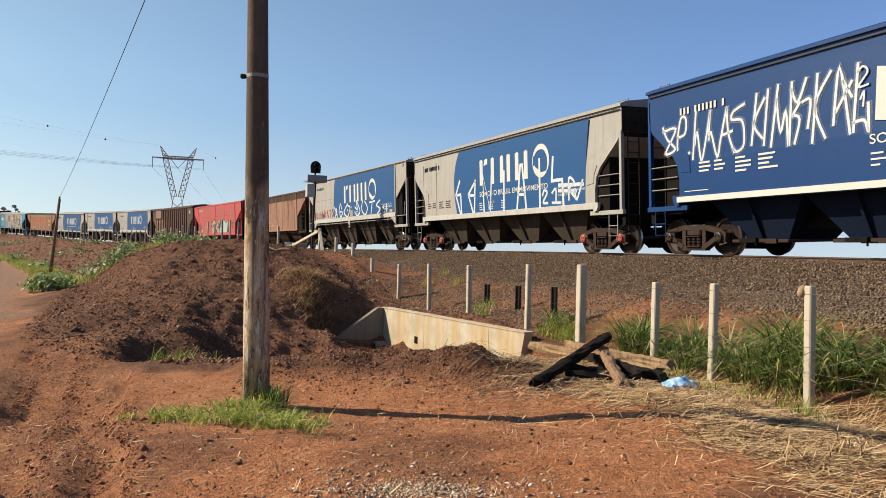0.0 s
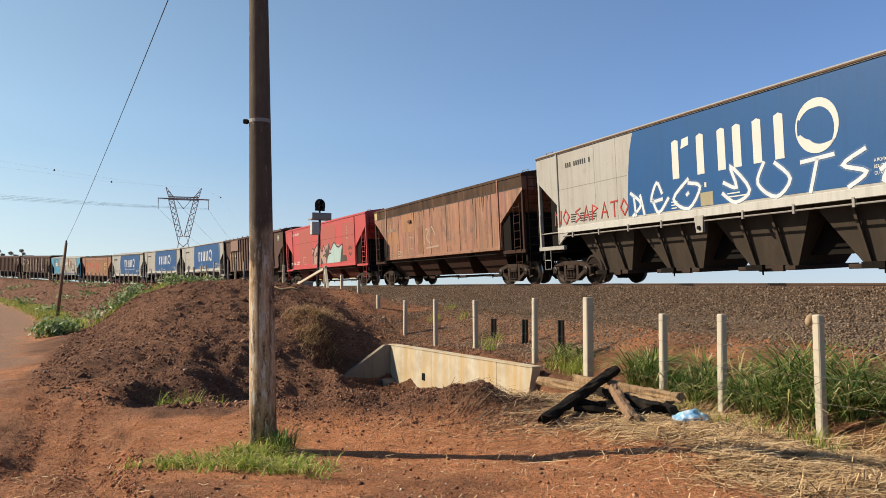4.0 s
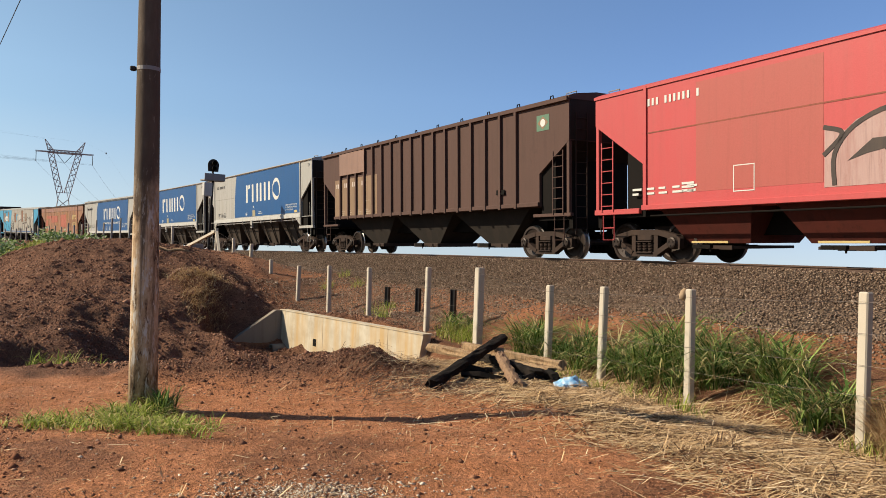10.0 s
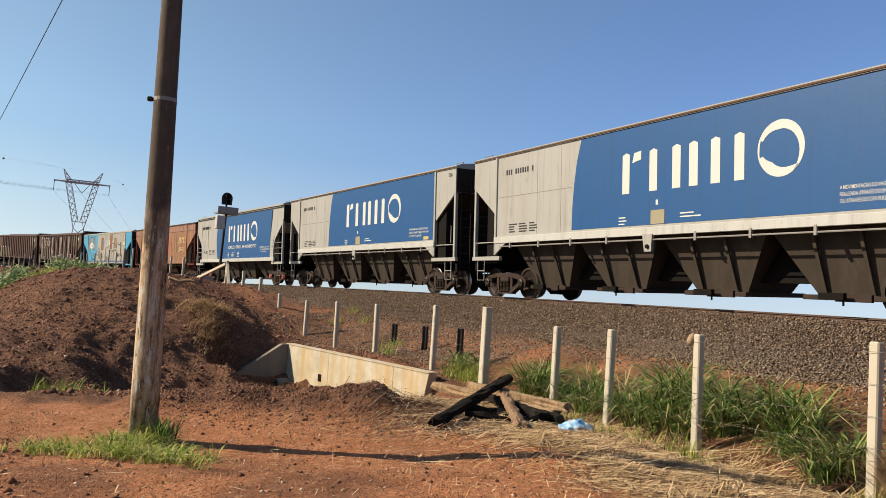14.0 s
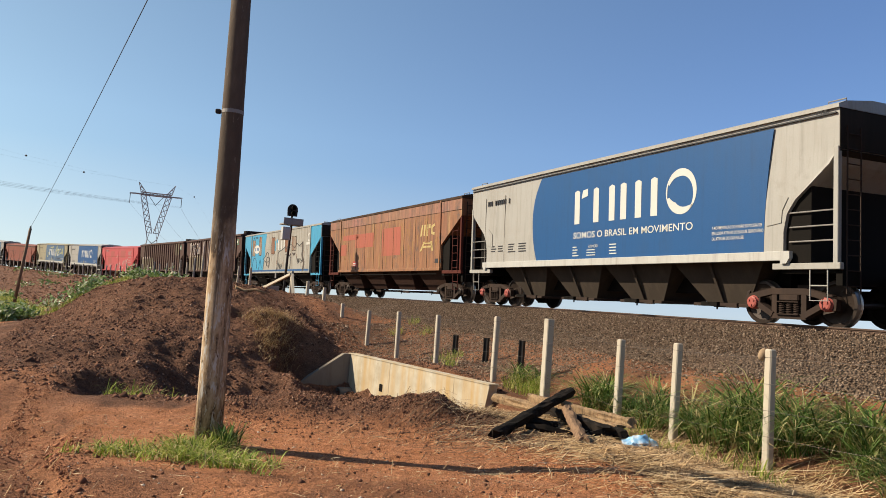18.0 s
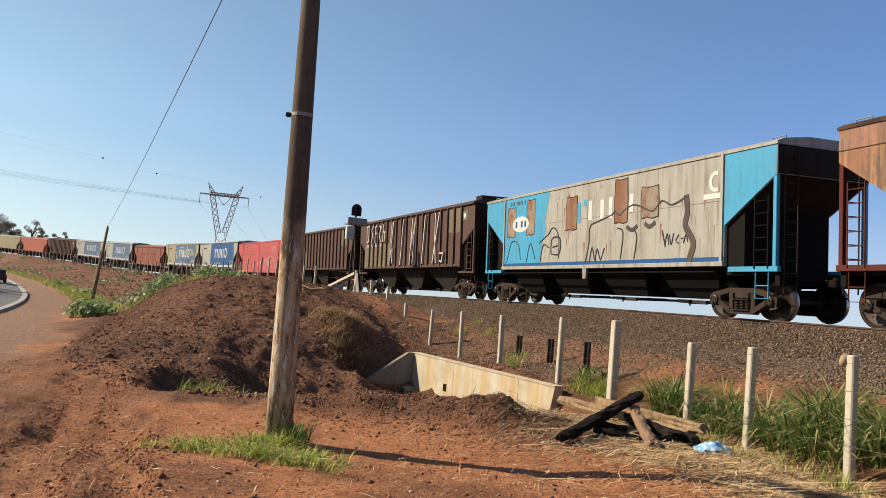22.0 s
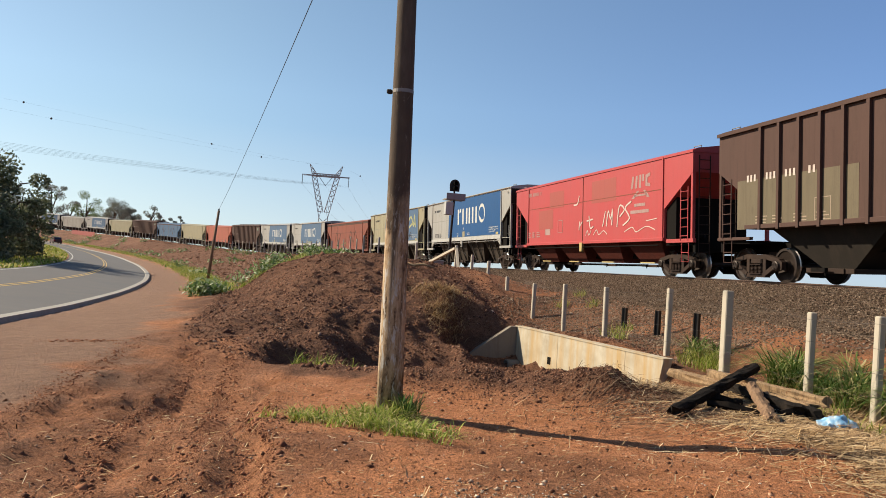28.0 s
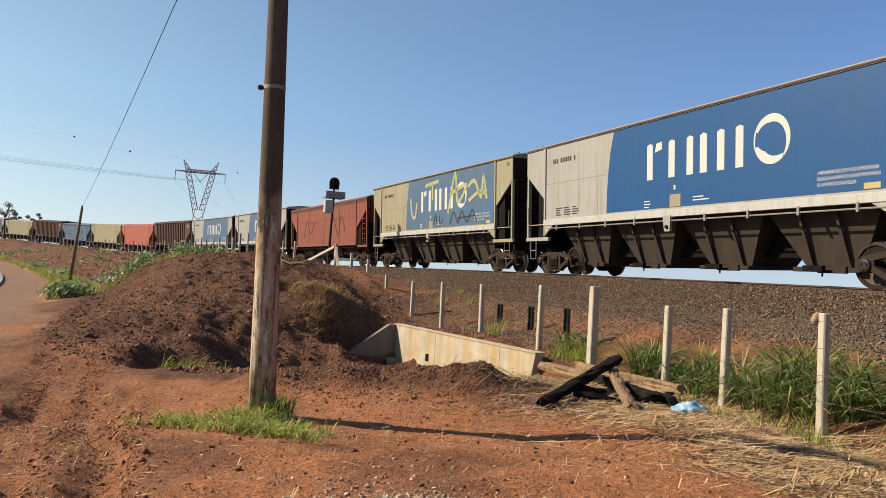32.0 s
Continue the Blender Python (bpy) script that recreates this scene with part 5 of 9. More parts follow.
def graffiti_general(w, tx, bx, zb, top):
    o = -0.09
    lines = [[(-2.85, 2.93), (-3.23, 2.37), (-2.75, 1.46)], [(-3.2, 2.35), (-2.78, 2.36), (-2.7, 1.46)], [(-1.45, 2.8), (-2.07, 2.32), (-1.62, 1.5)], [(-1.45, 2.85), (-1.5, 2.25), (-2.03, 2.28)], [(-1.5, 2.2), (-1.56, 1.5)], [(-0.72, 1.58), (-0.80, 3.04), (-0.21, 1.56), (-0.09, 2.9)], [(0.89, 3.01), (0.84, 1.51)], [(1.80, 1.52), (2.07, 3.11), (2.2, 3.11), (2.45, 1.54)], [(1.89, 2.08), (2.34, 2.06)], [(3.34, 3.20), (3.35, 1.54)], [(4.18, 3.18), (4.10, 2.40), (4.71, 2.40), (4.77, 1.55)], [(4.5, 2.23), (5.87, 2.17)], [(4.5, 2.05), (5.5, 1.98)]]
    for l in lines:
        part("graffiti", stroke_mesh(w, [(x + o, z) for x, z in l], 0.11, 0.014), M_SPRAYWHITE, w, "white sprayed capitals")
    lines = [[(3.52, 1.95), (3.62, 2.12), (3.8, 2.02), (3.56, 1.72), (3.84, 1.68)], [(4.1, 2.0), (4.33, 2.12), (4.33, 1.7)], [(4.1, 1.68), (4.62, 1.66)], [(5.08, 1.72), (5.09, 2.41), (5.38, 2.26), (5.12, 2.08), (5.46, 1.74)], [(5.4, 2.05), (5.52, 1.72), (5.84, 2.3)]]
    strokes(w, "graffiti", [[(x + o, z) for x, z in l] for l in lines], 0.075, M_SPRAYWHITE, "white sprayed figures", mist=0.14)


def graffiti_sapato(w, tx, bx, zb, top):
    glyphs = {"N": [[(0, 0), (0.02, 1), (0.85, 0.05), (0.9, 1)]], "O": [[(0.45, 0), (0, 0.5), (0.4, 1), (0.9, 0.5), (0.45, 0)]], "S": [[(0.8, 0.95), (0.1, 0.75), (0.8, 0.35), (0.05, 0.02)]], "A": [[(0, 0), (0.45, 1), (0.85, 0)], [(0.15, 0.4), (0.75, 0.4)]], "P": [[(0, 0), (0.1, 1), (0.75, 0.75), (0.1, 0.5)]], "T": [[(0.45, 0), (0.45, 1)], [(0, 0.95), (0.9, 1)]]}
    x = -7.05
    for ch in "NO SAPATO":
        for l in glyphs.get(ch, []):
            part("graffiti", stroke_mesh(w, [(x + a * 0.40, 1.98 + 0.05 * (x + 7) / 4 + b * 0.45) for a, b in l], 0.05, 0.014), M_SPRAYRED, w, "red sprayed words")
        x += 0.485 if ch != " " else 0.2
    o = -0.3
    lines = [[(-2.65, 2.6), (-2.2, 2.26), (-2.58, 1.95)], [(-2.5, 2.45), (-2.45, 1.95)], [(-2.22, 2.5), (-2.07, 1.95)], [(-1.3, 2.45), (-1.5, 2.75), (-1.75, 2.3), (-1.3, 2.3)], [(-1.7, 2.3), (-1.46, 1.95), (-1.05, 2.3)], [(-0.27, 2.7), (-0.85, 2.25), (-0.3, 1.95), (0.15, 2.45), (-0.27, 2.6)], [(-0.35, 2.3), (-0.28, 2.35)], [(0.95, 2.45), (1.35, 2.3), (1.2, 2.8), (1.75, 2.2), (1.3, 1.95), (0.9, 2.2)], [(2.2, 2.75), (2.0, 2.3), (2.5, 1.95), (2.9, 2.3), (2.5, 2.7)], [(3.2, 2.6), (4.0, 2.65)], [(3.6, 2.6), (3.4, 1.95)], [(4.7, 2.65), (4.2, 2.4), (4.7, 2.2), (4.3, 1.95)], [(5.0, 2.2), (5.2, 2.3), (5.05, 2.0), (5.3, 2.0)], [(5.55, 2.4), (5.6, 2.0)]]
    strokes(w, "graffiti", [[(x + o, z) for x, z in l] for l in lines], 0.085, M_SPRAYWHITE, "white sprayed scrawl", mist=0.16)


def graffiti_yellow(w, tx, bx, zb, top):
    lines = [[(-2.5, 3.5), (-2.3, 2.7), (-1.9, 2.55), (-1.7, 3.2)], [(-0.6, 4.0), (0.9, 4.1)], [(0.2, 4.05), (0.25, 3.3)], [(2.0, 2.6), (2.7, 4.3), (3.0, 3.0), (3.8, 3.7), (2.2, 3.4)], [(4.0, 3.6), (4.6, 3.8), (5.2, 3.1), (5.4, 3.9), (5.7, 3.0)], [(4.1, 3.0), (5.0, 3.3), (5.6, 3.2)]]
    strokes(w, "graffiti", lines, 0.17, M_PALEYELLOW, "yellow sprayed scrawls")
    strokes(w, "graffiti", [[(0.4, 2.1), (0.6, 2.55), (0.8, 2.1)], [(1.0, 2.5), (1.1, 2.1), (1.4, 2.3)], [(2.2, 2.1), (2.6, 2.6), (3.0, 2.1), (3.4, 2.6), (3.9, 2.1), (4.4, 2.6), (4.8, 2.1)], [(3.0, 2.3), (4.6, 2.35)]], 0.07, M_INK, "dark sprayed scrawl")


def dress_rust(w, tx, bx, zb, top):
    lay(w, "top_band", [rect(-tx, top - 0.44, tx, top)], M_GRIMEBAND, "dark grimy band along the top", 0.006)
    lay(w, "band_line", [rect(-tx, top - 0.47, tx, top - 0.44)], M_INK, "", 0.008)
    lay(w, "yellow_patch", [rect(-tx + 0.04, top - 0.44, -tx + 0.42, top - 0.03)], M_YELLOW, "faded yellow corner patch", 0.009)
    rnd = random.Random(4)
    for i in range(26):
        x, wd, ln = rnd.uniform(-bx + 0.1, bx - 0.2), rnd.uniform(0.02, 0.09), rnd.uniform(0.06, 0.9) * rnd.uniform(0.3, 1)
        lay(w, "grime_run", [[(x, top - 0.43), (x + wd * 0.2, top - 0.44 - ln * 0.6), (x + wd * 0.45, top - 0.44 - ln), (x + wd * 0.7, top - 0.44 - ln * 0.7), (x + wd, top - 0.43)][::-1]], M_GRIMEBAND, "", 0.003 + 0.0001 * i)
    lay(w, "repainted_panel", [rect(-3.8, 2.62, -2.3, top - 0.47)], M_TANPATCH, "paler tan repainted patch", 0.005)
    lay(w, "repainted_panel", [rect(-6.1, 2.1, -4.3, 2.7)], M_TANPATCH, "paler tan repainted patch", 0.0045)
    lay(w, "sooty_patch", [[(-1.9, 1.55), (-1.3, 1.5), (-1.28, 2.1), (-1.35, 2.85), (-1.9, 2.75), (-1.85, 2.2)]], M_RUSTPATCH, "rusty dark patch", 0.0055)
    strokes(w, "chalk_mark", [[(-1.1, 1.9), (-0.95, 2.6), (-0.6, 2.5), (-0.9, 2.25), (-0.5, 1.95)], [(-0.35, 1.9), (-0.3, 2.7), (0.1, 2.3)], [(-0.9, 1.75), (0.5, 1.8)]], 0.07, M_CHALK, "faint pale scrawl", 0.007)
    number_bars(w, -5.95, 2.78, 0.17, 12, M_CHALK, 1.55)
    small_print(w, -6.05, 1.62, 3, 3, 0.3, M_CHALK, 0.09, 0.03)
    small_print(w, -4.45, 1.72, 1, 4, 0.6, M_CHALK, 0.08, 0.04)
    part("outline_box", stroke_mesh(w, [(-3.0, 1.8), (-2.5, 1.8), (-2.5, 2.35), (-3.0, 2.35), (-3.0, 1.79)], 0.025, 0.007), M_CHALK, w)
    for x in (-5.3, -4.3, -2.3, -1.3, -0.4, 1.3, 2.6, 4.1, 5.4):
        lay(w, "panel_seam", [rect(x, zb + 0.1, x + 0.01, top - 0.47)], M_GRIMEBAND, "", 0.01)
    part("marker_lamp", Mesh().box((-2.75, -1.50, 3.12), (0.34, 0.08, 0.13), bev=0.015), M_BROWN, w)


def dress_red_mural(w, tx, bx, zb, top):
    for p in (rect(-4.75, 1.6, -1.75, 3.98), rect(0.35, 2.5, 3.0, 3.9), rect(4.1, 1.9, 6.2, 3.85)):
        lay(w, "repainted_panel", [p], M_FADEDRED, "paler repainted patch", 0.004)
    lay(w, "panel_seam", [rect(0.03, zb + 0.1, 0.05, top)], M_BRICKRED, "", 0.02)
    o = 0.17
    field = [(-1.9, 1.5), (-1.9, 2.62), (-1.5, 2.5), (-1.3, 2.66), (-0.9, 2.8), (-0.6, 2.82), (-0.25, 2.62), (0.05, 2.36), (0.3, 2.4), (0.45, 2.7), (0.9, 2.62), (1.4, 2.72), (1.62, 2.45), (1.86, 2.4), (2.1, 2.55), (2.4, 2.72), (4.0, 2.5), (4.0, 1.52)]
    lay(w, "mural_field", [[(x + o, z) for x, z in field]], M_PINKGREY, "grey and pink sprayed mural", 0.006)
    turq = [(1.0, 1.5), (1.2, 1.85), (1.6, 2.1), (1.95, 2.35), (2.35, 2.68), (2.64, 2.72), (3.0, 2.5), (3.3, 2.44), (3.7, 2.48), (3.98, 2.56), (3.8, 2.2), (3.55, 1.52)]
    lay(w, "mural_field", [[(x + o, z) for x, z in turq]], M_TURQ, "pale turquoise sprayed field", 0.010)
    for f in ([(3.55, 1.52), (4.75, 1.55), (4.55, 1.9), (4.05, 1.92), (4.0, 2.5), (3.8, 2.1)], [(-0.25, 1.5), (0.3, 1.5), (0.1, 1.75), (-0.2, 2.0)], [(0.6, 2.0), (1.55, 2.1), (1.2, 1.9), (1.05, 1.5), (0.95, 1.5), (0.9, 1.85)], [(-1.45, 1.95), (-1.0, 2.3), (-0.75, 2.3), (-0.6, 1.9), (-0.8, 2.1), (-1.1, 2.05)], [(0.95, 2.6), (1.15, 2.2), (1.4, 2.65), (1.6, 2.45), (1.5, 2.2), (1.1, 2.0), (0.85, 2.25)]):
        lay(w, "dark_mural_field", [[(x + o, z) for x, z in f]], M_SOOTPATCH, "dark grey sprayed field", 0.012)
    lines = [[(-1.9, 2.6), (-1.55, 2.45), (-1.9, 2.1)], [(-1.7, 1.55), (-1.7, 2.1), (-1.35, 2.55), (-0.7, 2.8), (-0.25, 2.6), (0.05, 2.32), (0.35, 2.4)], [(0.3, 2.35), (0.45, 2.68), (0.9, 2.2), (1.1, 2.12), (1.45, 2.7), (1.7, 2.4), (1.9, 2.4), (2.4, 2.72), (2.65, 2.72), (3.0, 2.5), (3.4, 2.45), (4.0, 2.58), (3.8, 2.15), (3.58, 1.52)], [(0.3, 2.0), (0.9, 2.1), (1.9, 2.12)]]
    strokes(w, "mural_outline", [[(x + o, z) for x, z in l] for l in lines], 0.085, M_SOOTPATCH, "black sprayed outlines", 0.015)
    lay(w, "small_plate", [rect(0.1, 1.9, 0.42, 2.08)], M_YELLOW, "small yellowish plate", 0.02)
    number_bars(w, -6.2, 3.68, 0.17, 12, M_MARK, 1.6)
    small_print(w, -6.7, 1.72, 5, 2, 0.34, M_MARK, 0.11, 0.05)
    small_print(w, -5.15, 1.78, 1, 3, 0.55, M_MARK, 0.08, 0.05)
    part("outline_box", stroke_mesh(w, [(-3.75, 1.55), (-3.25, 1.55), (-3.25, 2.08), (-3.75, 2.08), (-3.75, 1.54)], 0.02, 0.007), M_MARK, w)
    for i in range(7):
        lay(w, "pale_chip", [rect(4.9 + 0.05 * (i % 2), 2.5 + 0.17 * i, 5.02 + 0.04 * (i % 3), 2.6 + 0.17 * i)], M_PINKGREY, "", 0.007)
    strokes(w, "graffiti", [[(5.2, 2.2), (5.3, 2.4), (5.4, 2.2), (5.5, 2.4), (5.65, 2.2), (5.8, 2.4)], [(5.25, 1.9), (5.4, 2.05), (5.5, 1.85), (5.75, 2.05)]], 0.05, M_INK, "thin black sprayed words", 0.008)
    part("lever_bracket", Mesh().prism([(-0.13, zb + 0.05), (0.13, zb + 0.05), (0.1, zb - 0.32), (-0.1, zb - 0.32)], "y", -1.56, -1.46), M_CREAM, w, "pale gate bracket")


def dress_ribbed(patches, scrawl=None, greenish=False, pale=(), cover=False):
    def dress(w, tx, bx, zb, top):
        tan = M_OLIVE if greenish else M_TAN
        for x0, z0, x1, z1 in patches:
            lay(w, "dusty_patch", [rect(x0, z0, x1, z1)], tan, "tan dusty painted patch", 0.006)
        for (x0, z0, x1, z1) in pale:
            lay(w, "dusty_patch", [[(x0, z0 + 0.05), ((x0 + x1) / 2, z0 - 0.04), (x1, z0 + 0.03), (x1, z1), (x0, z1)]], tan, "pale dusty patch near the top", 0.006)
        lay(w, "emblem", [rect(7.05, 3.62, 7.6, 4.06)], M_FLAG, "small green emblem", 0.006)
        lay(w, "emblem_diamond", [[(7.09, 3.84), (7.325, 3.66), (7.56, 3.84), (7.325, 4.02)]], M_TAN, "", 0.008)
        lay(w, "emblem_disc", [[(7.325 + 0.11 * math.cos(a * 0.524), 3.84 + 0.11 * math.sin(a * 0.524)) for a in range(12)]], M_MARK, "", 0.010)
        for x, n in ((-6.95, 3), (-6.1, 3), (-5.3, 3), (-4.4, 2)):
            polys = [rect(x + i * 0.16, 2.84, x + i * 0.16 + 0.08, 3.03) for i in range(n)]
            tagged(lay(w, "running_number", polys, M_CHALKWHITE, "painted running number", 0.010), kind="stuff")
        for x in (-6.55, -5.8, -4.95, -4.1):
            small_print(w, x, 1.82, 1, 3, 0.55, M_CHALK, 0.085, 0.03)
        part("outline_box", stroke_mesh(w, [(-4.15, 1.65), (-3.6, 1.65), (-3.6, 2.2), (-4.15, 2.2), (-4.15, 1.64)], 0.02, 0.011), M_CHALK, w)
        part("placard_holder", Mesh().box((5.35, -1.50, 1.95), (0.42, 0.05, 0.05)).box((5.35, -1.50, 2.02), (0.42, 0.02, 0.10)), M_DARK, w)
        if cover:
            part("cover_plate", Mesh().box((-5.2, -1.553, 3.82), (2.44, 0.024, 0.92), bev=0.004), M_DULLBROWN, w, "paler brown plate fixed over the ribs")
        if scrawl:
            for l in scrawl:
                part("graffiti", stroke_mesh(w, l, 0.075, 0.1), M_CHALKWHITE, w, "tall thin white painted strokes")
    return dress


def dress_orange(w, tx, bx, zb, top):
    o = -0.1
    for p in (rect(-0.05 + o, 2.05, 2.1 + o, 3.36), rect(-5.45 + o, 3.0, -3.2 + o, 3.28), rect(-3.6 + o, 2.55, -1.15 + o, 3.26), rect(-5.9 + o, 2.2, -4.9 + o, 2.8)):
        lay(w, "red_patch", [p], M_ORANGERED, "faded red painted patch", 0.005)
    lay(w, "top_band", [rect(-tx, top - 0.48, tx, top)], M_RUST, "darker rusty band", 0.006)
    lay(w, "band_line", [rect(-tx, top - 0.5, tx, top - 0.485)], M_GRIMEBAND, "", 0.008)
    bars = [[(4.05, 2.79), (4.2, 2.79), (4.33, 3.27), (4.18, 3.27)], [(4.38, 2.79), (4.52, 2.79), (4.58, 3.27), (4.4, 3.27)], rect(4.66, 2.79, 4.8, 3.27), rect(4.84, 3.1, 5.02, 3.27), [(5.1, 2.85), (5.4, 2.79), (5.42, 2.9), (5.22, 2.95), (5.22, 3.12), (5.42, 3.18), (5.4, 3.28), (5.1, 3.2)]]
    rails = [[(4.05, 2.14), (4.2, 2.14), (4.55, 2.55), (4.4, 2.55)], [(5.05, 2.55), (5.2, 2.55), (5.32, 2.14), (5.17, 2.14)], rect(4.3, 2.28, 5.25, 2.36), rect(4.42, 2.44, 5.15, 2.5)]
    lay_each(w, "emblem", bars + rails, M_YELLOW, "pale yellow painted emblem shapes", 0.008)
    for i in range(11):
        x = -5.9 + i * 1.18
        lay(w, "panel_seam", [rect(x, zb + 0.1, x + 0.022, top - 0.5)], M_RUSTEDGE, "", 0.012)
    rnd = random.Random(12)
    for i in range(40):
        x, wd, ln, z = rnd.uniform(-bx + 0.1, bx - 0.3), rnd.uniform(0.03, 0.12), rnd.uniform(0.3, 1.3), rnd.uniform(2.0, top - 0.5)
        ln = min(ln, z - zb - 0.1)
        lay(w, "pale_run", [[(x, z), (x + wd * 0.2, z - ln * 0.6), (x + wd * 0.5, z - ln), (x + wd * 0.75, z - ln * 0.7), (x + wd, z)][::-1]], M_DRIP, "", 0.003 + 0.00004 * i)
    lay(w, "small_red_plate", [rect(-3.95, 1.58, -3.3, 1.86)], M_SPRAYRED, "small red plate", 0.006)
    lay(w, "dark_plate", [rect(5.5, 1.62, 6.05, 1.8)], M_INK, "", 0.006)
    small_print(w, -3.9, 1.74, 1, 2, 0.5, M_MARK, 0.09, 0.04)


def dress_light_blue(w, tx, bx, zb, top):
    o = 0.4
    lay(w, "painted_panel", [[(-tx + 0.02, 3.45), (-tx + 0.02, top - 0.02), (-2.6, top - 0.02), (-2.75, 3.6), (-2.95, 3.1), (-2.85, 2.7), (-3.1, 2.2), (-3.2, zb + 0.2), (-bx, zb + 0.2), (-bx, 2.35)]], M_SKYBLUE, "light blue painted end field", 0.005)
    lay(w, "painted_panel", [[(bx - 0.02, zb + 0.12), (bx - 0.02, top - 0.02), (tx - 0.02, top - 0.02), (tx - 0.02, 3.45), (bx, 2.35)]], M_SKYBLUE, "light blue painted end field", 0.005)
    lay(w, "blue_stripe", [rect(-bx, zb + 0.08, bx, zb + 0.24)], M_BLUE, "blue stripe", 0.006)
    lay(w, "seam_line", [rect(-2.6, 2.98, bx, 2.995)], M_SEAM, "", 0.007)
    lay(w, "seam_line", [rect(0.05, 2.98, 0.065, top)], M_SEAM, "", 0.007)
    lay(w, "oval_badge", [[(-4.86 + 0.68 * math.cos(i * 0.314), 3.08 + 0.31 * math.sin(i * 0.314)) for i in range(20)]], M_MARK, "white oval badge", 0.011)
    for x in (-5.3, -4.85, -4.55):
        lay(w, "badge_bar", [rect(x, 2.96, x + 0.16, 3.2)], M_BLUE, "", 0.013)
    for i, (x0, z0, x1, z1) in enumerate(((-6.0, 2.6, -5.3, 3.78), (-4.35, 2.62, -3.72, 3.98), (-1.4, 2.65, -0.7, 3.8), (1.53, 2.7, 2.2, 4.06), (2.9, 2.76, 3.7, 3.68))):
        xm, zm = (x0 + x1) / 2, (z0 + z1) / 2
        edge = [(x0, z0), (xm - 0.1, z0 + 0.03), (xm + 0.1, z0 - 0.02), (x1, z0 + 0.02), (x1 + 0.02, zm), (x1 - 0.01, z1), (xm + 0.05, z1 - 0.03), (x0 + 0.02, z1 + 0.01), (x0 - 0.02, zm + 0.1)]
        lay(w, "scraped_patch", [edge], M_RUSTPATCH if i in (2, 3) else M_SCRAPED, "rusty scraped-off patch", 0.009 if i > 1 else 0.007)
        part("patch_outline", stroke_mesh(w, edge + edge[:1], 0.03, 0.012 if i > 1 else 0.010), M_GRIMEBAND, w, "dark rusty outline")
    rnd = random.Random(6)
    for i in range(60):
        x, z, ln = rnd.uniform(-6.2, 6.2), rnd.uniform(1.9, 3.9), rnd.uniform(0.2, 0.9)
        ln = min(ln, z - zb - 0.25)
        wd = rnd.uniform(0.02, 0.08)
        lay(w, "rust_run", [[(x, z), (x + wd * 0.25, z - ln * 0.5), (x + wd * 0.4, z - ln), (x + wd * 0.7, z - ln * 0.4), (x + wd, z)][::-1]], M_SCRAPED if i % 2 else M_RUSTPATCH, "", 0.0015 + 0.00003 * i)
    for x, z0, z1 in ((-0.68, 2.86, 3.55), (-0.3, 3.62, 3.4), (0.02, 2.9, 3.55), (0.72, 2.9, 3.52), (1.2, 2.9, 3.55), (2.3, 3.0, 3.55)):
        lay(w, "faded_bar", [rect(x, min(z0, z1), x + 0.2, max(z0, z1))], M_MARK if x > 0 else M_SKYBLUE, "faded lettering bar", 0.008)
    part("white_crescent", stroke_mesh(w, [(6.02 + 0.19 * math.cos(radians(a)), 3.5 + 0.22 * math.sin(radians(a))) for a in range(70, 300, 20)], 0.10, 0.008), M_MARK, w, "white crescent")
    lay(w, "faded_name_bar", [rect(5.58, 3.06, 6.3, 3.2)], M_MARK, "small white bar", 0.008)
    lines = [[(-0.1, 1.5), (0.1, 2.15), (0.15, 2.7), (0.7, 2.85), (1.35, 2.98), (1.55, 3.08), (1.8, 2.95), (2.15, 3.12), (2.6, 3.2), (3.2, 3.0), (3.5, 2.95), (3.85, 3.2), (4.3, 3.05), (4.9, 3.22)], [(0.15, 1.55), (0.3, 2.0), (0.45, 1.6)], [(0.5, 1.55), (0.6, 1.95), (0.8, 1.6), (1.0, 1.95)], [(1.9, 1.6), (2.0, 2.4), (1.7, 2.55)], [(2.6, 1.6), (2.7, 2.3), (2.4, 2.5)], [(3.9, 2.35), (4.05, 1.9)], [(-3.3, 2.3), (-2.7, 2.55), (-2.3, 2.8), (-1.9, 2.5), (-1.85, 1.7)], [(-3.2, 1.6), (-3.0, 2.2), (-2.6, 2.1)], [(-2.4, 1.86), (-2.36, 2.4), (-1.8, 2.4), (-1.82, 1.86), (-2.4, 1.86)], [(-2.3, 2.1), (-1.95, 2.15)], [(-6.0, 1.6), (-5.6, 2.4), (-5.0, 2.3), (-4.8, 1.7)], [(-4.3, 1.6), (-4.0, 2.3), (-3.6, 1.7)]]
    strokes(w, "graffiti", lines, 0.045, M_INK, "thin black sprayed outlines")
    strokes(w, "graffiti", [[(4.9, 3.22), (4.95, 2.8), (4.88, 2.45), (5.1, 2.15), (5.22, 1.9), (5.05, 1.5)]], 0.2, M_SOOTPATCH, "thick black sprayed stroke")
    strokes(w, "graffiti", [[(3.1, 2.6), (3.3, 2.5), (3.55, 2.6)], [(2.2, 2.55), (2.45, 2.45), (2.7, 2.55)]], 0.12, M_SOOTPATCH, "short black sprayed strokes", 0.013)
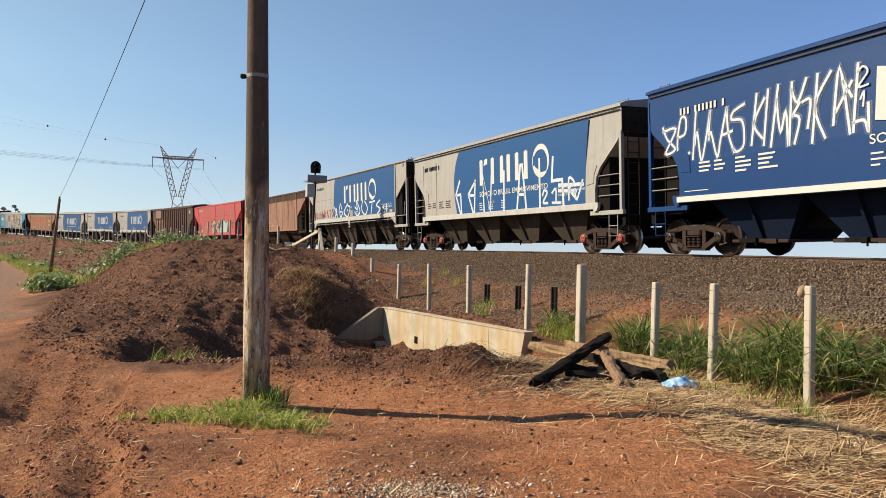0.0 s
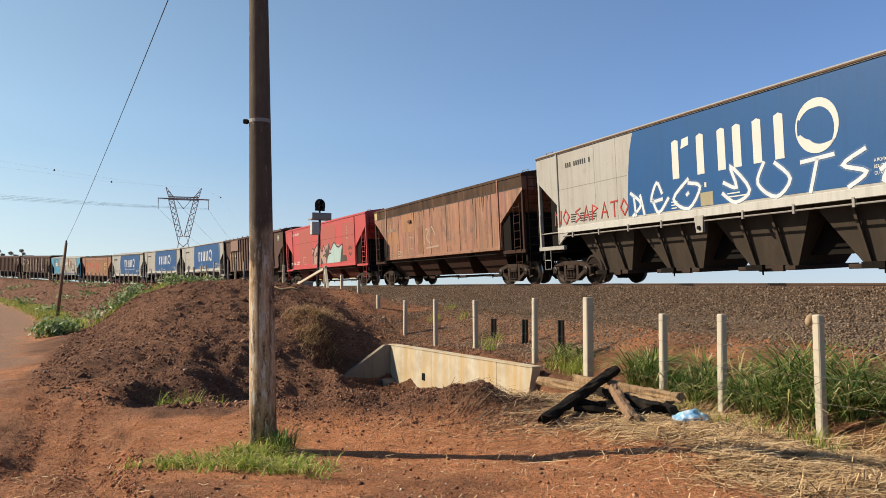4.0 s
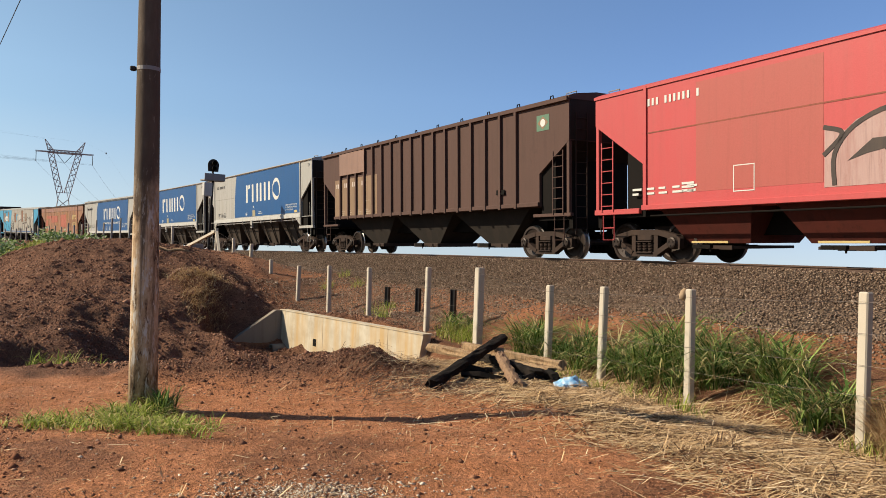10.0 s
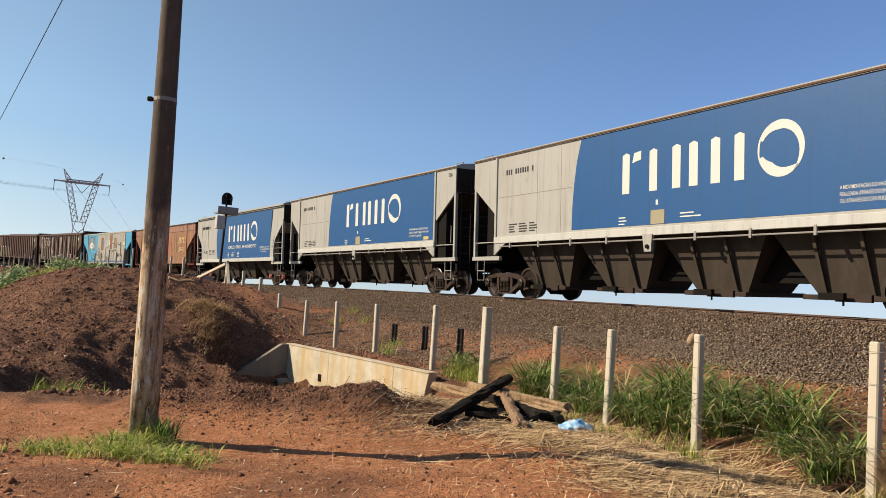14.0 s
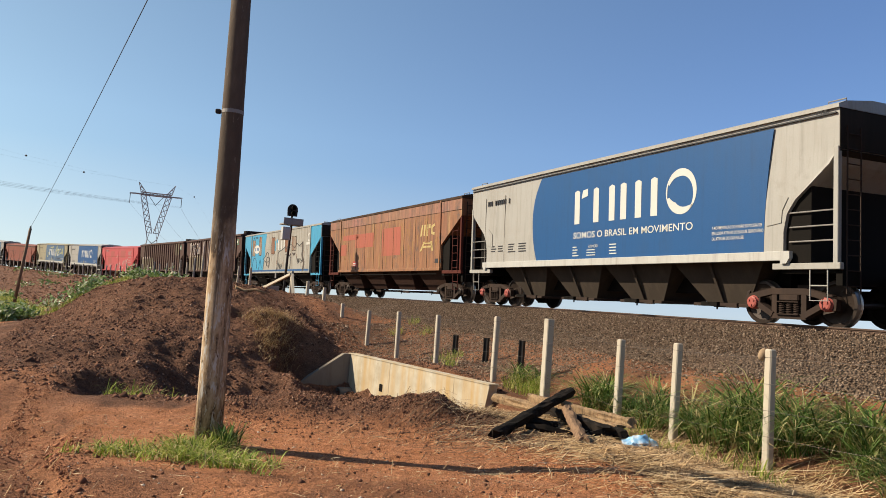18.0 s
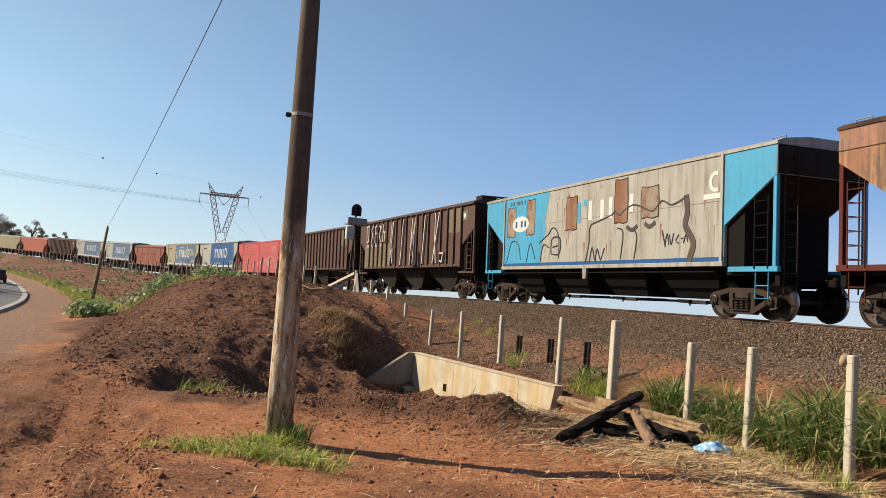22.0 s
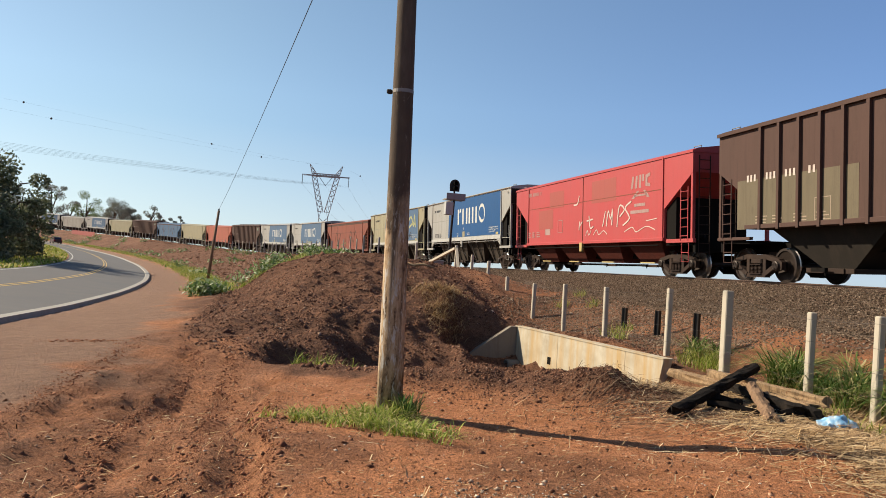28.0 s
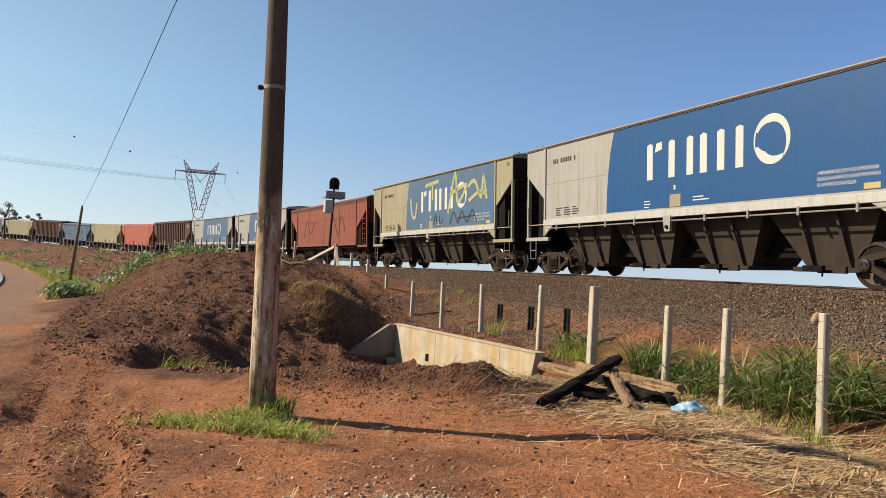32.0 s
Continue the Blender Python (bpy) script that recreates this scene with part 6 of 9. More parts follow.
    strokes(w, "graffiti", [[(4.03, 1.92), (4.12, 2.25), (4.2, 1.95)], [(4.22, 2.22), (4.3, 1.95), (4.4, 2.25)], [(4.62, 2.2), (4.5, 2.05), (4.62, 1.97)], [(4.72, 2.1), (4.8, 2.1)], [(4.82, 1.97), (4.92, 2.2), (4.98, 2.0)]], 0.03, M_INK, "small black sprayed letters")
    number_bars(w, -5.75, 3.86, 0.14, 11, M_INK, 1.3)
    part("lever_bracket", Mesh().prism([(-0.12, zb), (0.12, zb), (0.09, zb - 0.34), (-0.09, zb - 0.34)], "y", -1.56, -1.46), M_STEELGREY, w)


def dress_red_chalk(w, tx, bx, zb, top):
    o = 0.28
    lay_each(w, "emblem", [[(4.05, 3.22), (4.2, 3.22), (4.3, 3.68), (4.15, 3.68)], [(4.36, 3.22), (4.5, 3.22), (4.56, 3.68), (4.42, 3.68)], rect(4.64, 3.22, 4.78, 3.7), rect(4.84, 3.45, 5.0, 3.7), [(5.1, 3.26), (5.42, 3.22), (5.42, 3.34), (5.24, 3.36), (5.24, 3.56), (5.42, 3.6), (5.42, 3.72), (5.1, 3.66)], [(4.1, 2.85), (4.5, 3.12), (4.68, 3.12), (4.3, 2.85)], [(4.95, 3.12), (5.12, 3.12), (5.4, 2.85), (5.2, 2.85)], rect(4.3, 2.92, 5.2, 2.99), rect(4.32, 2.55, 5.1, 2.66), rect(4.05, 2.3, 5.35, 2.42)], M_PINKGREY, "faded pale emblem shapes", 0.006)
    lines = [[(-0.35, 1.85), (-0.3, 2.2)], [(-0.32, 2.0), (-0.05, 2.18)], [(0.6, 2.4), (0.72, 1.9), (1.0, 1.95)], [(0.4, 2.2), (0.95, 2.25)], [(1.84, 1.93), (2.05, 2.5)], [(2.15, 1.93), (2.3, 2.5), (2.5, 2.2), (2.65, 2.55), (2.6, 1.95)], [(3.03, 1.87), (3.2, 2.65), (3.6, 2.5), (3.25, 2.25)], [(4.1, 2.77), (3.66, 2.55), (4.0, 2.15), (3.5, 1.9)], [(-0.9, 2.95), (-0.55, 2.98), (-0.38, 3.3)]]
    strokes(w, "graffiti", [[(x + 0.0, z) for x, z in l] for l in lines], 0.06, M_CHALKWHITE, "white chalked scrawl")
    strokes(w, "graffiti", [[(0.3, 1.6), (0.45, 1.8), (0.6, 1.6), (0.8, 1.8)], [(1.0, 1.6), (1.3, 1.8), (1.5, 1.6), (1.9, 1.75), (2.2, 1.6)], [(3.6, 1.65), (4.2, 1.8), (4.5, 1.62), (5.2, 1.8), (5.8, 1.66)], [(5.2, 2.0), (5.9, 2.05)]], 0.03, M_CHALKWHITE, "thin white chalked words", 0.012)
    for p in (rect(0.8, 2.9, 2.9, 3.8), rect(-4.9, 2.0, -3.2, 2.9), rect(-3.6, 2.95, -2.0, 3.7)):
        lay(w, "repainted_panel", [p], M_FADEDRED, "paler repainted patch", 0.004)
    number_bars(w, -6.2, 3.68, 0.17, 12, M_PINKGREY, 1.6)
    small_print(w, -6.3, 1.85, 3, 3, 0.45, M_PINKGREY, 0.1, 0.05)
    lay(w, "small_plate", [rect(-4.1, 1.72, -3.5, 2.0)], M_PINKGREY, "", 0.007)
    part("outline_box", stroke_mesh(w, [(-2.6, 1.8), (-2.1, 1.8), (-2.1, 2.35), (-2.6, 2.35), (-2.6, 1.79)], 0.02, 0.007), M_PINKGREY, w)
    lay(w, "panel_seam", [rect(-0.02, zb + 0.1, 0.0, top)], M_BRICKRED, "", 0.02)
    part("lever_bracket", Mesh().prism([(-0.13, zb + 0.05), (0.13, zb + 0.05), (0.1, zb - 0.32), (-0.1, zb - 0.32)], "y", -1.56, -1.46), M_YELLOW, w, "yellow gate bracket")


def dress_brick(w, tx, bx, zb, top):
    for x in (-3.4, 0.0, 3.2):
        lay(w, "panel_seam", [rect(x, zb + 0.1, x + 0.05, top)], M_RUST, "", 0.02)
    strokes(w, "graffiti", [[(-4.5, 2.0), (-3.8, 3.1), (-3.0, 2.2), (-2.0, 3.0)], [(1.2, 2.0), (2.0, 3.2), (2.9, 2.0), (3.6, 3.2), (4.3, 2.2)]], 0.08, M_BROWN, "dark faint scrawl")
    lay(w, "top_band", [rect(-tx, top - 0.25, tx, top)], M_BROWN, "", 0.006)


TALL = [[(-6.7, 3.1), (-6.75, 4.1), (-6.35, 4.15), (-6.4, 3.2), (-6.7, 3.1)], [(-5.55, 4.1), (-5.85, 3.9), (-5.6, 3.5), (-5.9, 3.05)], [(-4.85, 4.1), (-5.15, 4.0), (-5.15, 3.05)], [(-5.15, 3.6), (-4.9, 3.65)], [(-4.4, 4.05), (-4.1, 3.9), (-4.4, 3.5), (-4.1, 3.1)], [(-3.7, 4.1), (-3.75, 3.1)], [(-3.7, 3.7), (-3.4, 3.6), (-3.45, 3.1)], [(-2.2, 4.12), (-2.5, 1.7), (-2.2, 2.5)], [(-1.95, 4.15), (-2.28, 2.4), (-2.0, 2.6), (-2.05, 1.8)], [(-0.38, 4.17), (-0.7, 1.68)], [(1.02, 4.13), (0.73, 1.69)], [(1.0, 3.4), (1.0, 2.75), (1.44, 4.14), (1.15, 1.74)], [(2.77, 4.15), (2.46, 1.70)], [(4.1, 4.19), (4.1, 2.9), (4.29, 1.71)], [(4.58, 4.17), (4.2, 2.9), (3.88, 1.72)], [(4.74, 2.17), (5.15, 2.17), (5.0, 1.74), (4.8, 1.8)]]
SPECS = [
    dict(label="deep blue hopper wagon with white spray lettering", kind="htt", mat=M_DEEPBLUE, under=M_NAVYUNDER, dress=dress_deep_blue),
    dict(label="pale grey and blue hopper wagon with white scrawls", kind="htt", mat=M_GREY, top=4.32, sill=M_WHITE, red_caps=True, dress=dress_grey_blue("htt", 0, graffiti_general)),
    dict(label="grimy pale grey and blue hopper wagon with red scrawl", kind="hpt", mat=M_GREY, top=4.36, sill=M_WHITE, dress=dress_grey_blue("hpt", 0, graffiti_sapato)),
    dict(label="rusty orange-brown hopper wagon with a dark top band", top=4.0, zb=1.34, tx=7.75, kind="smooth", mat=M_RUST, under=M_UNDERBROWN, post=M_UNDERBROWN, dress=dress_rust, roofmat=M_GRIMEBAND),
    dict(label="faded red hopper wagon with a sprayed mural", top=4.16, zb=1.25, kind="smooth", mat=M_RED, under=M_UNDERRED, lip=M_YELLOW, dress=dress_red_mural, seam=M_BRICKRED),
    dict(label="dark brown ribbed hopper wagon with tan patches", kind="rib", tx=8.42, bx=7.16, first_rib=6.12, mat=M_BROWN, under=M_NEARBLACK, dress=dress_ribbed([(-7.12, 1.52, -3.0, 3.2)], cover=True)),
    dict(label="pale grey and blue hopper wagon with a white sill", kind="hpt", mat=M_GREY, sill=M_WHITE, dress=dress_grey_blue()),
    dict(label="pale grey and blue hopper wagon with a white sill", kind="hpt", mat=M_GREY, sill=M_WHITE, dress=dress_grey_blue()),
    dict(label="clean pale grey and blue hopper wagon with a slogan", kind="htt", mat=M_GREY, sill=M_WHITE, red_caps=True, dress=dress_grey_blue("htt")),
    dict(label="orange rust-stained hopper wagon with red patches", top=4.18, zb=1.30, tx=7.7, kind="smooth", mat=M_ORANGE, under=M_UNDERBROWN, post=M_UNDERRED, roofmat=M_GRIMEBAND, dress=dress_orange),
    dict(label="light blue and dirty white hopper wagon with black scrawls", top=4.20, zb=1.32, kind="smooth", mat=M_DIRTYWHITE, under=M_DARK, post=M_SKYBLUE, ladder=M_DARK, dark_ends=True, dress=dress_light_blue),
    dict(label="brown ribbed hopper wagon with tall white scrawls", kind="rib", first_rib=7.05, end_box=True, mat=M_DARKBROWN, under=M_NEARBLACK, dress=dress_ribbed([(-7.3, 1.5, -2.6, 2.95)], TALL, True, ((5.55, 3.1, 6.95, 4.3),))),
    dict(label="brown ribbed hopper wagon with olive patches", kind="rib", first_rib=7.05, end_box=True, mat=M_DARKBROWN, under=M_NEARBLACK, dress=dress_ribbed([(-7.4, 1.5, -2.7, 2.9)], None, True, ((5.4, 3.1, 6.85, 4.35),))),
    dict(label="faded red hopper wagon with chalked scrawls", top=4.14, zb=1.25, kind="smooth", mat=M_RED, under=M_UNDERRED, lip=M_YELLOW, dress=dress_red_chalk, seam=M_BRICKRED),
    dict(label="pale grey and bright blue hopper wagon with white sill", kind="hpt", mat=M_GREY, sill=M_WHITE, dress=dress_grey_blue()),
    dict(label="cream and blue hopper wagon with yellow graffiti", kind="hpt", mat=M_CREAM, sill=M_WHITE, dress=dress_grey_blue("hpt", 0, graffiti_yellow, M_HAZEDBLUE)),
    dict(label="brick red rusty hopper wagon with dark stains", kind="smooth", mat=M_BRICKRED, under=M_UNDERBROWN, dress=dress_brick, seam=M_BROWN),
    dict(label="pale grey and blue hopper wagon with a haze-greyed field", kind="hpt", mat=M_GREY, sill=M_WHITE, dress=dress_grey_blue("hpt", 0, None, M_HAZEDBLUE)),
    dict(label="pale grey and blue hopper wagon with a haze-greyed field", kind="hpt", mat=M_GREY, sill=M_WHITE, dress=dress_grey_blue("hpt", 0, None, M_HAZEDBLUE)),
    dict(label="dark brown ribbed hopper wagon without markings", kind="rib", mat=M_BROWN, dress=dress_ribbed([])),
    dict(label="plain orange-red hopper wagon with faded paint", kind="smooth", mat=M_ORANGERED, dress=dress_none),
    dict(label="plain cream hopper wagon with faded paint", kind="smooth", mat=M_CREAM, dress=dress_none),
    dict(label="haze-greyed blue hopper wagon with pale scrawls", kind="smooth", mat=M_HAZEDBLUE, dress=dress_brick),
    dict(label="dark brown ribbed hopper wagon without markings", kind="rib", mat=M_BROWN, dress=dress_ribbed([])),
    dict(label="plain cream hopper wagon with faded paint", kind="smooth", mat=M_CREAM, dress=dress_none),
    dict(label="pale grey and blue hopper wagon with a haze-greyed field", kind="hpt", mat=M_GREY, sill=M_WHITE, dress=dress_grey_blue("hpt", 0, None, M_HAZEDBLUE)),
    dict(label="whitish hopper wagon with dirty streaked sides", kind="smooth", mat=M_DIRTYWHITE, dress=dress_none),
    dict(label="haze-greyed blue and grey hopper wagon far down the line", kind="hpt", mat=M_GREY, sill=M_WHITE, dress=dress_grey_blue("hpt", -1.9, None, M_HAZEDBLUE)),
    dict(label="pale grey and blue hopper wagon with a haze-greyed field", kind="hpt", mat=M_GREY, sill=M_WHITE, dress=dress_grey_blue("hpt", 0, None, M_HAZEDBLUE)),
    dict(label="haze-greyed blue and grey hopper wagon far down the line", kind="hpt", mat=M_GREY, sill=M_WHITE, dress=dress_grey_blue("hpt", -1.9, None, M_HAZEDBLUE)),
]
LEN.append(17.0)
BACK.append(BACK[-1] + 17.0)
WAGONS = [wagon(k, spec) for k, spec in enumerate(SPECS)]

# ---- small growth and rubble, made in numbers ----
def island_material(name, stops, rough=0.7, spec=0.3, translucent=0.0):
    mt, nt, b = nodes_of(name, rough, spec=spec)
    geo = nt.nodes.new("ShaderNodeNewGeometry")
    col = ramp_of(nt, geo.outputs["Random Per Island"], stops)
    col = mix_of(nt, 0.3, col, ramp_of(nt, noise_of(nt, 6, 3), [(0.3, 0.5), (0.7, 1.1)]), "MULTIPLY")
    nt.links.new(col, b.inputs["Base Color"])
    if translucent:
        tr = nt.nodes.new("ShaderNodeBsdfTranslucent")
        nt.links.new(col, tr.inputs[0])
        mx = nt.nodes.new("ShaderNodeMixShader")
        mx.inputs[0].default_value = translucent
        nt.links.new(b.outputs[0], mx.inputs[1])
        nt.links.new(tr.outputs[0], mx.inputs[2])
        nt.links.new(mx.outputs[0], nt.nodes["Material Output"].inputs[0])
    return mt


M_GRASS = island_material("green_grass", [(0.0, (0.09, 0.14, 0.014)), (0.4, (0.24, 0.30, 0.035)), (0.75, (0.40, 0.42, 0.085)), (0.88, (0.50, 0.42, 0.17)), (1.0, (0.55, 0.43, 0.22))], translucent=0.3)
M_TALLGRASS = island_material("tall_grass", [(0.0, (0.024, 0.06, 0.01)), (0.4, (0.09, 0.16, 0.027)), (0.68, (0.2, 0.28, 0.06)), (0.84, (0.38, 0.35, 0.13)), (1.0, (0.5, 0.41, 0.21))], translucent=0.2)
M_STRAW = island_material("dry_straw", [(0.0, (0.04, 0.019, 0.009)), (0.25, (0.15, 0.08, 0.036)), (0.45, (0.39, 0.245, 0.115)), (0.8, (0.56, 0.385, 0.2)), (1.0, (0.7, 0.55, 0.35))], rough=0.8)
M_LITTER = island_material("dry_litter", [(0.0, (0.05, 0.026, 0.015)), (0.6, (0.11, 0.06, 0.034)), (0.85, (0.22, 0.14, 0.08)), (1.0, (0.42, 0.31, 0.19))], rough=0.85)
M_DRYCLUMP = island_material("dry_orange_grass", [(0.0, (0.265, 0.148, 0.062)), (0.6, (0.406, 0.257, 0.117)), (1.0, (0.468, 0.351, 0.195))], rough=0.8, translucent=0.2)
M_STONE = island_material("ballast_chips", [(0.0, (0.05, 0.033, 0.022)), (0.3, (0.13, 0.085, 0.056)), (0.8, (0.215, 0.147, 0.1)), (1.0, (0.32, 0.24, 0.178))], rough=0.9, spec=0.15)
M_CLOD = island_material("earth_clods", [(0.0, (0.15, 0.062, 0.034)), (0.6, (0.28, 0.118, 0.06)), (1.0, (0.42, 0.195, 0.105))], rough=0.95, spec=0.1)
M_DARKCLOD = island_material("dark_earth_clods", [(0.0, (0.066, 0.033, 0.021)), (0.6, (0.164, 0.078, 0.047)), (0.93, (0.257, 0.133, 0.082)), (1.0, (0.351, 0.242, 0.172))], rough=0.95, spec=0.1)
M_LUMP = island_material("dry_earth_lumps", [(0.0, (0.10, 0.045, 0.026)), (0.5, (0.22, 0.10, 0.055)), (0.8, (0.33, 0.165, 0.095)), (1.0, (0.48, 0.31, 0.2))], rough=0.95, spec=0.1)
M_CRUMB = island_material("pale_earth_crumbs", [(0.0, (0.312, 0.14, 0.07)), (0.6, (0.452, 0.234, 0.133)), (1.0, (0.53, 0.359, 0.234))], rough=0.95, spec=0.1)
M_PEBBLE = island_material("pale_pebbles", [(0.0, (0.18, 0.11, 0.07)), (0.5, (0.36, 0.26, 0.18)), (1.0, (0.6, 0.51, 0.4))], rough=0.9, spec=0.15)
M_GRIT = island_material("whitish_grit", [(0.0, (0.2, 0.12, 0.07)), (0.5, (0.42, 0.33, 0.23)), (1.0, (0.6, 0.53, 0.42))], rough=0.95, spec=0.1)
M_LEAF = island_material("broad_leaves", [(0.0, (0.07, 0.13, 0.03)), (0.45, (0.16, 0.24, 0.07)), (0.8, (0.32, 0.38, 0.18)), (1.0, (0.48, 0.48, 0.36))], rough=0.5, translucent=0.3)
M_TREELEAF = island_material("tree_leaves", [(0.0, (0.062, 0.078, 0.04)), (0.6, (0.12, 0.138, 0.07)), (1.0, (0.215, 0.225, 0.135))], translucent=0.3)
M_PALELEAF = island_material("pale_tree_leaves", [(0.0, (0.078, 0.125, 0.039)), (1.0, (0.187, 0.234, 0.094))], translucent=0.3)
M_BARK = paint("bark", (0.078, 0.058, 0.043), amount=0.4, rough=0.9, scale=3)


def cloud_mesh(name, verts, faces_of, count, per, mat):
    """One mesh of count alike pieces of per corners; faces_of: corner lists within a piece."""
    me = bpy.data.meshes.new(name)
    me.vertices.add(len(verts))
    me.vertices.foreach_set("co", np.ascontiguousarray(verts, np.float32).ravel())
    base = (np.arange(count) * per)[:, None]
    sizes = [len(f) for f in faces_of]
    block = np.concatenate([base + np.array(f)[None] for f in faces_of], 1)
    me.loops.add(block.size)
    me.loops.foreach_set("vertex_index", block.ravel())
    offs = np.cumsum([0] + sizes[:-1])
    st = (np.arange(count) * sum(sizes))[:, None] + offs[None]
    me.polygons.add(st.size)
    me.polygons.foreach_set("loop_start", st.ravel())
    me.update()
    me.materials.append(mat)
    return me


def blades(name, roots, length, width, lean, mat, label, category="grass", rng=None):
    n = len(roots)
    rng = rng or np.random.RandomState(3)
    az = rng.uniform(0, 2 * np.pi, n)
    out = np.stack([np.cos(az), np.sin(az), np.zeros(n)], 1)
    across = np.stack([-np.sin(az), np.cos(az), np.zeros(n)], 1)
    L, W, K = (np.broadcast_to(np.asarray(v, float), (n,))[:, None] for v in (length, width, lean))
    rows = []
    for u, wd in ((0.0, 0.8), (0.4, 1.0), (0.75, 0.7)):
        c = roots + out * L * K * u**1.8 + np.array([0, 0, 1.0]) * L * (u - 0.35 * K * u**2.2)
        rows += [c - across * W * wd / 2, c + across * W * wd / 2]
    tip = roots + out * L * K + np.array([0, 0, 1.0]) * L * (1 - 0.45 * K)
    verts = np.stack(rows + [tip], 1).reshape(-1, 3)
    me = cloud_mesh(name, verts, [(0, 1, 3, 2), (2, 3, 5, 4), (4, 5, 6)], n, 7, mat)
    return tagged(new(name, me), label, category, kind="stuff")


def chips(name, places, size, mat, label, category, seed=0, flat=0.7):
    """Scattered angular lumps."""
    rng = np.random.RandomState(seed)
    n = len(places)
    dirs = np.array([(1, 0, 0), (0, 1, 0), (-1, 0, 0), (0, -1, 0), (0, 0, 1), (0, 0, -1)], float)
    rot = rng.uniform(0, 2 * np.pi, n)
    tilt = rng.uniform(-0.7, 0.7, n)
    sc = np.broadcast_to(np.asarray(size, float), (n,))[:, None, None] * rng.uniform(0.6, 1.3, (n, 6, 1))
    p = dirs[None] * sc * np.array([1.0, 0.75, flat])
    p = p + rng.normal(0, 0.12, (n, 6, 3)) * np.broadcast_to(np.asarray(size, float), (n,))[:, None, None]
    ct, st = np.cos(tilt)[:, None], np.sin(tilt)[:, None]
    y, z = p[..., 1] * ct - p[..., 2] * st, p[..., 1] * st + p[..., 2] * ct
    c, s = np.cos(rot)[:, None], np.sin(rot)[:, None]
    p = np.stack([p[..., 0] * c - y * s, p[..., 0] * s + y * c, z], -1)
    verts = (p + places[:, None]).reshape(-1, 3)
    me = cloud_mesh(name, verts, [(0, 1, 4), (1, 2, 4), (2, 3, 4), (3, 0, 4), (1, 0, 5), (2, 1, 5), (3, 2, 5), (0, 3, 5)], n, 6, mat)
    return tagged(new(name, me), label, category, kind="stuff")


def cards(name, places, size, mat, label="", category="", seed=0, up=0.3, parent=None):
    """Small folded leaves."""
    rng = np.random.RandomState(seed)
    n = len(places)
    a = rng.normal(0, 1, (n, 3)) + np.array([0, 0, up])
    a /= np.linalg.norm(a, axis=1, keepdims=True)
    b = np.cross(a, rng.normal(0, 1, (n, 3)))
    b /= np.linalg.norm(b, axis=1, keepdims=True)
    c = np.cross(a, b)
    s = np.broadcast_to(np.asarray(size, float), (n,))[:, None] * rng.uniform(0.6, 1.3, (n, 1))
    v = np.stack([places - b * s, places + c * s * 0.45 + a * s * 0.15, places + b * s, places - c * s * 0.45 + a * s * 0.15], 1).reshape(-1, 3)
    me = cloud_mesh(name, v, [(0, 1, 2), (0, 2, 3)], n, 4, mat)
    ob = new(name, me)
    if parent:
        ob.parent = parent
        return ob
    return tagged(ob, label, category, kind="stuff")


def on_line(s, d):
    a = PH0 + s / R
    x, y = CX + (R - d) * np.cos(a), CY + (R - d) * np.sin(a)
    return x, y


def on_ground(x, y, lift=0.0):
    return np.stack([x, y, ground_z(x, y) + lift], 1)


def tufts(centres, per, spread, rng):
    """Root places gathered round centres."""
    c = np.repeat(np.array(centres, float), per, axis=0)
    r = spread * np.sqrt(rng.uniform(0, 1, len(c)))
    a = rng.uniform(0, 2 * np.pi, len(c))
    return on_ground(c[:, 0] + r * np.cos(a), c[:, 1] + r * np.sin(a), -0.01)


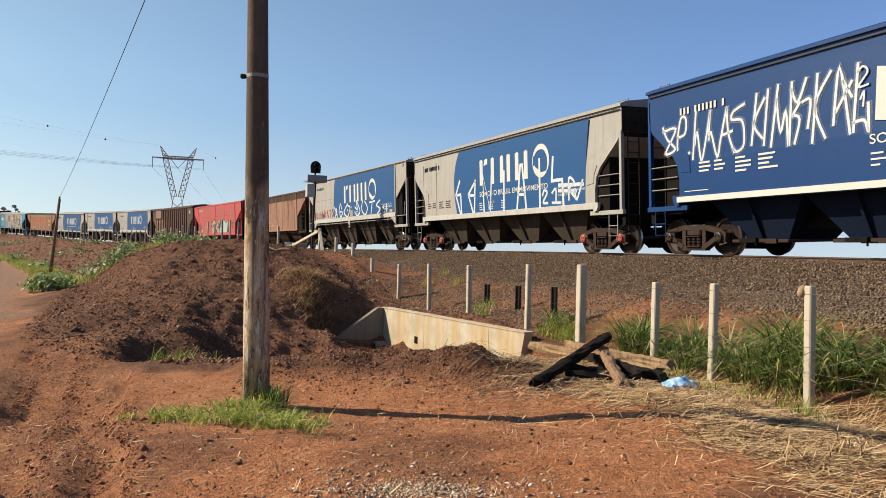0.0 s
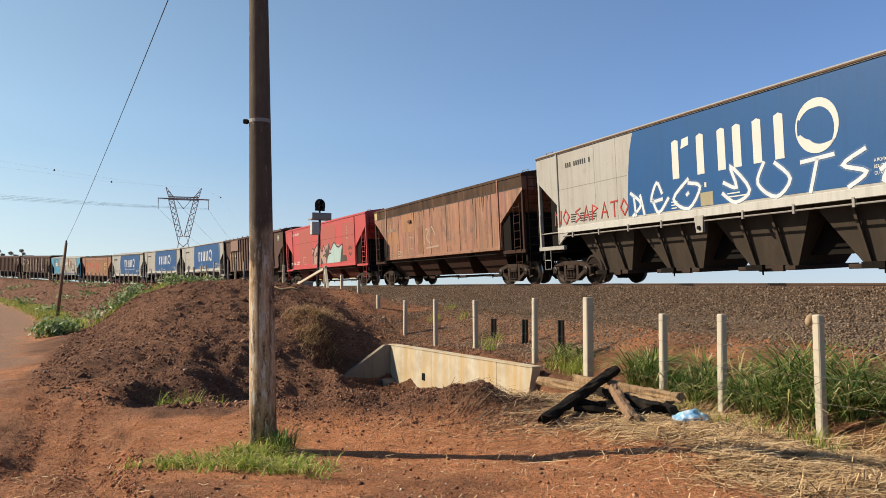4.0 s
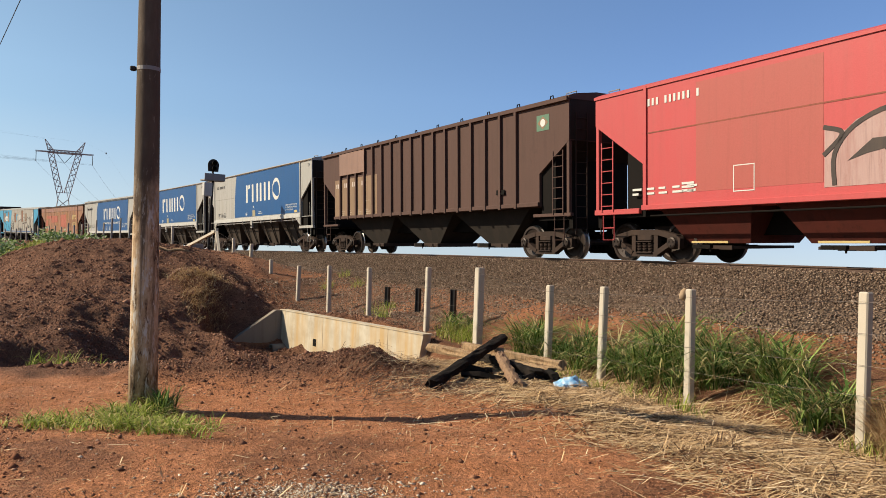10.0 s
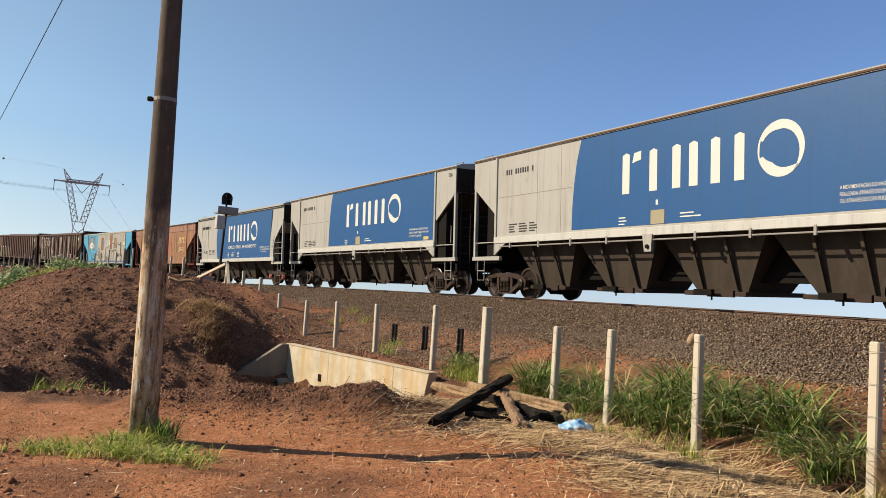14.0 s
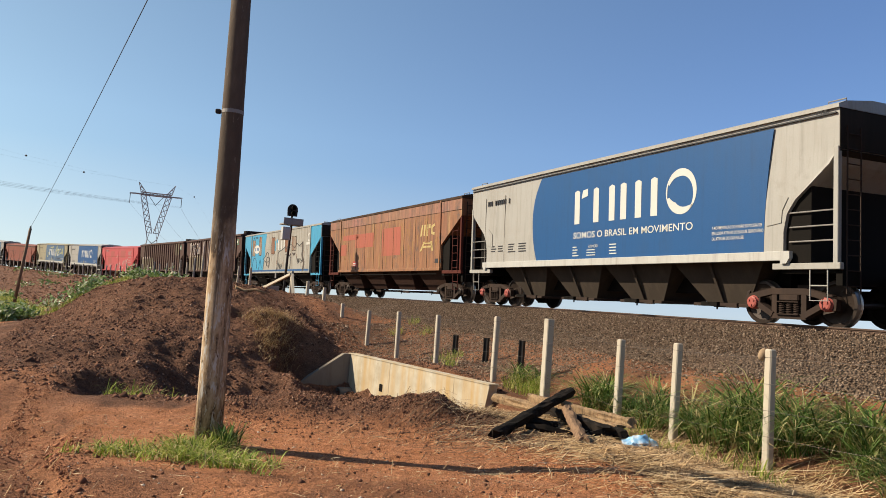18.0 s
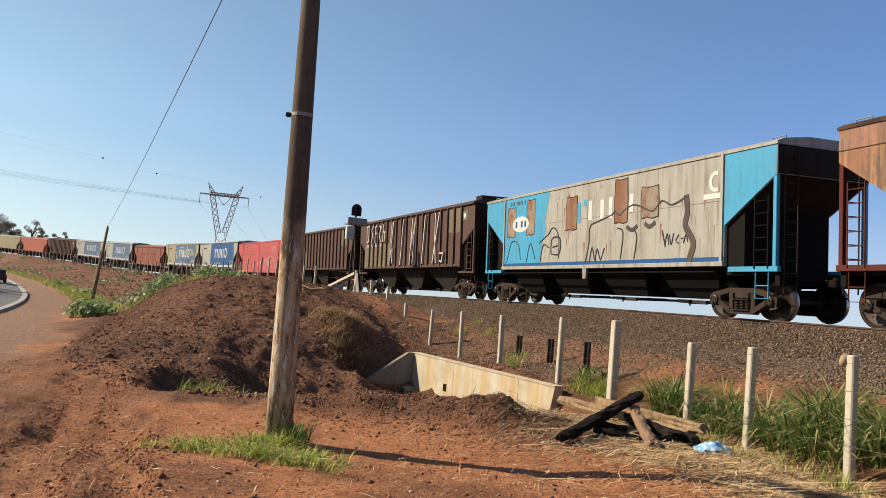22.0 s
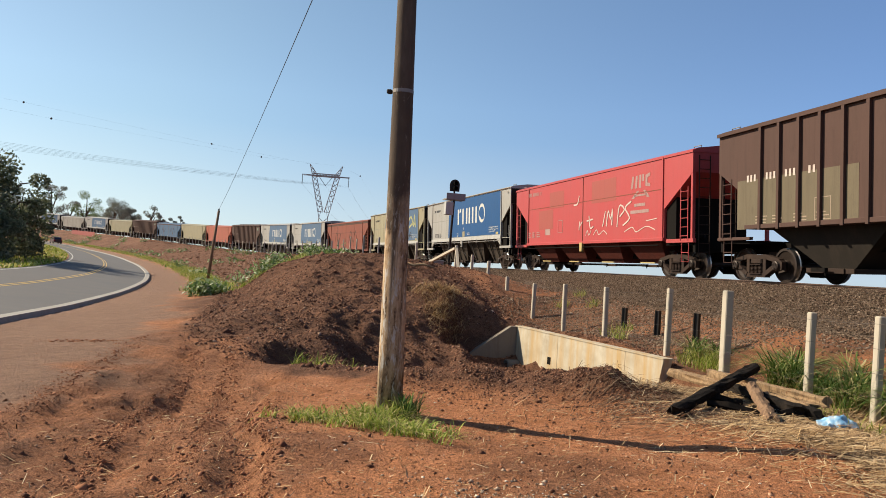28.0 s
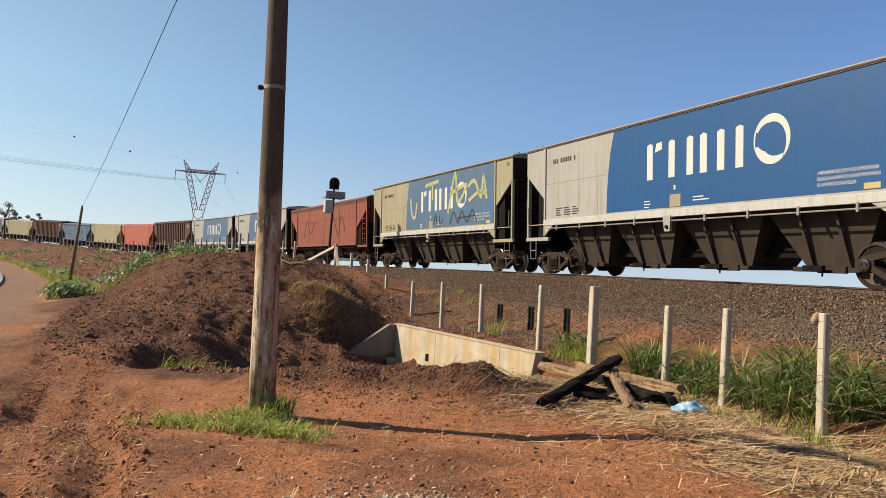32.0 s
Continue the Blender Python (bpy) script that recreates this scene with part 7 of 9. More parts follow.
def grow():
    rng = np.random.RandomState(11)
    # tall grass along the fence, in clumps with bare earth between
    clumps = []
    for s0, s1, d0, d1, n, k in ((-2.9, -0.9, 4.2, 5.0, 8, 1.0), (-4.3, -2.8, 4.3, 5.1, 6, 0.9), (-6.0, -4.4, 4.2, 5.2, 9, 1.1), (-7.3, -6.1, 4.0, 4.9, 6, 1.0), (-8.2, -7.5, 4.6, 5.2, 4, 0.85), (-12.0, -9.3, 3.9, 4.9, 9, 1.0), (0.15, 0.9, 4.4, 5.1, 4, 0.6)):
        x, y = on_line(rng.uniform(s0, s1, n), rng.uniform(d0, d1, n))
        clumps += [(a, b, k * rng.uniform(0.7, 1.25)) for a, b in zip(x, y)]
    roots, longs, leans = [], [], []
    for x, y, k in clumps:
        n = int(105 * k)
        r, a = 0.2 * k * np.sqrt(rng.uniform(0, 1, n)), rng.uniform(0, 2 * np.pi, n)
        roots.append(on_ground(x + r * np.cos(a), y + r * np.sin(a), -0.01))
        longs.append(rng.uniform(0.3, 0.95, n) * k)
        leans.append(rng.uniform(0.6, 1.65, n))
    roots, longs, leans = np.concatenate(roots), np.concatenate(longs), np.concatenate(leans)
    blades("tall_grass", roots, longs, rng.uniform(0.010, 0.026, len(roots)), leans, M_TALLGRASS, "tall green guinea grass along the fence", rng=rng)
    # withered stems among them
    pick = rng.choice(len(clumps), 26)
    root = tufts([(clumps[i][0] + rng.normal(0, 0.15), clumps[i][1] + rng.normal(0, 0.15)) for i in pick], 26, 0.2, rng)
    n = len(root)
    blades("withered_grass", root, rng.uniform(0.15, 0.6, n), 0.007, rng.uniform(0.8, 1.6, n), M_DRYCLUMP, "withered pale stems among the green grass", rng=rng)
    # small tufts on the slope
    spots = []
    for s0, s1, d0, d1, n in ((4.5, 10.5, 3.9, 5.0, 2), (-0.5, 0.7, 4.7, 5.4, 9), (1.5, 6.0, 4.6, 5.6, 1), (8, 11.5, 2.9, 4.2, 3), (-9, -2, 5.5, 6.4, 10)):
        x, y = on_line(rng.uniform(s0, s1, n), rng.uniform(d0, d1, n))
        spots += list(zip(x, y))
    root = tufts(spots, 60, 0.22, rng)
    n = len(root)
    blades("slope_grass", root, rng.uniform(0.12, 0.4, n), 0.01, rng.uniform(0.3, 1.0, n), M_GRASS, "sparse green tufts on the slope", rng=rng)
    # clump round the pole
    spots = [(-2.0 + rng.normal(0, 0.16), 8.2 + rng.normal(0, 0.16)) for _ in range(26)]
    spots += [(-2.0 + 1.0 * t + rng.normal(0, 0.13), 7.9 - 1.1 * t + rng.normal(0, 0.16)) for t in rng.uniform(-0.1, 0.85, 40)]
    spots += [(-2.2 - 0.75 * t + rng.normal(0, 0.1), 7.6 - 0.1 * t + rng.normal(0, 0.14)) for t in rng.uniform(0, 1, 22)]
    spots += [(-1.75 + rng.normal(0, 0.3), 7.25 + rng.normal(0, 0.2)) for _ in range(30)]
    root = tufts(spots[::2] + spots[1::6], 24, 0.12, rng)
    n = len(root)
    near = np.exp(-(((root[:, 0] + 1.85) / 0.35) ** 2 + ((root[:, 1] - 8.1) / 0.4) ** 2))
    blades("pole_grass", root, rng.uniform(0.05, 0.23, n) * (1 + 0.7 * near), rng.uniform(0.007, 0.015, n), rng.uniform(0.5, 1.7, n), M_GRASS, "low green grass round the pole's foot", rng=rng)
    root = tufts([(-1.72 + rng.normal(0, 0.07), 8.12 + rng.normal(0, 0.12)) for _ in range(7)], 30, 0.07, rng)
    n = len(root)
    blades("spiky_tuft", root, rng.uniform(0.12, 0.42, n), 0.014, rng.uniform(0.2, 0.9, n), M_TALLGRASS, "dark spiky tuft beside the pole", rng=rng)
    # tuft in the hollow
    root = tufts([(-4.0 + rng.normal(0, 0.4), 11.9 + rng.normal(0, 0.18)) for _ in range(8)], 40, 0.18, rng)
    n = len(root)
    blades("hollow_grass", root, rng.uniform(0.12, 0.38, n), 0.011, rng.uniform(0.3, 1.0, n), M_GRASS, "green tufts in the dug hollow", rng=rng)
    # dry clump by the last post
    x, y = rng.uniform(5.4, 6.1, 14), rng.uniform(6.2, 6.9, 14)
    root = tufts(list(zip(x, y)), 220, 0.22, rng)
    n = len(root)
    blades("dry_clump", root, rng.uniform(0.3, 0.85, n), 0.007, rng.uniform(0.3, 1.1, n), M_DRYCLUMP, "dry orange grass clump beside a post", rng=rng)
    # dry roots hanging on the dug bank
    x, y = np.concatenate([rng.normal(-3.05, 0.22, 12), rng.normal(-3.3, 0.35, 26)]), np.concatenate([rng.normal(18.6, 0.3, 12), rng.normal(19.9, 0.5, 26)])
    root = tufts(list(zip(x, y)), 40, 0.3, rng)
    n = len(root)
    blades("dry_roots", root, rng.uniform(0.1, 0.42, n), 0.008, rng.uniform(0.9, 1.8, n), M_DRYCLUMP, "dry grass hanging on the dug bank", rng=rng)
    # green strip on the bank's shoulder
    t = rng.uniform(0, 1, 230)
    s = np.where(t < 0.6, 20.5 + 10 * t, 26.5 + 16 * (t - 0.6)) + rng.normal(0, 0.5, 230)
    d = np.where(t < 0.6, 15.3 - 7.5 * t, 10.8 - 9.0 * (t - 0.6)) + rng.normal(0, 0.3, 230)
    x, y = on_line(s, d)
    root = tufts(list(zip(x, y)), 10, 0.22, rng)
    n = len(root)
    blades("bank_grass", root, rng.uniform(0.1, 0.32, n), 0.018, rng.uniform(0.3, 1.0, n), M_GRASS, "green strip of grass on the bank", rng=rng)
    # grass at the toe of the bank and on the far verges
    s = np.concatenate([rng.uniform(24, 90, 1500), rng.uniform(90, 230, 1500)])
    d = 15.0 + rng.normal(0, 0.45, 3000)
    x, y = on_line(s, d)
    root = tufts(list(zip(x, y)), 6, 0.5, rng)
    n = len(root)
    blades("verge_grass", root, rng.uniform(0.15, 0.45, n), 0.04, rng.uniform(0.3, 1.0, n), M_GRASS, "grass along the foot of the bank", rng=rng)
    # straw
    n1, n2 = 62000, 16000
    s = np.concatenate([rng.uniform(-10.5, -2.5, n1), rng.uniform(-4.2, -1.2, n2)])
    d = np.concatenate([6.4 + rng.normal(0, 0.66, n1) - 0.1 * (s[:n1] + 5), rng.uniform(6.0, 7.5, n2)])
    x, y = on_line(s, d)
    keep = rough_noise(x, y, 0.9, 3, 51) + rng.uniform(-0.25, 0.25, len(x)) > -0.12
    x, y = x[keep], y[keep]
    strew("straw", x, y, rng, M_STRAW, "dry straw strewn beside the fence")
    n = 1500
    x, y = on_line(rng.uniform(-10, -2.5, n), 6.5 + rng.normal(0, 0.75, n))
    strew("straw_stems", x, y, rng, M_STRAW, "long bleached stems lying on the straw", 2.3)
    n = 1900
    x, y = 1.35 + rng.normal(0, 0.6, n), 10.0 + rng.normal(0, 0.75, n)
    strew("dry_litter", x, y, rng, M_LITTER, "dark dry weeds and litter beside the sleepers", 0.8)
    x, y = rng.uniform(-4.5, 4, 2400), rng.uniform(3.0, 9.8, 2400)
    strew("loose_straw", x, y, rng, M_STRAW, "loose bits of straw on the earth", 0.24)


def strew(name, x, y, rng, mat, label, k=1.0):
    n = len(x)
    a = 0.55 + rng.normal(0, 0.75, n) + 1.6 * rough_noise(x, y, 1.2, 2, 53)
    L = np.exp(rng.normal(-2.35, 0.6, n)) * k
    w = rng.uniform(0.0016, 0.0046, n)
    dx, dy = np.cos(a) * L, np.sin(a) * L
    px, py = -np.sin(a) * w, np.cos(a) * w
    lift = rng.uniform(0.004, 0.085, n) * (0.5 + 0.9 * np.clip(0.5 + rough_noise(x, y, 0.5, 2, 52), 0, 1))
    z0, z1 = ground_z(x - dx, y - dy) + lift * rng.uniform(0.2, 1.2, n), ground_z(x + dx, y + dy) + lift * rng.uniform(0.2, 1.6, n)
    v = np.stack([np.stack([x - dx - px, y - dy - py, z0], 1), np.stack([x - dx + px, y - dy + py, z0], 1), np.stack([x + dx + px, y + dy + py, z1], 1), np.stack([x + dx - px, y + dy - py, z1], 1), np.stack([x, y, (z0 + z1) / 2 + 0.003], 1)], 1).reshape(-1, 3)
    me = cloud_mesh(name, v, [(0, 1, 4), (1, 2, 4), (2, 3, 4), (3, 0, 4)], n, 5, mat)
    tagged(new(name, me), label, "straw", kind="stuff")


def rubble():
    rng = np.random.RandomState(5)
    n = 64000
    s, d = rng.uniform(-14, 30, n), rng.uniform(0.1, 2.8, n)
    d = d + np.where(d > 2.3, np.abs(rng.normal(0, 0.22, n)), 0)
    x, y = on_line(s, d)
    h = np.interp(d, [0.22, 1.2, 2.2, 2.78, 3.3], [-0.125, -0.37, -0.64, -0.88, -1.6])
    z = np.maximum(rail_z(s) + h, ground_z(x, y)) + rng.uniform(-0.008, 0.06, n)
    chips("ballast_stones", np.stack([x, y, z], 1), rng.uniform(0.013, 0.031, n), M_STONE, "angular grey-brown ballast stones on the slope", "ballast", 1)
    # loose stones spilled to the fence
    n = 5000
    s = rng.uniform(-12, 16, n)
    d = 2.8 + np.abs(rng.normal(0, 1.0, n)) * np.where(s < 0.5, 0.4, 1.1)
    x, y = on_line(s, d)
    chips("spilled_stones", on_ground(x, y, 0.005), rng.uniform(0.015, 0.04, n), M_STONE, "ballast stones spilled down the slope", "stones", 2)
    # gravel run down to the headwall and the bank's shoulder
    n = 12000
    s, d = rng.uniform(0.3, 11, n), rng.uniform(2.8, 6.2, n)
    keep = d < 5.2 + 0.08 * s + 0.5 * rng.uniform(-1, 1, n)
    x, y = on_line(s[keep], d[keep])
    chips("slope_gravel", on_ground(x, y, 0.005), np.exp(rng.normal(-3.75, 0.3, len(x))), M_STONE, "grey-brown gravel run down the bank", "stones", 12)
    # clods on bank and ridge
    n = 140000
    x, y = rng.uniform(-14, 2, n), rng.uniform(10.5, 34, n)
    s, d = sd_of(x, y)
    u = y - np.interp(x, TOE_X, TOE_Y)
    keep = ((u > -0.4 + 0.8 * rng.uniform(0, 1, n)) | ((y > 10.9) & (d < 12.6))) & (d > 5.4) & (d < 14.6)
    x, y = x[keep], y[keep]
    chips("earth_clods", on_ground(x, y, 0.0), np.exp(rng.normal(-4.15, 0.55, len(x))), M_DARKCLOD, "crumbled clods of dark red earth", "earth clods", 3)
    n = 12000
    s, d = 30 + 130 * rng.uniform(0, 1, n) ** 1.5, rng.uniform(5.5, 14.6, n)
    x, y = on_line(s, d)
    chips("far_clods", on_ground(x, y, 0.0), np.exp(rng.normal(-2.75, 0.45, n)), M_DARKCLOD, "rough clods on the far earth bank", "earth clods", 17)
    n = 7000
    t = rng.uniform(0, 1, n)
    x = -2.6 + 4.0 * t
    y = 10.65 - np.clip(x - 0.4, 0, 2) * 0.6 + rng.normal(0, 0.5, n)
    chips("ridge_clods", on_ground(x, y, 0.0), np.exp(rng.normal(-4.45, 0.5, n)), M_DARKCLOD, "clods on the thrown-up ridge", "earth clods", 4)
    n = 26000
    x, y = rng.uniform(-9, 5, n), 2.5 + 9.0 * rng.uniform(0, 1, n) ** 1.2
    s, d = sd_of(x, y)
    keep = (d < 15.3) | (rng.uniform(0, 1, n) < 0.06)
    x, y = x[keep], y[keep]
    n = len(x)
    chips("ground_clods", on_ground(x, y, 0.0), np.exp(rng.normal(-4.95, 0.42, n)), M_CLOD, "small clods on the trodden earth", "earth clods", 6)
    n = 12000
    x, y = rng.uniform(-5, 4.5, n), 2.6 + 8.5 * rng.uniform(0, 1, n) ** 1.3
    chips("pale_crumbs", on_ground(x, y, 0.0), np.exp(rng.normal(-5.35, 0.45, n)), M_CRUMB, "pale dry crumbs on the trodden earth", "earth clods", 10)
    n = 2000
    x, y = rng.uniform(-6, 5, n), 2.6 + 8.0 * rng.uniform(0, 1, n) ** 1.2
    chips("earth_lumps", on_ground(x, y, 0.002), np.exp(rng.normal(-4.25, 0.4, n)), M_LUMP, "dark and pale lumps of dry earth", "earth clods", 14, 0.6)
    # crumbs thrown up along the wheel tracks
    s = np.concatenate([rng.uniform(-9, 1, 2600), rng.uniform(-9, 0.5, 2200), rng.uniform(-9, -3.5, 2200), rng.uniform(-9, 2, 2000)])
    d = np.concatenate([14.1 + 0.12 * np.sin(s[:2600] * 0.9) + rng.normal(0, 0.09, 2600), 13.45 + rng.normal(0, 0.1, 2200), 12.95 + rng.normal(0, 0.14, 2200), 15.2 + rng.normal(0, 0.13, 2000)])
    x, y = on_line(s, d)
    chips("track_crumbs", on_ground(x, y, 0.0), np.exp(rng.normal(-4.6, 0.5, len(x))), M_CLOD, "crumbs of earth along the wheel tracks", "earth clods", 9)
    n = 170
    x, y = rng.uniform(-4.5, 3.5, n), 3.4 + 6.0 * rng.uniform(0, 1, n) ** 1.3
    chips("flat_shards", on_ground(x, y, 0.004), np.minimum(np.exp(rng.normal(-4.0, 0.35, n)), 0.028), M_PEBBLE, "flat pale shards of dried earth", "earth clods", 15, 0.22)
    n = 190
    x, y = rng.uniform(-4.5, 3.5, n), 3.4 + 6.0 * rng.uniform(0, 1, n) ** 1.3
    chips("dark_lumps", on_ground(x, y, 0.008), np.exp(rng.normal(-3.8, 0.3, n)), M_DARKCLOD, "dark lumps of earth lying singly", "earth clods", 16, 0.7)
    n = 620
    x, y = -0.1 + rng.normal(0, 0.5, n), 5.0 + rng.normal(0, 0.3, n)
    chips("pale_rubble", on_ground(x, y, 0.003), np.minimum(np.exp(rng.normal(-4.35, 0.5, n)), 0.032), M_PEBBLE, "pale broken stones in the foreground", "rubble", 7, 0.4)
    n = 1500
    x, y = -0.12 + rng.normal(0, 0.26, n), 5.0 + rng.normal(0, 0.1, n)
    chips("pale_grit", on_ground(x, y, 0.002), np.exp(rng.normal(-5.0, 0.4, n)), M_GRIT, "whitish grit spilled on the earth", "rubble", 18, 0.6)
    n = 260
    x, y = rng.uniform(-3, 4, n), rng.uniform(3.5, 8, n)
    chips("scattered_pebbles", on_ground(x, y, 0.003), np.minimum(np.exp(rng.normal(-4.6, 0.4, n)), 0.02), M_PEBBLE, "scattered pebbles on the earth", "pebbles", 8, 0.6)


grow()
rubble()
M_DEADWOOD = paint("dead_branch_bark", (0.16, 0.085, 0.05), dirt=(0.05, 0.026, 0.016), amount=0.8, rough=0.9, scale=6)


def build_branch():
    z = [float(ground_z(np.array(x), np.array(y))) for x, y in ((-4.3, 20.35), (-4.0, 20.3), (-3.55, 19.85))]
    b = Mesh().tube([(-4.42, 20.5, z[0] - 0.1), (-4.22, 20.2, z[0] + 0.16), (-4.0, 20.2, z[1] + 0.12), (-3.8, 20.0, z[1] + 0.02), (-3.5, 19.85, z[2] + 0.03)], [0.04, 0.045, 0.04, 0.03, 0.015], 8)
    b.tube([(-4.22, 20.2, z[0] + 0.14), (-4.3, 20.1, z[0] - 0.1), (-4.28, 20.05, z[0] - 0.3)], [0.03, 0.025, 0.012], 7)
    ob = part("dead_branch", b, M_DEADWOOD, smooth=True)
    tagged(ob, "bent dead branch lying on the dug bank", "branch")


build_branch()

# ---- road ----
M_ASPHALT = paint("grey_asphalt", (0.105, 0.1, 0.097), dirt=(0.203, 0.156, 0.125), amount=0.3, rough=0.85, streak=False, scale=0.6)
M_LINE = paint("white_road_paint", (0.39, 0.374, 0.343), dirt=(0.273, 0.234, 0.195), amount=0.4, rough=0.7)
M_YLINE = paint("yellow_road_paint", (0.468, 0.312, 0.094), dirt=(0.273, 0.218, 0.14), amount=0.4, rough=0.7)
M_KERB = paint("kerb_concrete", (0.312, 0.289, 0.257), dirt=(0.172, 0.133, 0.101), amount=0.5, rough=0.85)
S_ROAD = np.concatenate([np.arange(-60, 120, 1.0), np.arange(120, 420, 3.0)])


def road_strip(profile, closed=False):
    m = Mesh()
    n = len(profile)
    for s in S_ROAD:
        rz = float(road_z(s))
        for d, h in profile:
            m.v.append(tuple(line(s, d, rz + max(0, d - 19.4) * 0.0838 + h)))
    for i in range(len(S_ROAD) - 1):
        for j in range(n if closed else n - 1):
            a, b = i * n + j, i * n + (j + 1) % n
            m.f.append((a, b, b + n, a + n))
    m.m = [0] * len(m.f)
    return m


def build_road():
    tagged(part("road", road_strip([(19.55, 0.02), (19.55, 0.06), (26.9, 0.06), (26.9, 0.0)]), M_ASPHALT), "grey asphalt road curving beside the railway", "road", kind="structure")
    tagged(part("kerb", road_strip([(19.15, -0.2), (19.2, 0.13), (19.5, 0.13), (19.56, 0.065)]), M_KERB), "low pale concrete kerb along the road", "kerb", kind="structure")
    for d, wd, mt, lab in ((23.0, 0.1, M_YLINE, "yellow centre line"), (23.25, 0.1, M_YLINE, "yellow centre line"), (26.5, 0.14, M_LINE, "white edge line")):
        o = part("road_marking", road_strip([(d, 0.066), (d + wd, 0.066)]), mt)
        tagged(o, "painted " + lab + " on the asphalt", "road marking", kind="structure")
    rng = np.random.RandomState(5)
    x, y = -8.3 + rng.normal(0, 0.42, 160), 11.95 + rng.normal(0, 0.13, 160)
    chips("broken_crust", on_ground(x, y, 0.0), np.exp(rng.normal(-3.7, 0.4, 160)), M_CLOD, "broken brown crust of old surfacing", "rubble", 12, 0.35)
    # grass beyond the road
    rng = np.random.RandomState(9)
    s, d = rng.uniform(20, 150, 9000), 27.2 + rng.uniform(0, 1, 9000) ** 1.5 * 12
    x, y = on_line(s, d)
    z = ground_z(x, y)
    blades("meadow_grass", np.stack([x, y, z], 1), rng.uniform(0.25, 0.6, 9000), 0.12, rng.uniform(0.3, 1.0, 9000), M_GRASS, "bright green grass beyond the road", rng=rng)


build_road()

# ---- pole ----
def pole_material():
    mt, nt, b = nodes_of("weathered_pole", 0.9, spec=0.2)
    co = nt.nodes.new("ShaderNodeTexCoord")
    sp = nt.nodes.new("ShaderNodeSeparateXYZ")
    nt.links.new(co.outputs["Object"], sp.inputs[0])
    edge = nt.nodes.new("ShaderNodeMath")
    edge.operation = "MULTIPLY_ADD"
    edge.inputs[1].default_value = 0.9
    nt.links.new(noise_of(nt, 3, 5, 0.7), edge.inputs[0])
    nt.links.new(sp.outputs[2], edge.inputs[2])
    scale = nt.nodes.new("ShaderNodeMapRange")
    scale.inputs[1].default_value, scale.inputs[2].default_value, scale.inputs[3].default_value, scale.inputs[4].default_value = 2.3, 2.75, 1.0, 0.0
    nt.links.new(edge.outputs[0], scale.inputs[0])
    brown = ramp_of(nt, noise_of(nt, 5, 6, 0.7, (1, 1, 0.25)), [(0.3, (0.05, 0.036, 0.026)), (0.55, (0.085, 0.062, 0.045)), (0.8, (0.125, 0.096, 0.072))])
    pale = ramp_of(nt, noise_of(nt, 7, 6, 0.75, (1, 1, 0.3), shift=4), [(0.38, (0.07, 0.042, 0.026)), (0.46, (0.30, 0.2, 0.115)), (0.6, (0.47, 0.345, 0.22))])
    chip = ramp_of(nt, noise_of(nt, 16, 4, 0.7, (1, 1, 0.2), shift=9), [(0.56, 0), (0.62, 1)])
    pale = mix_of(nt, chip, pale, (0.468, 0.429, 0.374))
    run_ = ramp_of(nt, noise_of(nt, 11, 5, 0.7, (1, 1, 0.045), shift=21), [(0.5, 0), (0.62, 0.8)])
    pale = mix_of(nt, run_, pale, (0.04, 0.028, 0.02))
    flake = ramp_of(nt, noise_of(nt, 34, 4, 0.7, (1, 1, 0.22), shift=31), [(0.57, 0), (0.62, 0.9)])
    pale = mix_of(nt, flake, pale, (0.43, 0.38, 0.31))
    fleck = ramp_of(nt, noise_of(nt, 24, 4, 0.7, (1, 1, 0.2), shift=41), [(0.62, 0), (0.7, 0.7)])
    brown = mix_of(nt, fleck, brown, (0.22, 0.18, 0.14))
    col = mix_of(nt, scale.outputs[0], brown, pale)
    nt.links.new(col, b.inputs["Base Color"])
    bump_of(nt, b, noise_of(nt, 30, 4, 0.7, (1, 1, 0.3)), 0.45, 0.008)
    return mt


M_POLE = pole_material()
M_IRON = paint("dark_iron", (0.023, 0.022, 0.021), amount=0.4, rough=0.6, metal=0.5)
M_WOOD = paint("grey_brown_wood", (0.23, 0.14, 0.082), dirt=(0.039, 0.023, 0.016), amount=0.8, rough=0.9, scale=5, bump=0.6, grime=0.7)
M_OLDWOOD = paint("weathered_timber", (0.35, 0.23, 0.125), dirt=(0.03, 0.018, 0.011), amount=1.0, rough=0.9, scale=7, bump=0.9, rust=0.45, grime=0.8)
M_CHAR = paint("charred_timber", (0.009, 0.008, 0.007), dirt=(0.062, 0.043, 0.031), amount=0.5, rough=0.9, scale=3, bump=0.6, spec=0.08)
M_POST = paint("pale_fence_concrete", (0.421, 0.37, 0.292), dirt=(0.257, 0.203, 0.148), amount=0.4, rough=0.9, scale=2.5)
M_WIRE = paint("fence_wire", (0.094, 0.078, 0.07), amount=0.2, rough=0.5, metal=0.6)


def pole_x(z):
    return -0.020 * z


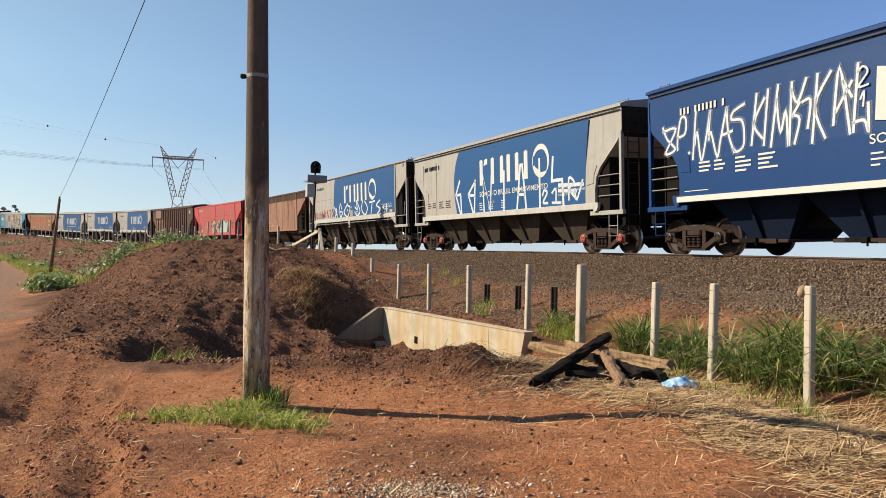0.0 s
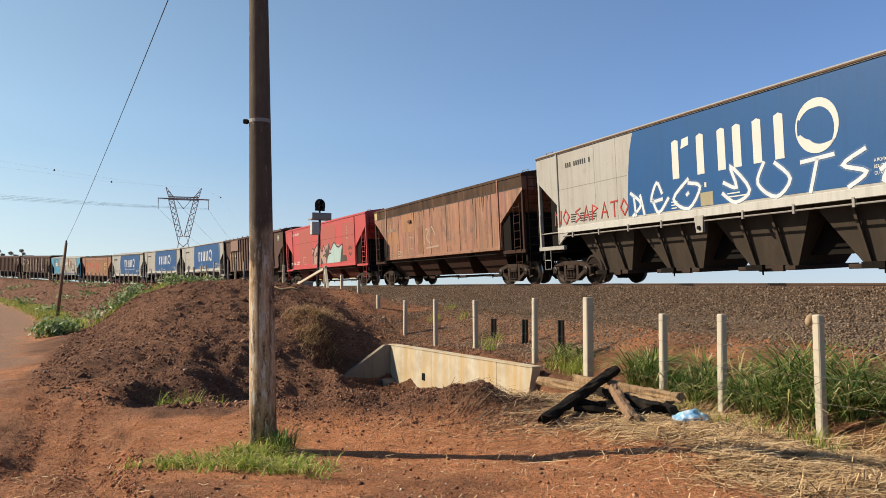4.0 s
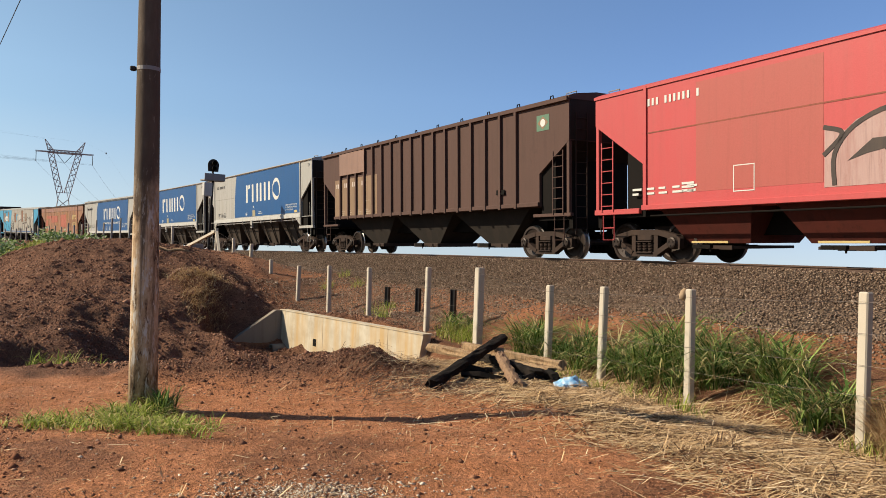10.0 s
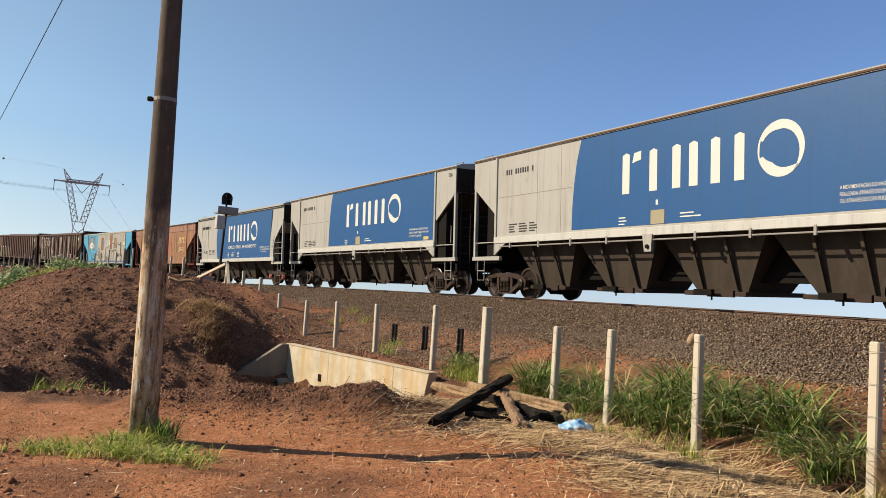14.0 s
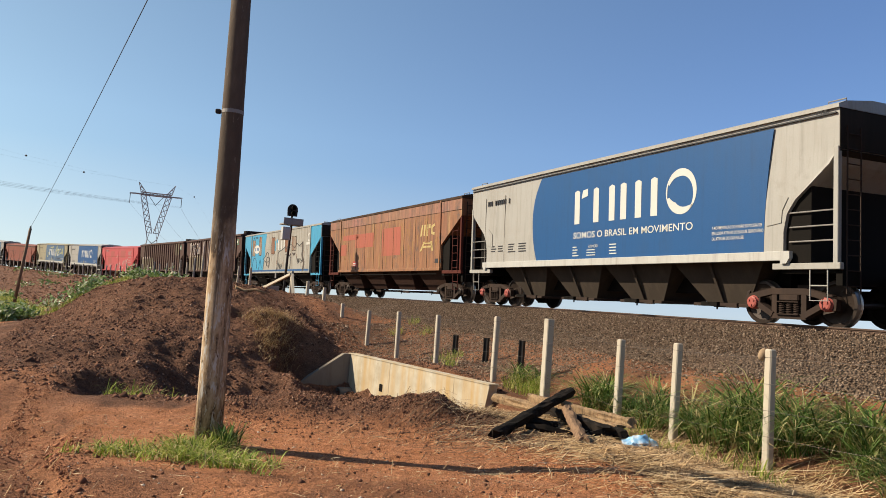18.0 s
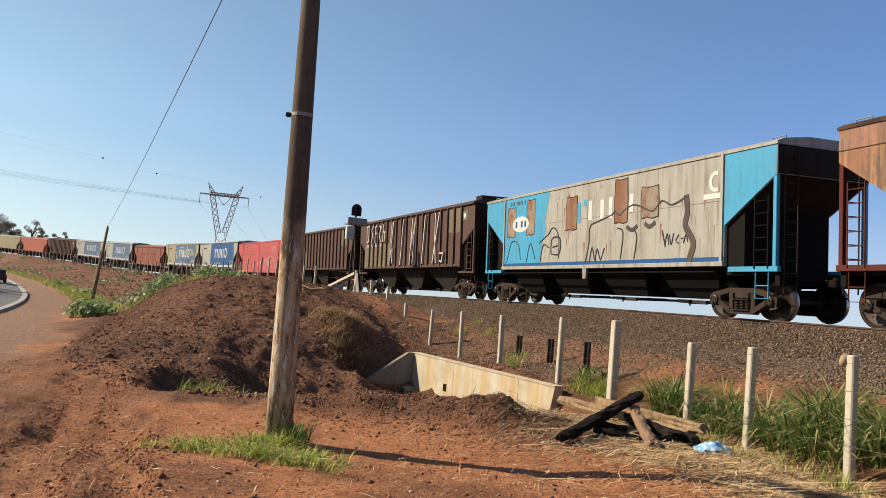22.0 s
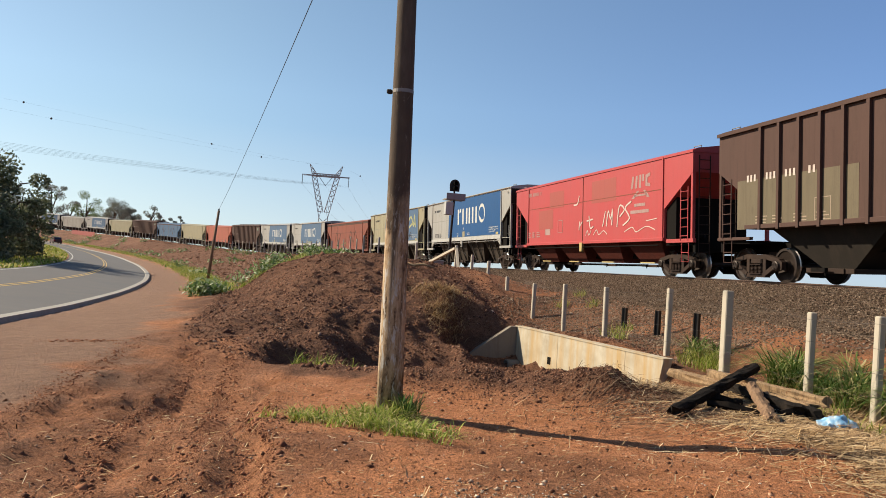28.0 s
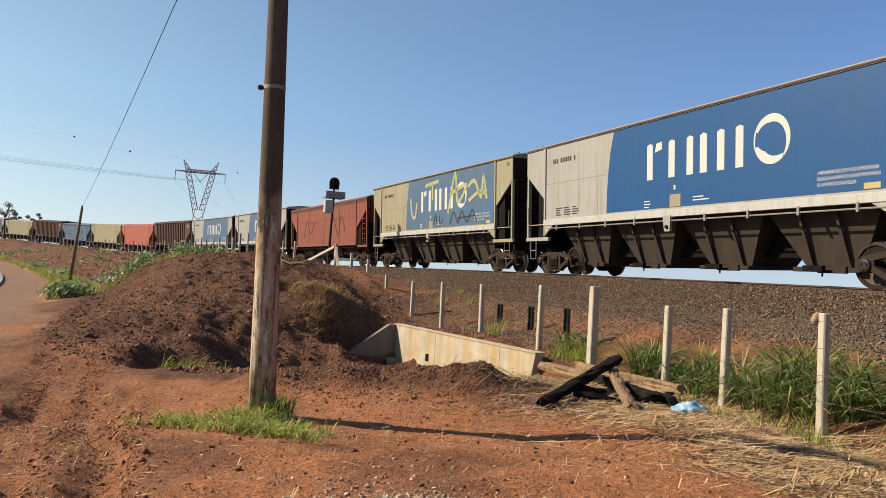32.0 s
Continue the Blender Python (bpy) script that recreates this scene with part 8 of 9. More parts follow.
def build_pole():
    p = empty("utility_pole", pose(-1.962, 8.32, 0))
    tagged(p, "tall weathered round utility pole in a grass clump", "utility pole")
    zs = [-0.3, 0.5, 1.5, 2.5, 3.5, 4.5, 5.5, 6.5, 7.5]
    part("shaft", Mesh().tube([(pole_x(z), 0.0, z) for z in zs], [0.147 - 0.0085 * z for z in zs], 28), M_POLE, p, smooth=True)
    z = 3.45
    part("clamp_band", Mesh().tube([(pole_x(z - 0.02), 0, z - 0.02), (pole_x(z + 0.02), 0, z + 0.02)], 0.121, 24), M_STEELGREY, p, "thin steel band")
    part("clamp_bolt", Mesh().box((pole_x(z) - 0.15, -0.03, z - 0.005), (0.06, 0.05, 0.05), bev=0.01), M_IRON, p)
    part("cap_bracket", Mesh().tube([(pole_x(7.35), 0, 7.3), (pole_x(7.35), 0, 7.4)], 0.11, 20), M_IRON, p)


build_pole()

WOOD_BASE = Vector((-27.3, 54.0, 0))
WOOD_BASE.z = float(ground_z(WOOD_BASE.x, WOOD_BASE.y))
WOOD_TOP = WOOD_BASE + Vector((0.45, 0.2, 5.5))


def build_wood_pole():
    p = empty("wooden_pole", Matrix.Translation(WOOD_BASE))
    tagged(p, "thin leaning wooden pole at the foot of the bank", "utility pole")
    v = WOOD_TOP - WOOD_BASE
    part("shaft", Mesh().tube([v * -0.05, v * 0.5, v], [0.12, 0.105, 0.09], 12), M_WOOD, p, smooth=True)
    part("insulator", Mesh().lathe([(0.03, 0.0), (0.06, 0.03), (0.06, 0.12), (0.03, 0.16)], "z", v, 10), M_IRON, p)
    a, b = WOOD_TOP + Vector((0, 0, 0.1)), Vector((-1.962 + pole_x(7.35), 8.32, 7.35))
    pts = []
    for i in range(25):
        u = i / 24
        q = a.lerp(b, u)
        q.z -= 4 * 0.25 * u * (1 - u)
        pts.append(q)
    tagged(part("cable", Mesh().tube(pts, 0.009, 6), M_IRON), "thin dark cable strung between two poles", "cable")


build_wood_pole()

# ---- fence ----
POSTS = [(-10.6, -0.2, 1.42), (-8.29, -0.2, 1.38), (-5.97, -0.27, 1.27), (-4.27, -0.30, 1.21), (-2.96, -0.1, 1.16), (-0.80, 0.13, 1.37), (1.22, 0.16, 1.31), (4.15, -0.05, 1.20), (6.72, -0.1, 1.16), (9.15, 0.0, 1.08), (11.68, 0.18, 1.2), (13.9, 0.64, 1.69), (16.0, 0.86, 1.9), (18.35, 1.2, 2.28), (25.6, 1.3, 2.45)]


M_RAG = paint("tan_cloth", (0.312, 0.218, 0.133), dirt=(0.156, 0.101, 0.062), amount=0.5, rough=0.95, scale=6, bump=0.6)


def build_fence():
    f = empty("wire_fence", pose(0, 0, 0))
    tagged(f, "pale square concrete fence posts with thin wires", "fence")
    rng = random.Random(8)
    tops = []
    for i, (s, lo, hi) in enumerate(POSTS):
        w = 0.145 if i == 5 else 0.105
        h = hi - lo
        m = Mesh()
        x0 = w / 2
        m.box((0, 0, h / 2 - 0.2), (w, w, h + 0.4), bev=0.014)
        o = part("post", m, M_POST, f)
        o.matrix_world = Matrix.Translation(line(s, 5.2, lo)) @ Matrix.Rotation(PH0 + s / R, 4, "Z") @ pose(0, 0, 0, rng.uniform(-0.8, 0.8), rng.uniform(-0.8, 0.8), 0)
        tops.append((s, lo, hi))
    # far posts, slim and close together
    far_post = Mesh().box((0, 0, 0.35), (0.09, 0.09, 1.7), bev=0.01).data("post", M_POST)
    grey_post = Mesh().box((0, 0, 0.35), (0.10, 0.10, 1.7), bev=0.01).data("post", M_STEELGREY)
    for i in range(88):
        s = 28.2 + i * 2.3
        x, y = on_line(np.array(s), np.array(5.2))
        lo = float(ground_z(x, y))
        o = part("post", far_post if rng.random() < 0.6 else grey_post, None, f)
        o.matrix_world = Matrix.Translation((float(x), float(y), lo)) @ Matrix.Rotation(PH0 + s / R, 4, "Z") @ pose(0, 0, rng.uniform(-0.05, 0.2), rng.uniform(-3, 3), rng.uniform(-3, 3), 0)
    for drop in (0.1, 0.42, 0.74, 1.05):
        m = Mesh()
        pts = [line(s, 5.265, max(hi - drop, lo + 0.08)) for s, lo, hi in tops]
        fine = []
        for a, b in zip(pts, pts[1:]):
            for k in range(5):
                q = a.lerp(b, k / 5)
                q.z -= 0.05 * (k / 5) * (1 - k / 5)
                fine.append(q)
        part("wire", m.tube(fine + [pts[-1]], 0.0021, 5), M_WIRE, f)
    # braced corner
    for (s, d, z), (s2, d2, z2) in (((18.35, 5.25, 2.15), (22.6, 5.6, 1.3)), ((18.35, 5.2, 2.15), (16.75, 5.5, 1.15))):
        part("brace", Mesh().beam(line(s, d, z), line(s2, d2, z2), 0.1, 0.1), M_POST, f, "slanting concrete brace")
    for s0 in (46.0, 91.0):
        zz = float(rail_z(s0))
        part("brace", Mesh().beam(line(s0, 5.25, zz + 0.95), line(s0 + 2.2, 5.7, zz - 0.3), 0.1, 0.1), M_POST, f, "slanting concrete brace")
    # rag on a wire
    m = Mesh()
    m.lathe([(0.01, -0.07), (0.05, -0.05), (0.065, 0.0), (0.05, 0.06), (0.015, 0.09)], "z", (0, 0, 0), 9)
    m.v = [(x + 0.02 * math.sin(9 * z + 5 * y), y + 0.02 * math.sin(7 * x), z) for x, y, z in m.v]
    o = part("cloth_rag", m, M_RAG, smooth=True)
    o.location = line(-5.86, 5.24, 1.19)
    tagged(o, "small tan rag caught against a fence post", "rag")


build_fence()

# ---- culvert ----
def culvert_material():
    mt, nt, b = nodes_of("stained_culvert_concrete", 0.88, spec=0.25)
    base = ramp_of(nt, noise_of(nt, 2.5, 6, 0.6), [(0.3, (0.328, 0.281, 0.203)), (0.7, (0.468, 0.413, 0.32))])
    rust = ramp_of(nt, noise_of(nt, 3.2, 5, 0.65, (1, 1, 0.08), shift=3), [(0.44, 0), (0.68, 0.8)])
    col = mix_of(nt, rust, base, (0.39, 0.242, 0.086))
    dirt = ramp_of(nt, noise_of(nt, 5, 6, 0.75, (1, 1, 0.25), shift=8), [(0.58, 0), (0.76, 0.75)])
    col = mix_of(nt, dirt, col, (0.203, 0.133, 0.086))
    nt.links.new(col, b.inputs["Base Color"])
    bump_of(nt, b, noise_of(nt, 35, 4), 0.2, 0.01)
    return mt


M_CULVERT = culvert_material()
# old concrete, darkened because the wing wall faces away from the sun
M_SHADECONC = paint("shaded_grey_concrete", (0.211, 0.176, 0.136), dirt=(0.101, 0.078, 0.058), amount=0.9, rough=0.9, scale=2)


def build_culvert():
    c = empty("culvert", pose(0, 0, 0))
    tagged(c, "pale stained concrete culvert headwall with a wing wall", "culvert")
    a, b = line(5.98, 6.80, 0.03), line(0.0, 5.92, 0.03)
    x = (b - a).normalized()
    n = Vector((x.y, -x.x, 0))
    if n.dot(Vector((0, 0, 0)) - a) < 0:
        n = -n
    L = (b - a).length
    cuts = [0.0, 0.36 * L, 0.80 * L, L]
    for i in range(3):
        u0, u1 = cuts[i] + 0.006, cuts[i + 1] - 0.006
        m = Mesh()
        q = [(u0, 0), (u1, 0), (u1 - (0.35 if i == 2 else 0), -1.4), (u0, -1.4)]
        front = [a + x * u + Vector((0, 0, h)) + n * 0.0 for u, h in q]
        back = [p - n * 0.2 for p in front]
        m.add(front + back, [(0, 1, 2, 3), (7, 6, 5, 4), (0, 4, 5, 1), (1, 5, 6, 2), (2, 6, 7, 3), (3, 7, 4, 0)])
        part("headwall_panel", m, M_CULVERT, c)
    part("coping", Mesh().beam(a - n * 0.1 + Vector((0, 0, 0.012)), b - n * 0.1 + Vector((0, 0, 0.012)), 0.23, 0.02), M_CULVERT, c)
    q = a + x * (0.30 * L) + Vector((0, 0, -0.62))
    # no opening: a flush near-black block paints the hole's shade
    part("weep_hole", Mesh().box(q - n * 0.074, (0.15, 0.16, 0.17), Matrix((x, n, Vector((0, 0, 1)))).transposed()), M_DARK, c)
    e = Vector((-2.75, 18.75, 0))
    out = (e - a)
    out.z = 0
    ln = out.length
    out.normalize()
    m = Mesh()
    w = Vector((-out.y, out.x, 0)) * 0.09
    outline = [(0, 0.0), (0.15, 0.0), (ln, -0.95), (ln, -1.5), (0, -1.5)]
    pts = [a + out * u + Vector((0, 0, h)) for u, h in outline]
    k = len(pts)
    m.add([p - w for p in pts] + [p + w for p in pts], [tuple(range(k))[::-1], tuple(range(k, 2 * k))] + [(i, (i + 1) % k, k + (i + 1) % k, k + i) for i in range(k)])
    part("wing_wall", m, M_SHADECONC, c)
    pc = a + x * 0.25 + n * 0.35 + Vector((0, 0, -0.95))
    pipe = Mesh()
    ringv = []
    for r, off in ((0.10, 0), (0.135, 0), (0.135, -0.5), (0.10, -0.5)):
        ringv.append((r, off))
    nn = 18
    vs, fs = [], []
    for r, off in ringv:
        for i in range(nn):
            t = 2 * math.pi * i / nn
            vs.append(pc + n * off + x * (r * math.cos(t)) + Vector((0, 0, r * math.sin(t))))
    for j in range(4):
        for i in range(nn):
            i2, j2 = (i + 1) % nn, (j + 1) % 4
            fs.append((j * nn + i, j * nn + i2, j2 * nn + i2, j2 * nn + i))
    pipe.add(vs, fs)
    part("drain_pipe", pipe, M_SHADECONC, c, smooth=True)


build_culvert()

# ---- timbers, rubbish, stubs ----
def timber(a, b, w, h, mat, label, seed, turn=0.2):
    """A worn squared timber with ragged ends."""
    rng = random.Random(seed)
    a, b = Vector(a), Vector(b)
    x = (b - a).normalized()
    y = Vector((0, 0, 1)).cross(x).normalized()
    z = x.cross(y)
    y, z = y * math.cos(turn) + z * math.sin(turn), z * math.cos(turn) - y * math.sin(turn)
    m = Mesh()
    n = 22
    w, h = w * 0.8, h * 0.82
    vs = []
    for i in range(n + 1):
        c = a.lerp(b, i / n)
        for k in range(12):
            t = 2 * math.pi * (k + 0.5) / 12
            sq = min(1.25, 1 / max(abs(math.cos(t)), abs(math.sin(t))))
            r = rng.uniform(0.9, 1.05) - 0.20 * max(0, noise.noise(Vector((i * 0.35, k * 1.7, seed))) * 2.2) - 0.13 * (k % 4 == 1) * (rng.random() < 0.7)
            vs.append(c + y * (math.cos(t) * w / 2 * sq * r) + z * (math.sin(t) * h / 2 * sq * r) + (x * rng.uniform(-0.06, 0.06) if i in (0, n) else Vector()))
    fs = [(i * 12 + k, i * 12 + (k + 1) % 12, i * 12 + 12 + (k + 1) % 12, i * 12 + 12 + k) for i in range(n) for k in range(12)]
    fs += [tuple(range(11, -1, -1)), tuple(range(n * 12, n * 12 + 12))]
    m.add(vs, fs)
    tagged(part("old_sleeper", m, mat), label, "timber", "heap of old sleepers")


def build_heap():
    timber((1.24, 9.2, 0.0), (2.60, 11.35, 0.34), 0.19, 0.15, M_CHAR, "charred black sleeper leaning on the heap", 1)
    timber((1.62, 12.3, 0.06), (2.95, 9.85, 0.06), 0.21, 0.16, M_OLDWOOD, "weathered brown sleeper on the straw", 2)
    timber((2.05, 11.7, 0.17), (3.12, 9.85, 0.15), 0.18, 0.15, M_OLDWOOD, "weathered split sleeper on top of another", 3)
    timber((2.30, 9.1, 0.0), (2.40, 10.6, 0.18), 0.17, 0.15, M_WOOD, "short brown sleeper end standing in the straw", 4)
    timber((2.2, 11.1, 0.08), (2.75, 9.7, 0.06), 0.2, 0.15, M_CHAR, "dark charred sleeper under the heap", 5)
    timber((2.55, 10.9, 0.08), (2.95, 9.6, 0.04), 0.16, 0.13, M_CHAR, "dark charred sleeper under the heap", 6)
    rnd = random.Random(8)
    for x, y, ln, az in ((1.95, 10.1, 0.5, 0.2), (2.2, 10.35, 0.6, 1.1), (2.5, 10.0, 0.55, -0.5), (2.72, 9.75, 0.45, 0.4), (2.62, 10.25, 0.5, -1.0), (2.9, 10.05, 0.4, 0.9), (2.05, 9.75, 0.7, -0.15)):
        g = float(ground_z(x, y)) + 0.07
        dx, dy, dz = math.cos(az) * ln / 2, math.sin(az) * ln / 2, rnd.uniform(-0.04, 0.08)
        m = Mesh()
        m.tube([(x - dx, y - dy, g - dz), (x - dx * 0.3, y - dy * 0.3, g + rnd.uniform(0, 0.04)), (x + dx * 0.4, y + dy * 0.4, g + dz * 0.6), (x + dx, y + dy, g + dz)], [rnd.uniform(0.03, 0.05), 0.06, 0.055, rnd.uniform(0.015, 0.035)], 5)
        tagged(part("charred_piece", m, M_CHAR), "charred splintered piece of timber under the sleepers", "timber", "charred pieces in the heap")
    m = Mesh().box((0, 0, 0), (0.24, 0.13, 0.1), bev=0.012)
    o = part("brick", m, M_OLDWOOD)
    o.matrix_world = pose(2.83, 9.12, float(ground_z(2.83, 9.12)) + 0.05, 0, 5, 20)
    tagged(o, "broken brown brick lying on straw", "brick")
    # crumpled bag
    bm = bmesh.new()
    bmesh.ops.create_icosphere(bm, subdivisions=3, radius=1.0)
    for v in bm.verts:
        k = 1 + 0.35 * noise.noise(v.co * 2.3) + 0.22 * noise.noise(v.co * 6.1)
        v.co = Vector((v.co.x * 0.27 * k, v.co.y * 0.15 * k, max(v.co.z, -0.4) * 0.15 * k))
    me = bpy.data.meshes.new("plastic_bag")
    bm.to_mesh(me)
    bm.free()
    mt, nt, b = nodes_of("blue_plastic", 0.35)
    col = ramp_of(nt, noise_of(nt, 9, 5), [(0.35, (0.16, 0.40, 0.66)), (0.52, (0.36, 0.58, 0.76)), (0.64, (0.72, 0.78, 0.81))])
    nt.links.new(col, b.inputs["Base Color"])
    bump_of(nt, b, noise_of(nt, 14, 5), 0.8, 0.04)
    me.materials.append(mt)
    o = new("plastic_bag", me)
    o.matrix_world = pose(3.12, 9.5, float(ground_z(3.12, 9.5)) + 0.045, 0, 0, 25)
    tagged(o, "crumpled light blue plastic bag on the straw", "bag")
    for s, lo, hi in ((5.19, 0.16, 0.68), (3.5, 0.29, 0.74), (1.84, 0.43, 0.81)):
        m = Mesh().prism([(-0.055, -0.06), (0.055, -0.06), (0.055, -0.045), (0.012, -0.03), (0.012, 0.03), (0.035, 0.04), (0.035, 0.06), (-0.035, 0.06), (-0.035, 0.04), (-0.012, 0.03), (-0.012, -0.03), (-0.055, -0.045)], "z", lo - 0.4, hi)
        o = part("rail_stub", m, M_IRON)
        p = line(s, 4.2, 0)
        o.matrix_world = Matrix.Translation(p) @ Matrix.Rotation(PH0 + s / R + 0.6, 4, "Z")
        tagged(o, "short black upright piece of rail in the slope", "rail stub", "rail stubs on the slope")
    # root on the bank
    x0, y0 = on_line(np.array(11.0), np.array(8.6))
    g = float(ground_z(x0, y0))
    p = Vector((float(x0), float(y0), g))
    tagged(part("dead_root", Mesh().tube([p + Vector((-0.25, 0, -0.25)), p + Vector((-0.2, -0.05, 0.15)), p + Vector((0, 0, 0.05)), p + Vector((0.35, -0.1, 0.12)), p + Vector((0.75, -0.2, 0.02))], [0.10, 0.09, 0.06, 0.045, 0.02], 8), M_OLDWOOD, smooth=True), "dead root sticking out of the bank", "root")


build_heap()

# ---- signal ----
def build_signal():
    base = line(27.0, 3.05, float(rail_z(27)) - 0.45)
    t = along(27.0)
    m = Matrix.Translation(base) @ Matrix.Rotation(math.atan2(t.y, t.x) - math.pi / 2, 4, "Z")
    s = empty("railway_signal", m)
    tagged(s, "black railway signal on a mast with a platform", "railway signal")
    part("mast", Mesh().tube([(0, 0, -0.3), (0.05, 0, 2.2), (0.12, 0, 4.2)], [0.075, 0.065, 0.06], 12), M_IRON, s)
    part("platform", Mesh().box((0.1, 0, 3.95), (1.05, 0.75, 0.07)).box((0.1, -0.37, 4.1), (1.05, 0.04, 0.34), bev=0.01), M_STEELGREY, s, "grey platform plate")
    part("equipment_box", Mesh().box((-0.22, -0.2, 3.45), (0.42, 0.34, 0.68), bev=0.02), M_WHITE, s, "pale equipment box")
    back = [(-0.16, 4.40), (0.36, 4.40), (0.38, 4.72)] + [(0.1 + 0.28 * math.cos(radians(a)), 4.74 + 0.30 * math.sin(radians(a))) for a in range(15, 180, 15)] + [(-0.18, 4.72)]
    part("backboard", Mesh().prism(back, "y", -0.05, 0.0), M_IRON, s, "black rounded backboard")
    part("head_post", Mesh().tube([(0.1, 0.02, 4.2), (0.1, 0.02, 4.5)], 0.05, 10), M_IRON, s)
    for z in (4.55, 4.82):
        part("lamp_hood", Mesh().lathe([(0.105, -0.05), (0.115, -0.26), (0.10, -0.26), (0.09, -0.06)], "y", (0.1, 0, z), 14), M_DARK, s)
    cab = part("signal_cabinet", Mesh().box((0, 0, 0.35), (0.7, 0.5, 0.8), bev=0.03), M_STEELGREY)
    x, y = on_line(np.array(26.3), np.array(3.9))
    cab.matrix_world = Matrix.Translation((float(x), float(y), float(ground_z(x, y)))) @ Matrix.Rotation(PH0, 4, "Z")
    tagged(cab, "low grey metal cabinet beside the signal mast", "cabinet")


build_signal()

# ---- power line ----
# distance haze is mixed into this pale grey-green leaf colour
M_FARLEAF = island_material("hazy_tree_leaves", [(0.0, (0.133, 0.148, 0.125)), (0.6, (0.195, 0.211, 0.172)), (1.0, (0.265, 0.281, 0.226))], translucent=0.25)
M_LATTICE = paint("galvanised_lattice", (0.234, 0.234, 0.242), amount=0.2, rough=0.6, metal=0.4)
M_CONDUCTOR = paint("dull_conductor", (0.094, 0.094, 0.101), amount=0.2, rough=0.6, metal=0.4)


def pylon(place, turn, scale, thick):
    p = empty("pylon", Matrix.Translation(place) @ Matrix.Rotation(turn, 4, "Z") @ Matrix.Diagonal((scale, scale, scale, 1)))
    tagged(p, "tall grey steel lattice pylon with a wide crossarm", "pylon", "pylons of the power line")
    t = thick

    def lattice(name, pa, pb, qa, qb, n):
        """Zigzag between two chords, before and behind."""
        m = Mesh()
        for dy in (-1, 1):
            def at(a, b, u, w0, w1):
                v = Vector(a).lerp(Vector(b), u)
                v.y = dy * (w0 + (w1 - w0) * u)
                return v
            w0, w1 = pa[1], pb[1]
            m.beam(at(pa, pb, 0, w0, w1), at(pa, pb, 1, w0, w1), t, t)
            m.beam(at(qa, qb, 0, w0, w1), at(qa, qb, 1, w0, w1), t, t)
            for i in range(n):
                u0, u1 = i / n, (i + 1) / n
                m.beam(at(pa, pb, u0, w0, w1), at(qa, qb, u1, w0, w1), t * 0.6, t * 0.6)
                m.beam(at(qa, qb, u0, w0, w1), at(pa, pb, u1, w0, w1), t * 0.6, t * 0.6)
        part(name, m, M_LATTICE, p)

    lattice("body", (-5.5, 5.5, -8), (-2.2, 2.0, 19), (5.5, 5.5, -8), (2.2, 2.0, 19), 6)
    for e, nm in ((-1, "arm_leg"), (1, "arm_leg")):
        lattice(nm, (e * 2.2, 2.0, 19), (e * 7.0, 0.8, 40), (e * 0.3, 2.0, 22), (e * 4.6, 0.8, 40), 7)
        lattice("peak", (e * 7.0, 0.8, 41.2), (e * 8.3, 0.05, 46), (e * 4.6, 0.8, 41.2), (e * 8.2, 0.05, 46), 3)
    lattice("crossarm", (-12, 0.15, 40.2), (12, 0.15, 40.2), (-12, 0.15, 40.6), (12, 0.15, 40.6), 2)
    lattice("crossbeam", (-7, 0.9, 40), (7, 0.9, 40), (-7, 0.9, 41.4), (7, 0.9, 41.4), 9)
    for x in (-11.7, 11.7):
        part("insulator_string", Mesh().tube([(x, 0, 40.2), (x, 0, 35.6)], 0.14, 6), M_IRON, p)
    part("insulator_string", Mesh().tube([(-3.4, 0, 40), (0, 0, 35.6)], 0.12, 6), M_IRON, p)
    part("insulator_string", Mesh().tube([(3.4, 0, 40), (0, 0, 35.6)], 0.12, 6), M_IRON, p)
    return p


T1, T2 = Vector((-125.6, 369.3, 1.0)), Vector((-176, 690, -10))
T0 = Vector((-311, 20, 2))
PTURN = radians(18.4)


def span(name, a, b, sag, r, label, n=40):
    pts = []
    for i in range(n + 1):
        u = i / n
        q = a.lerp(b, u)
        q.z -= 4 * sag * u * (1 - u)
        pts.append(q)
    return tagged(part(name, Mesh().tube(pts, r, 5), M_CONDUCTOR), label, "power line")


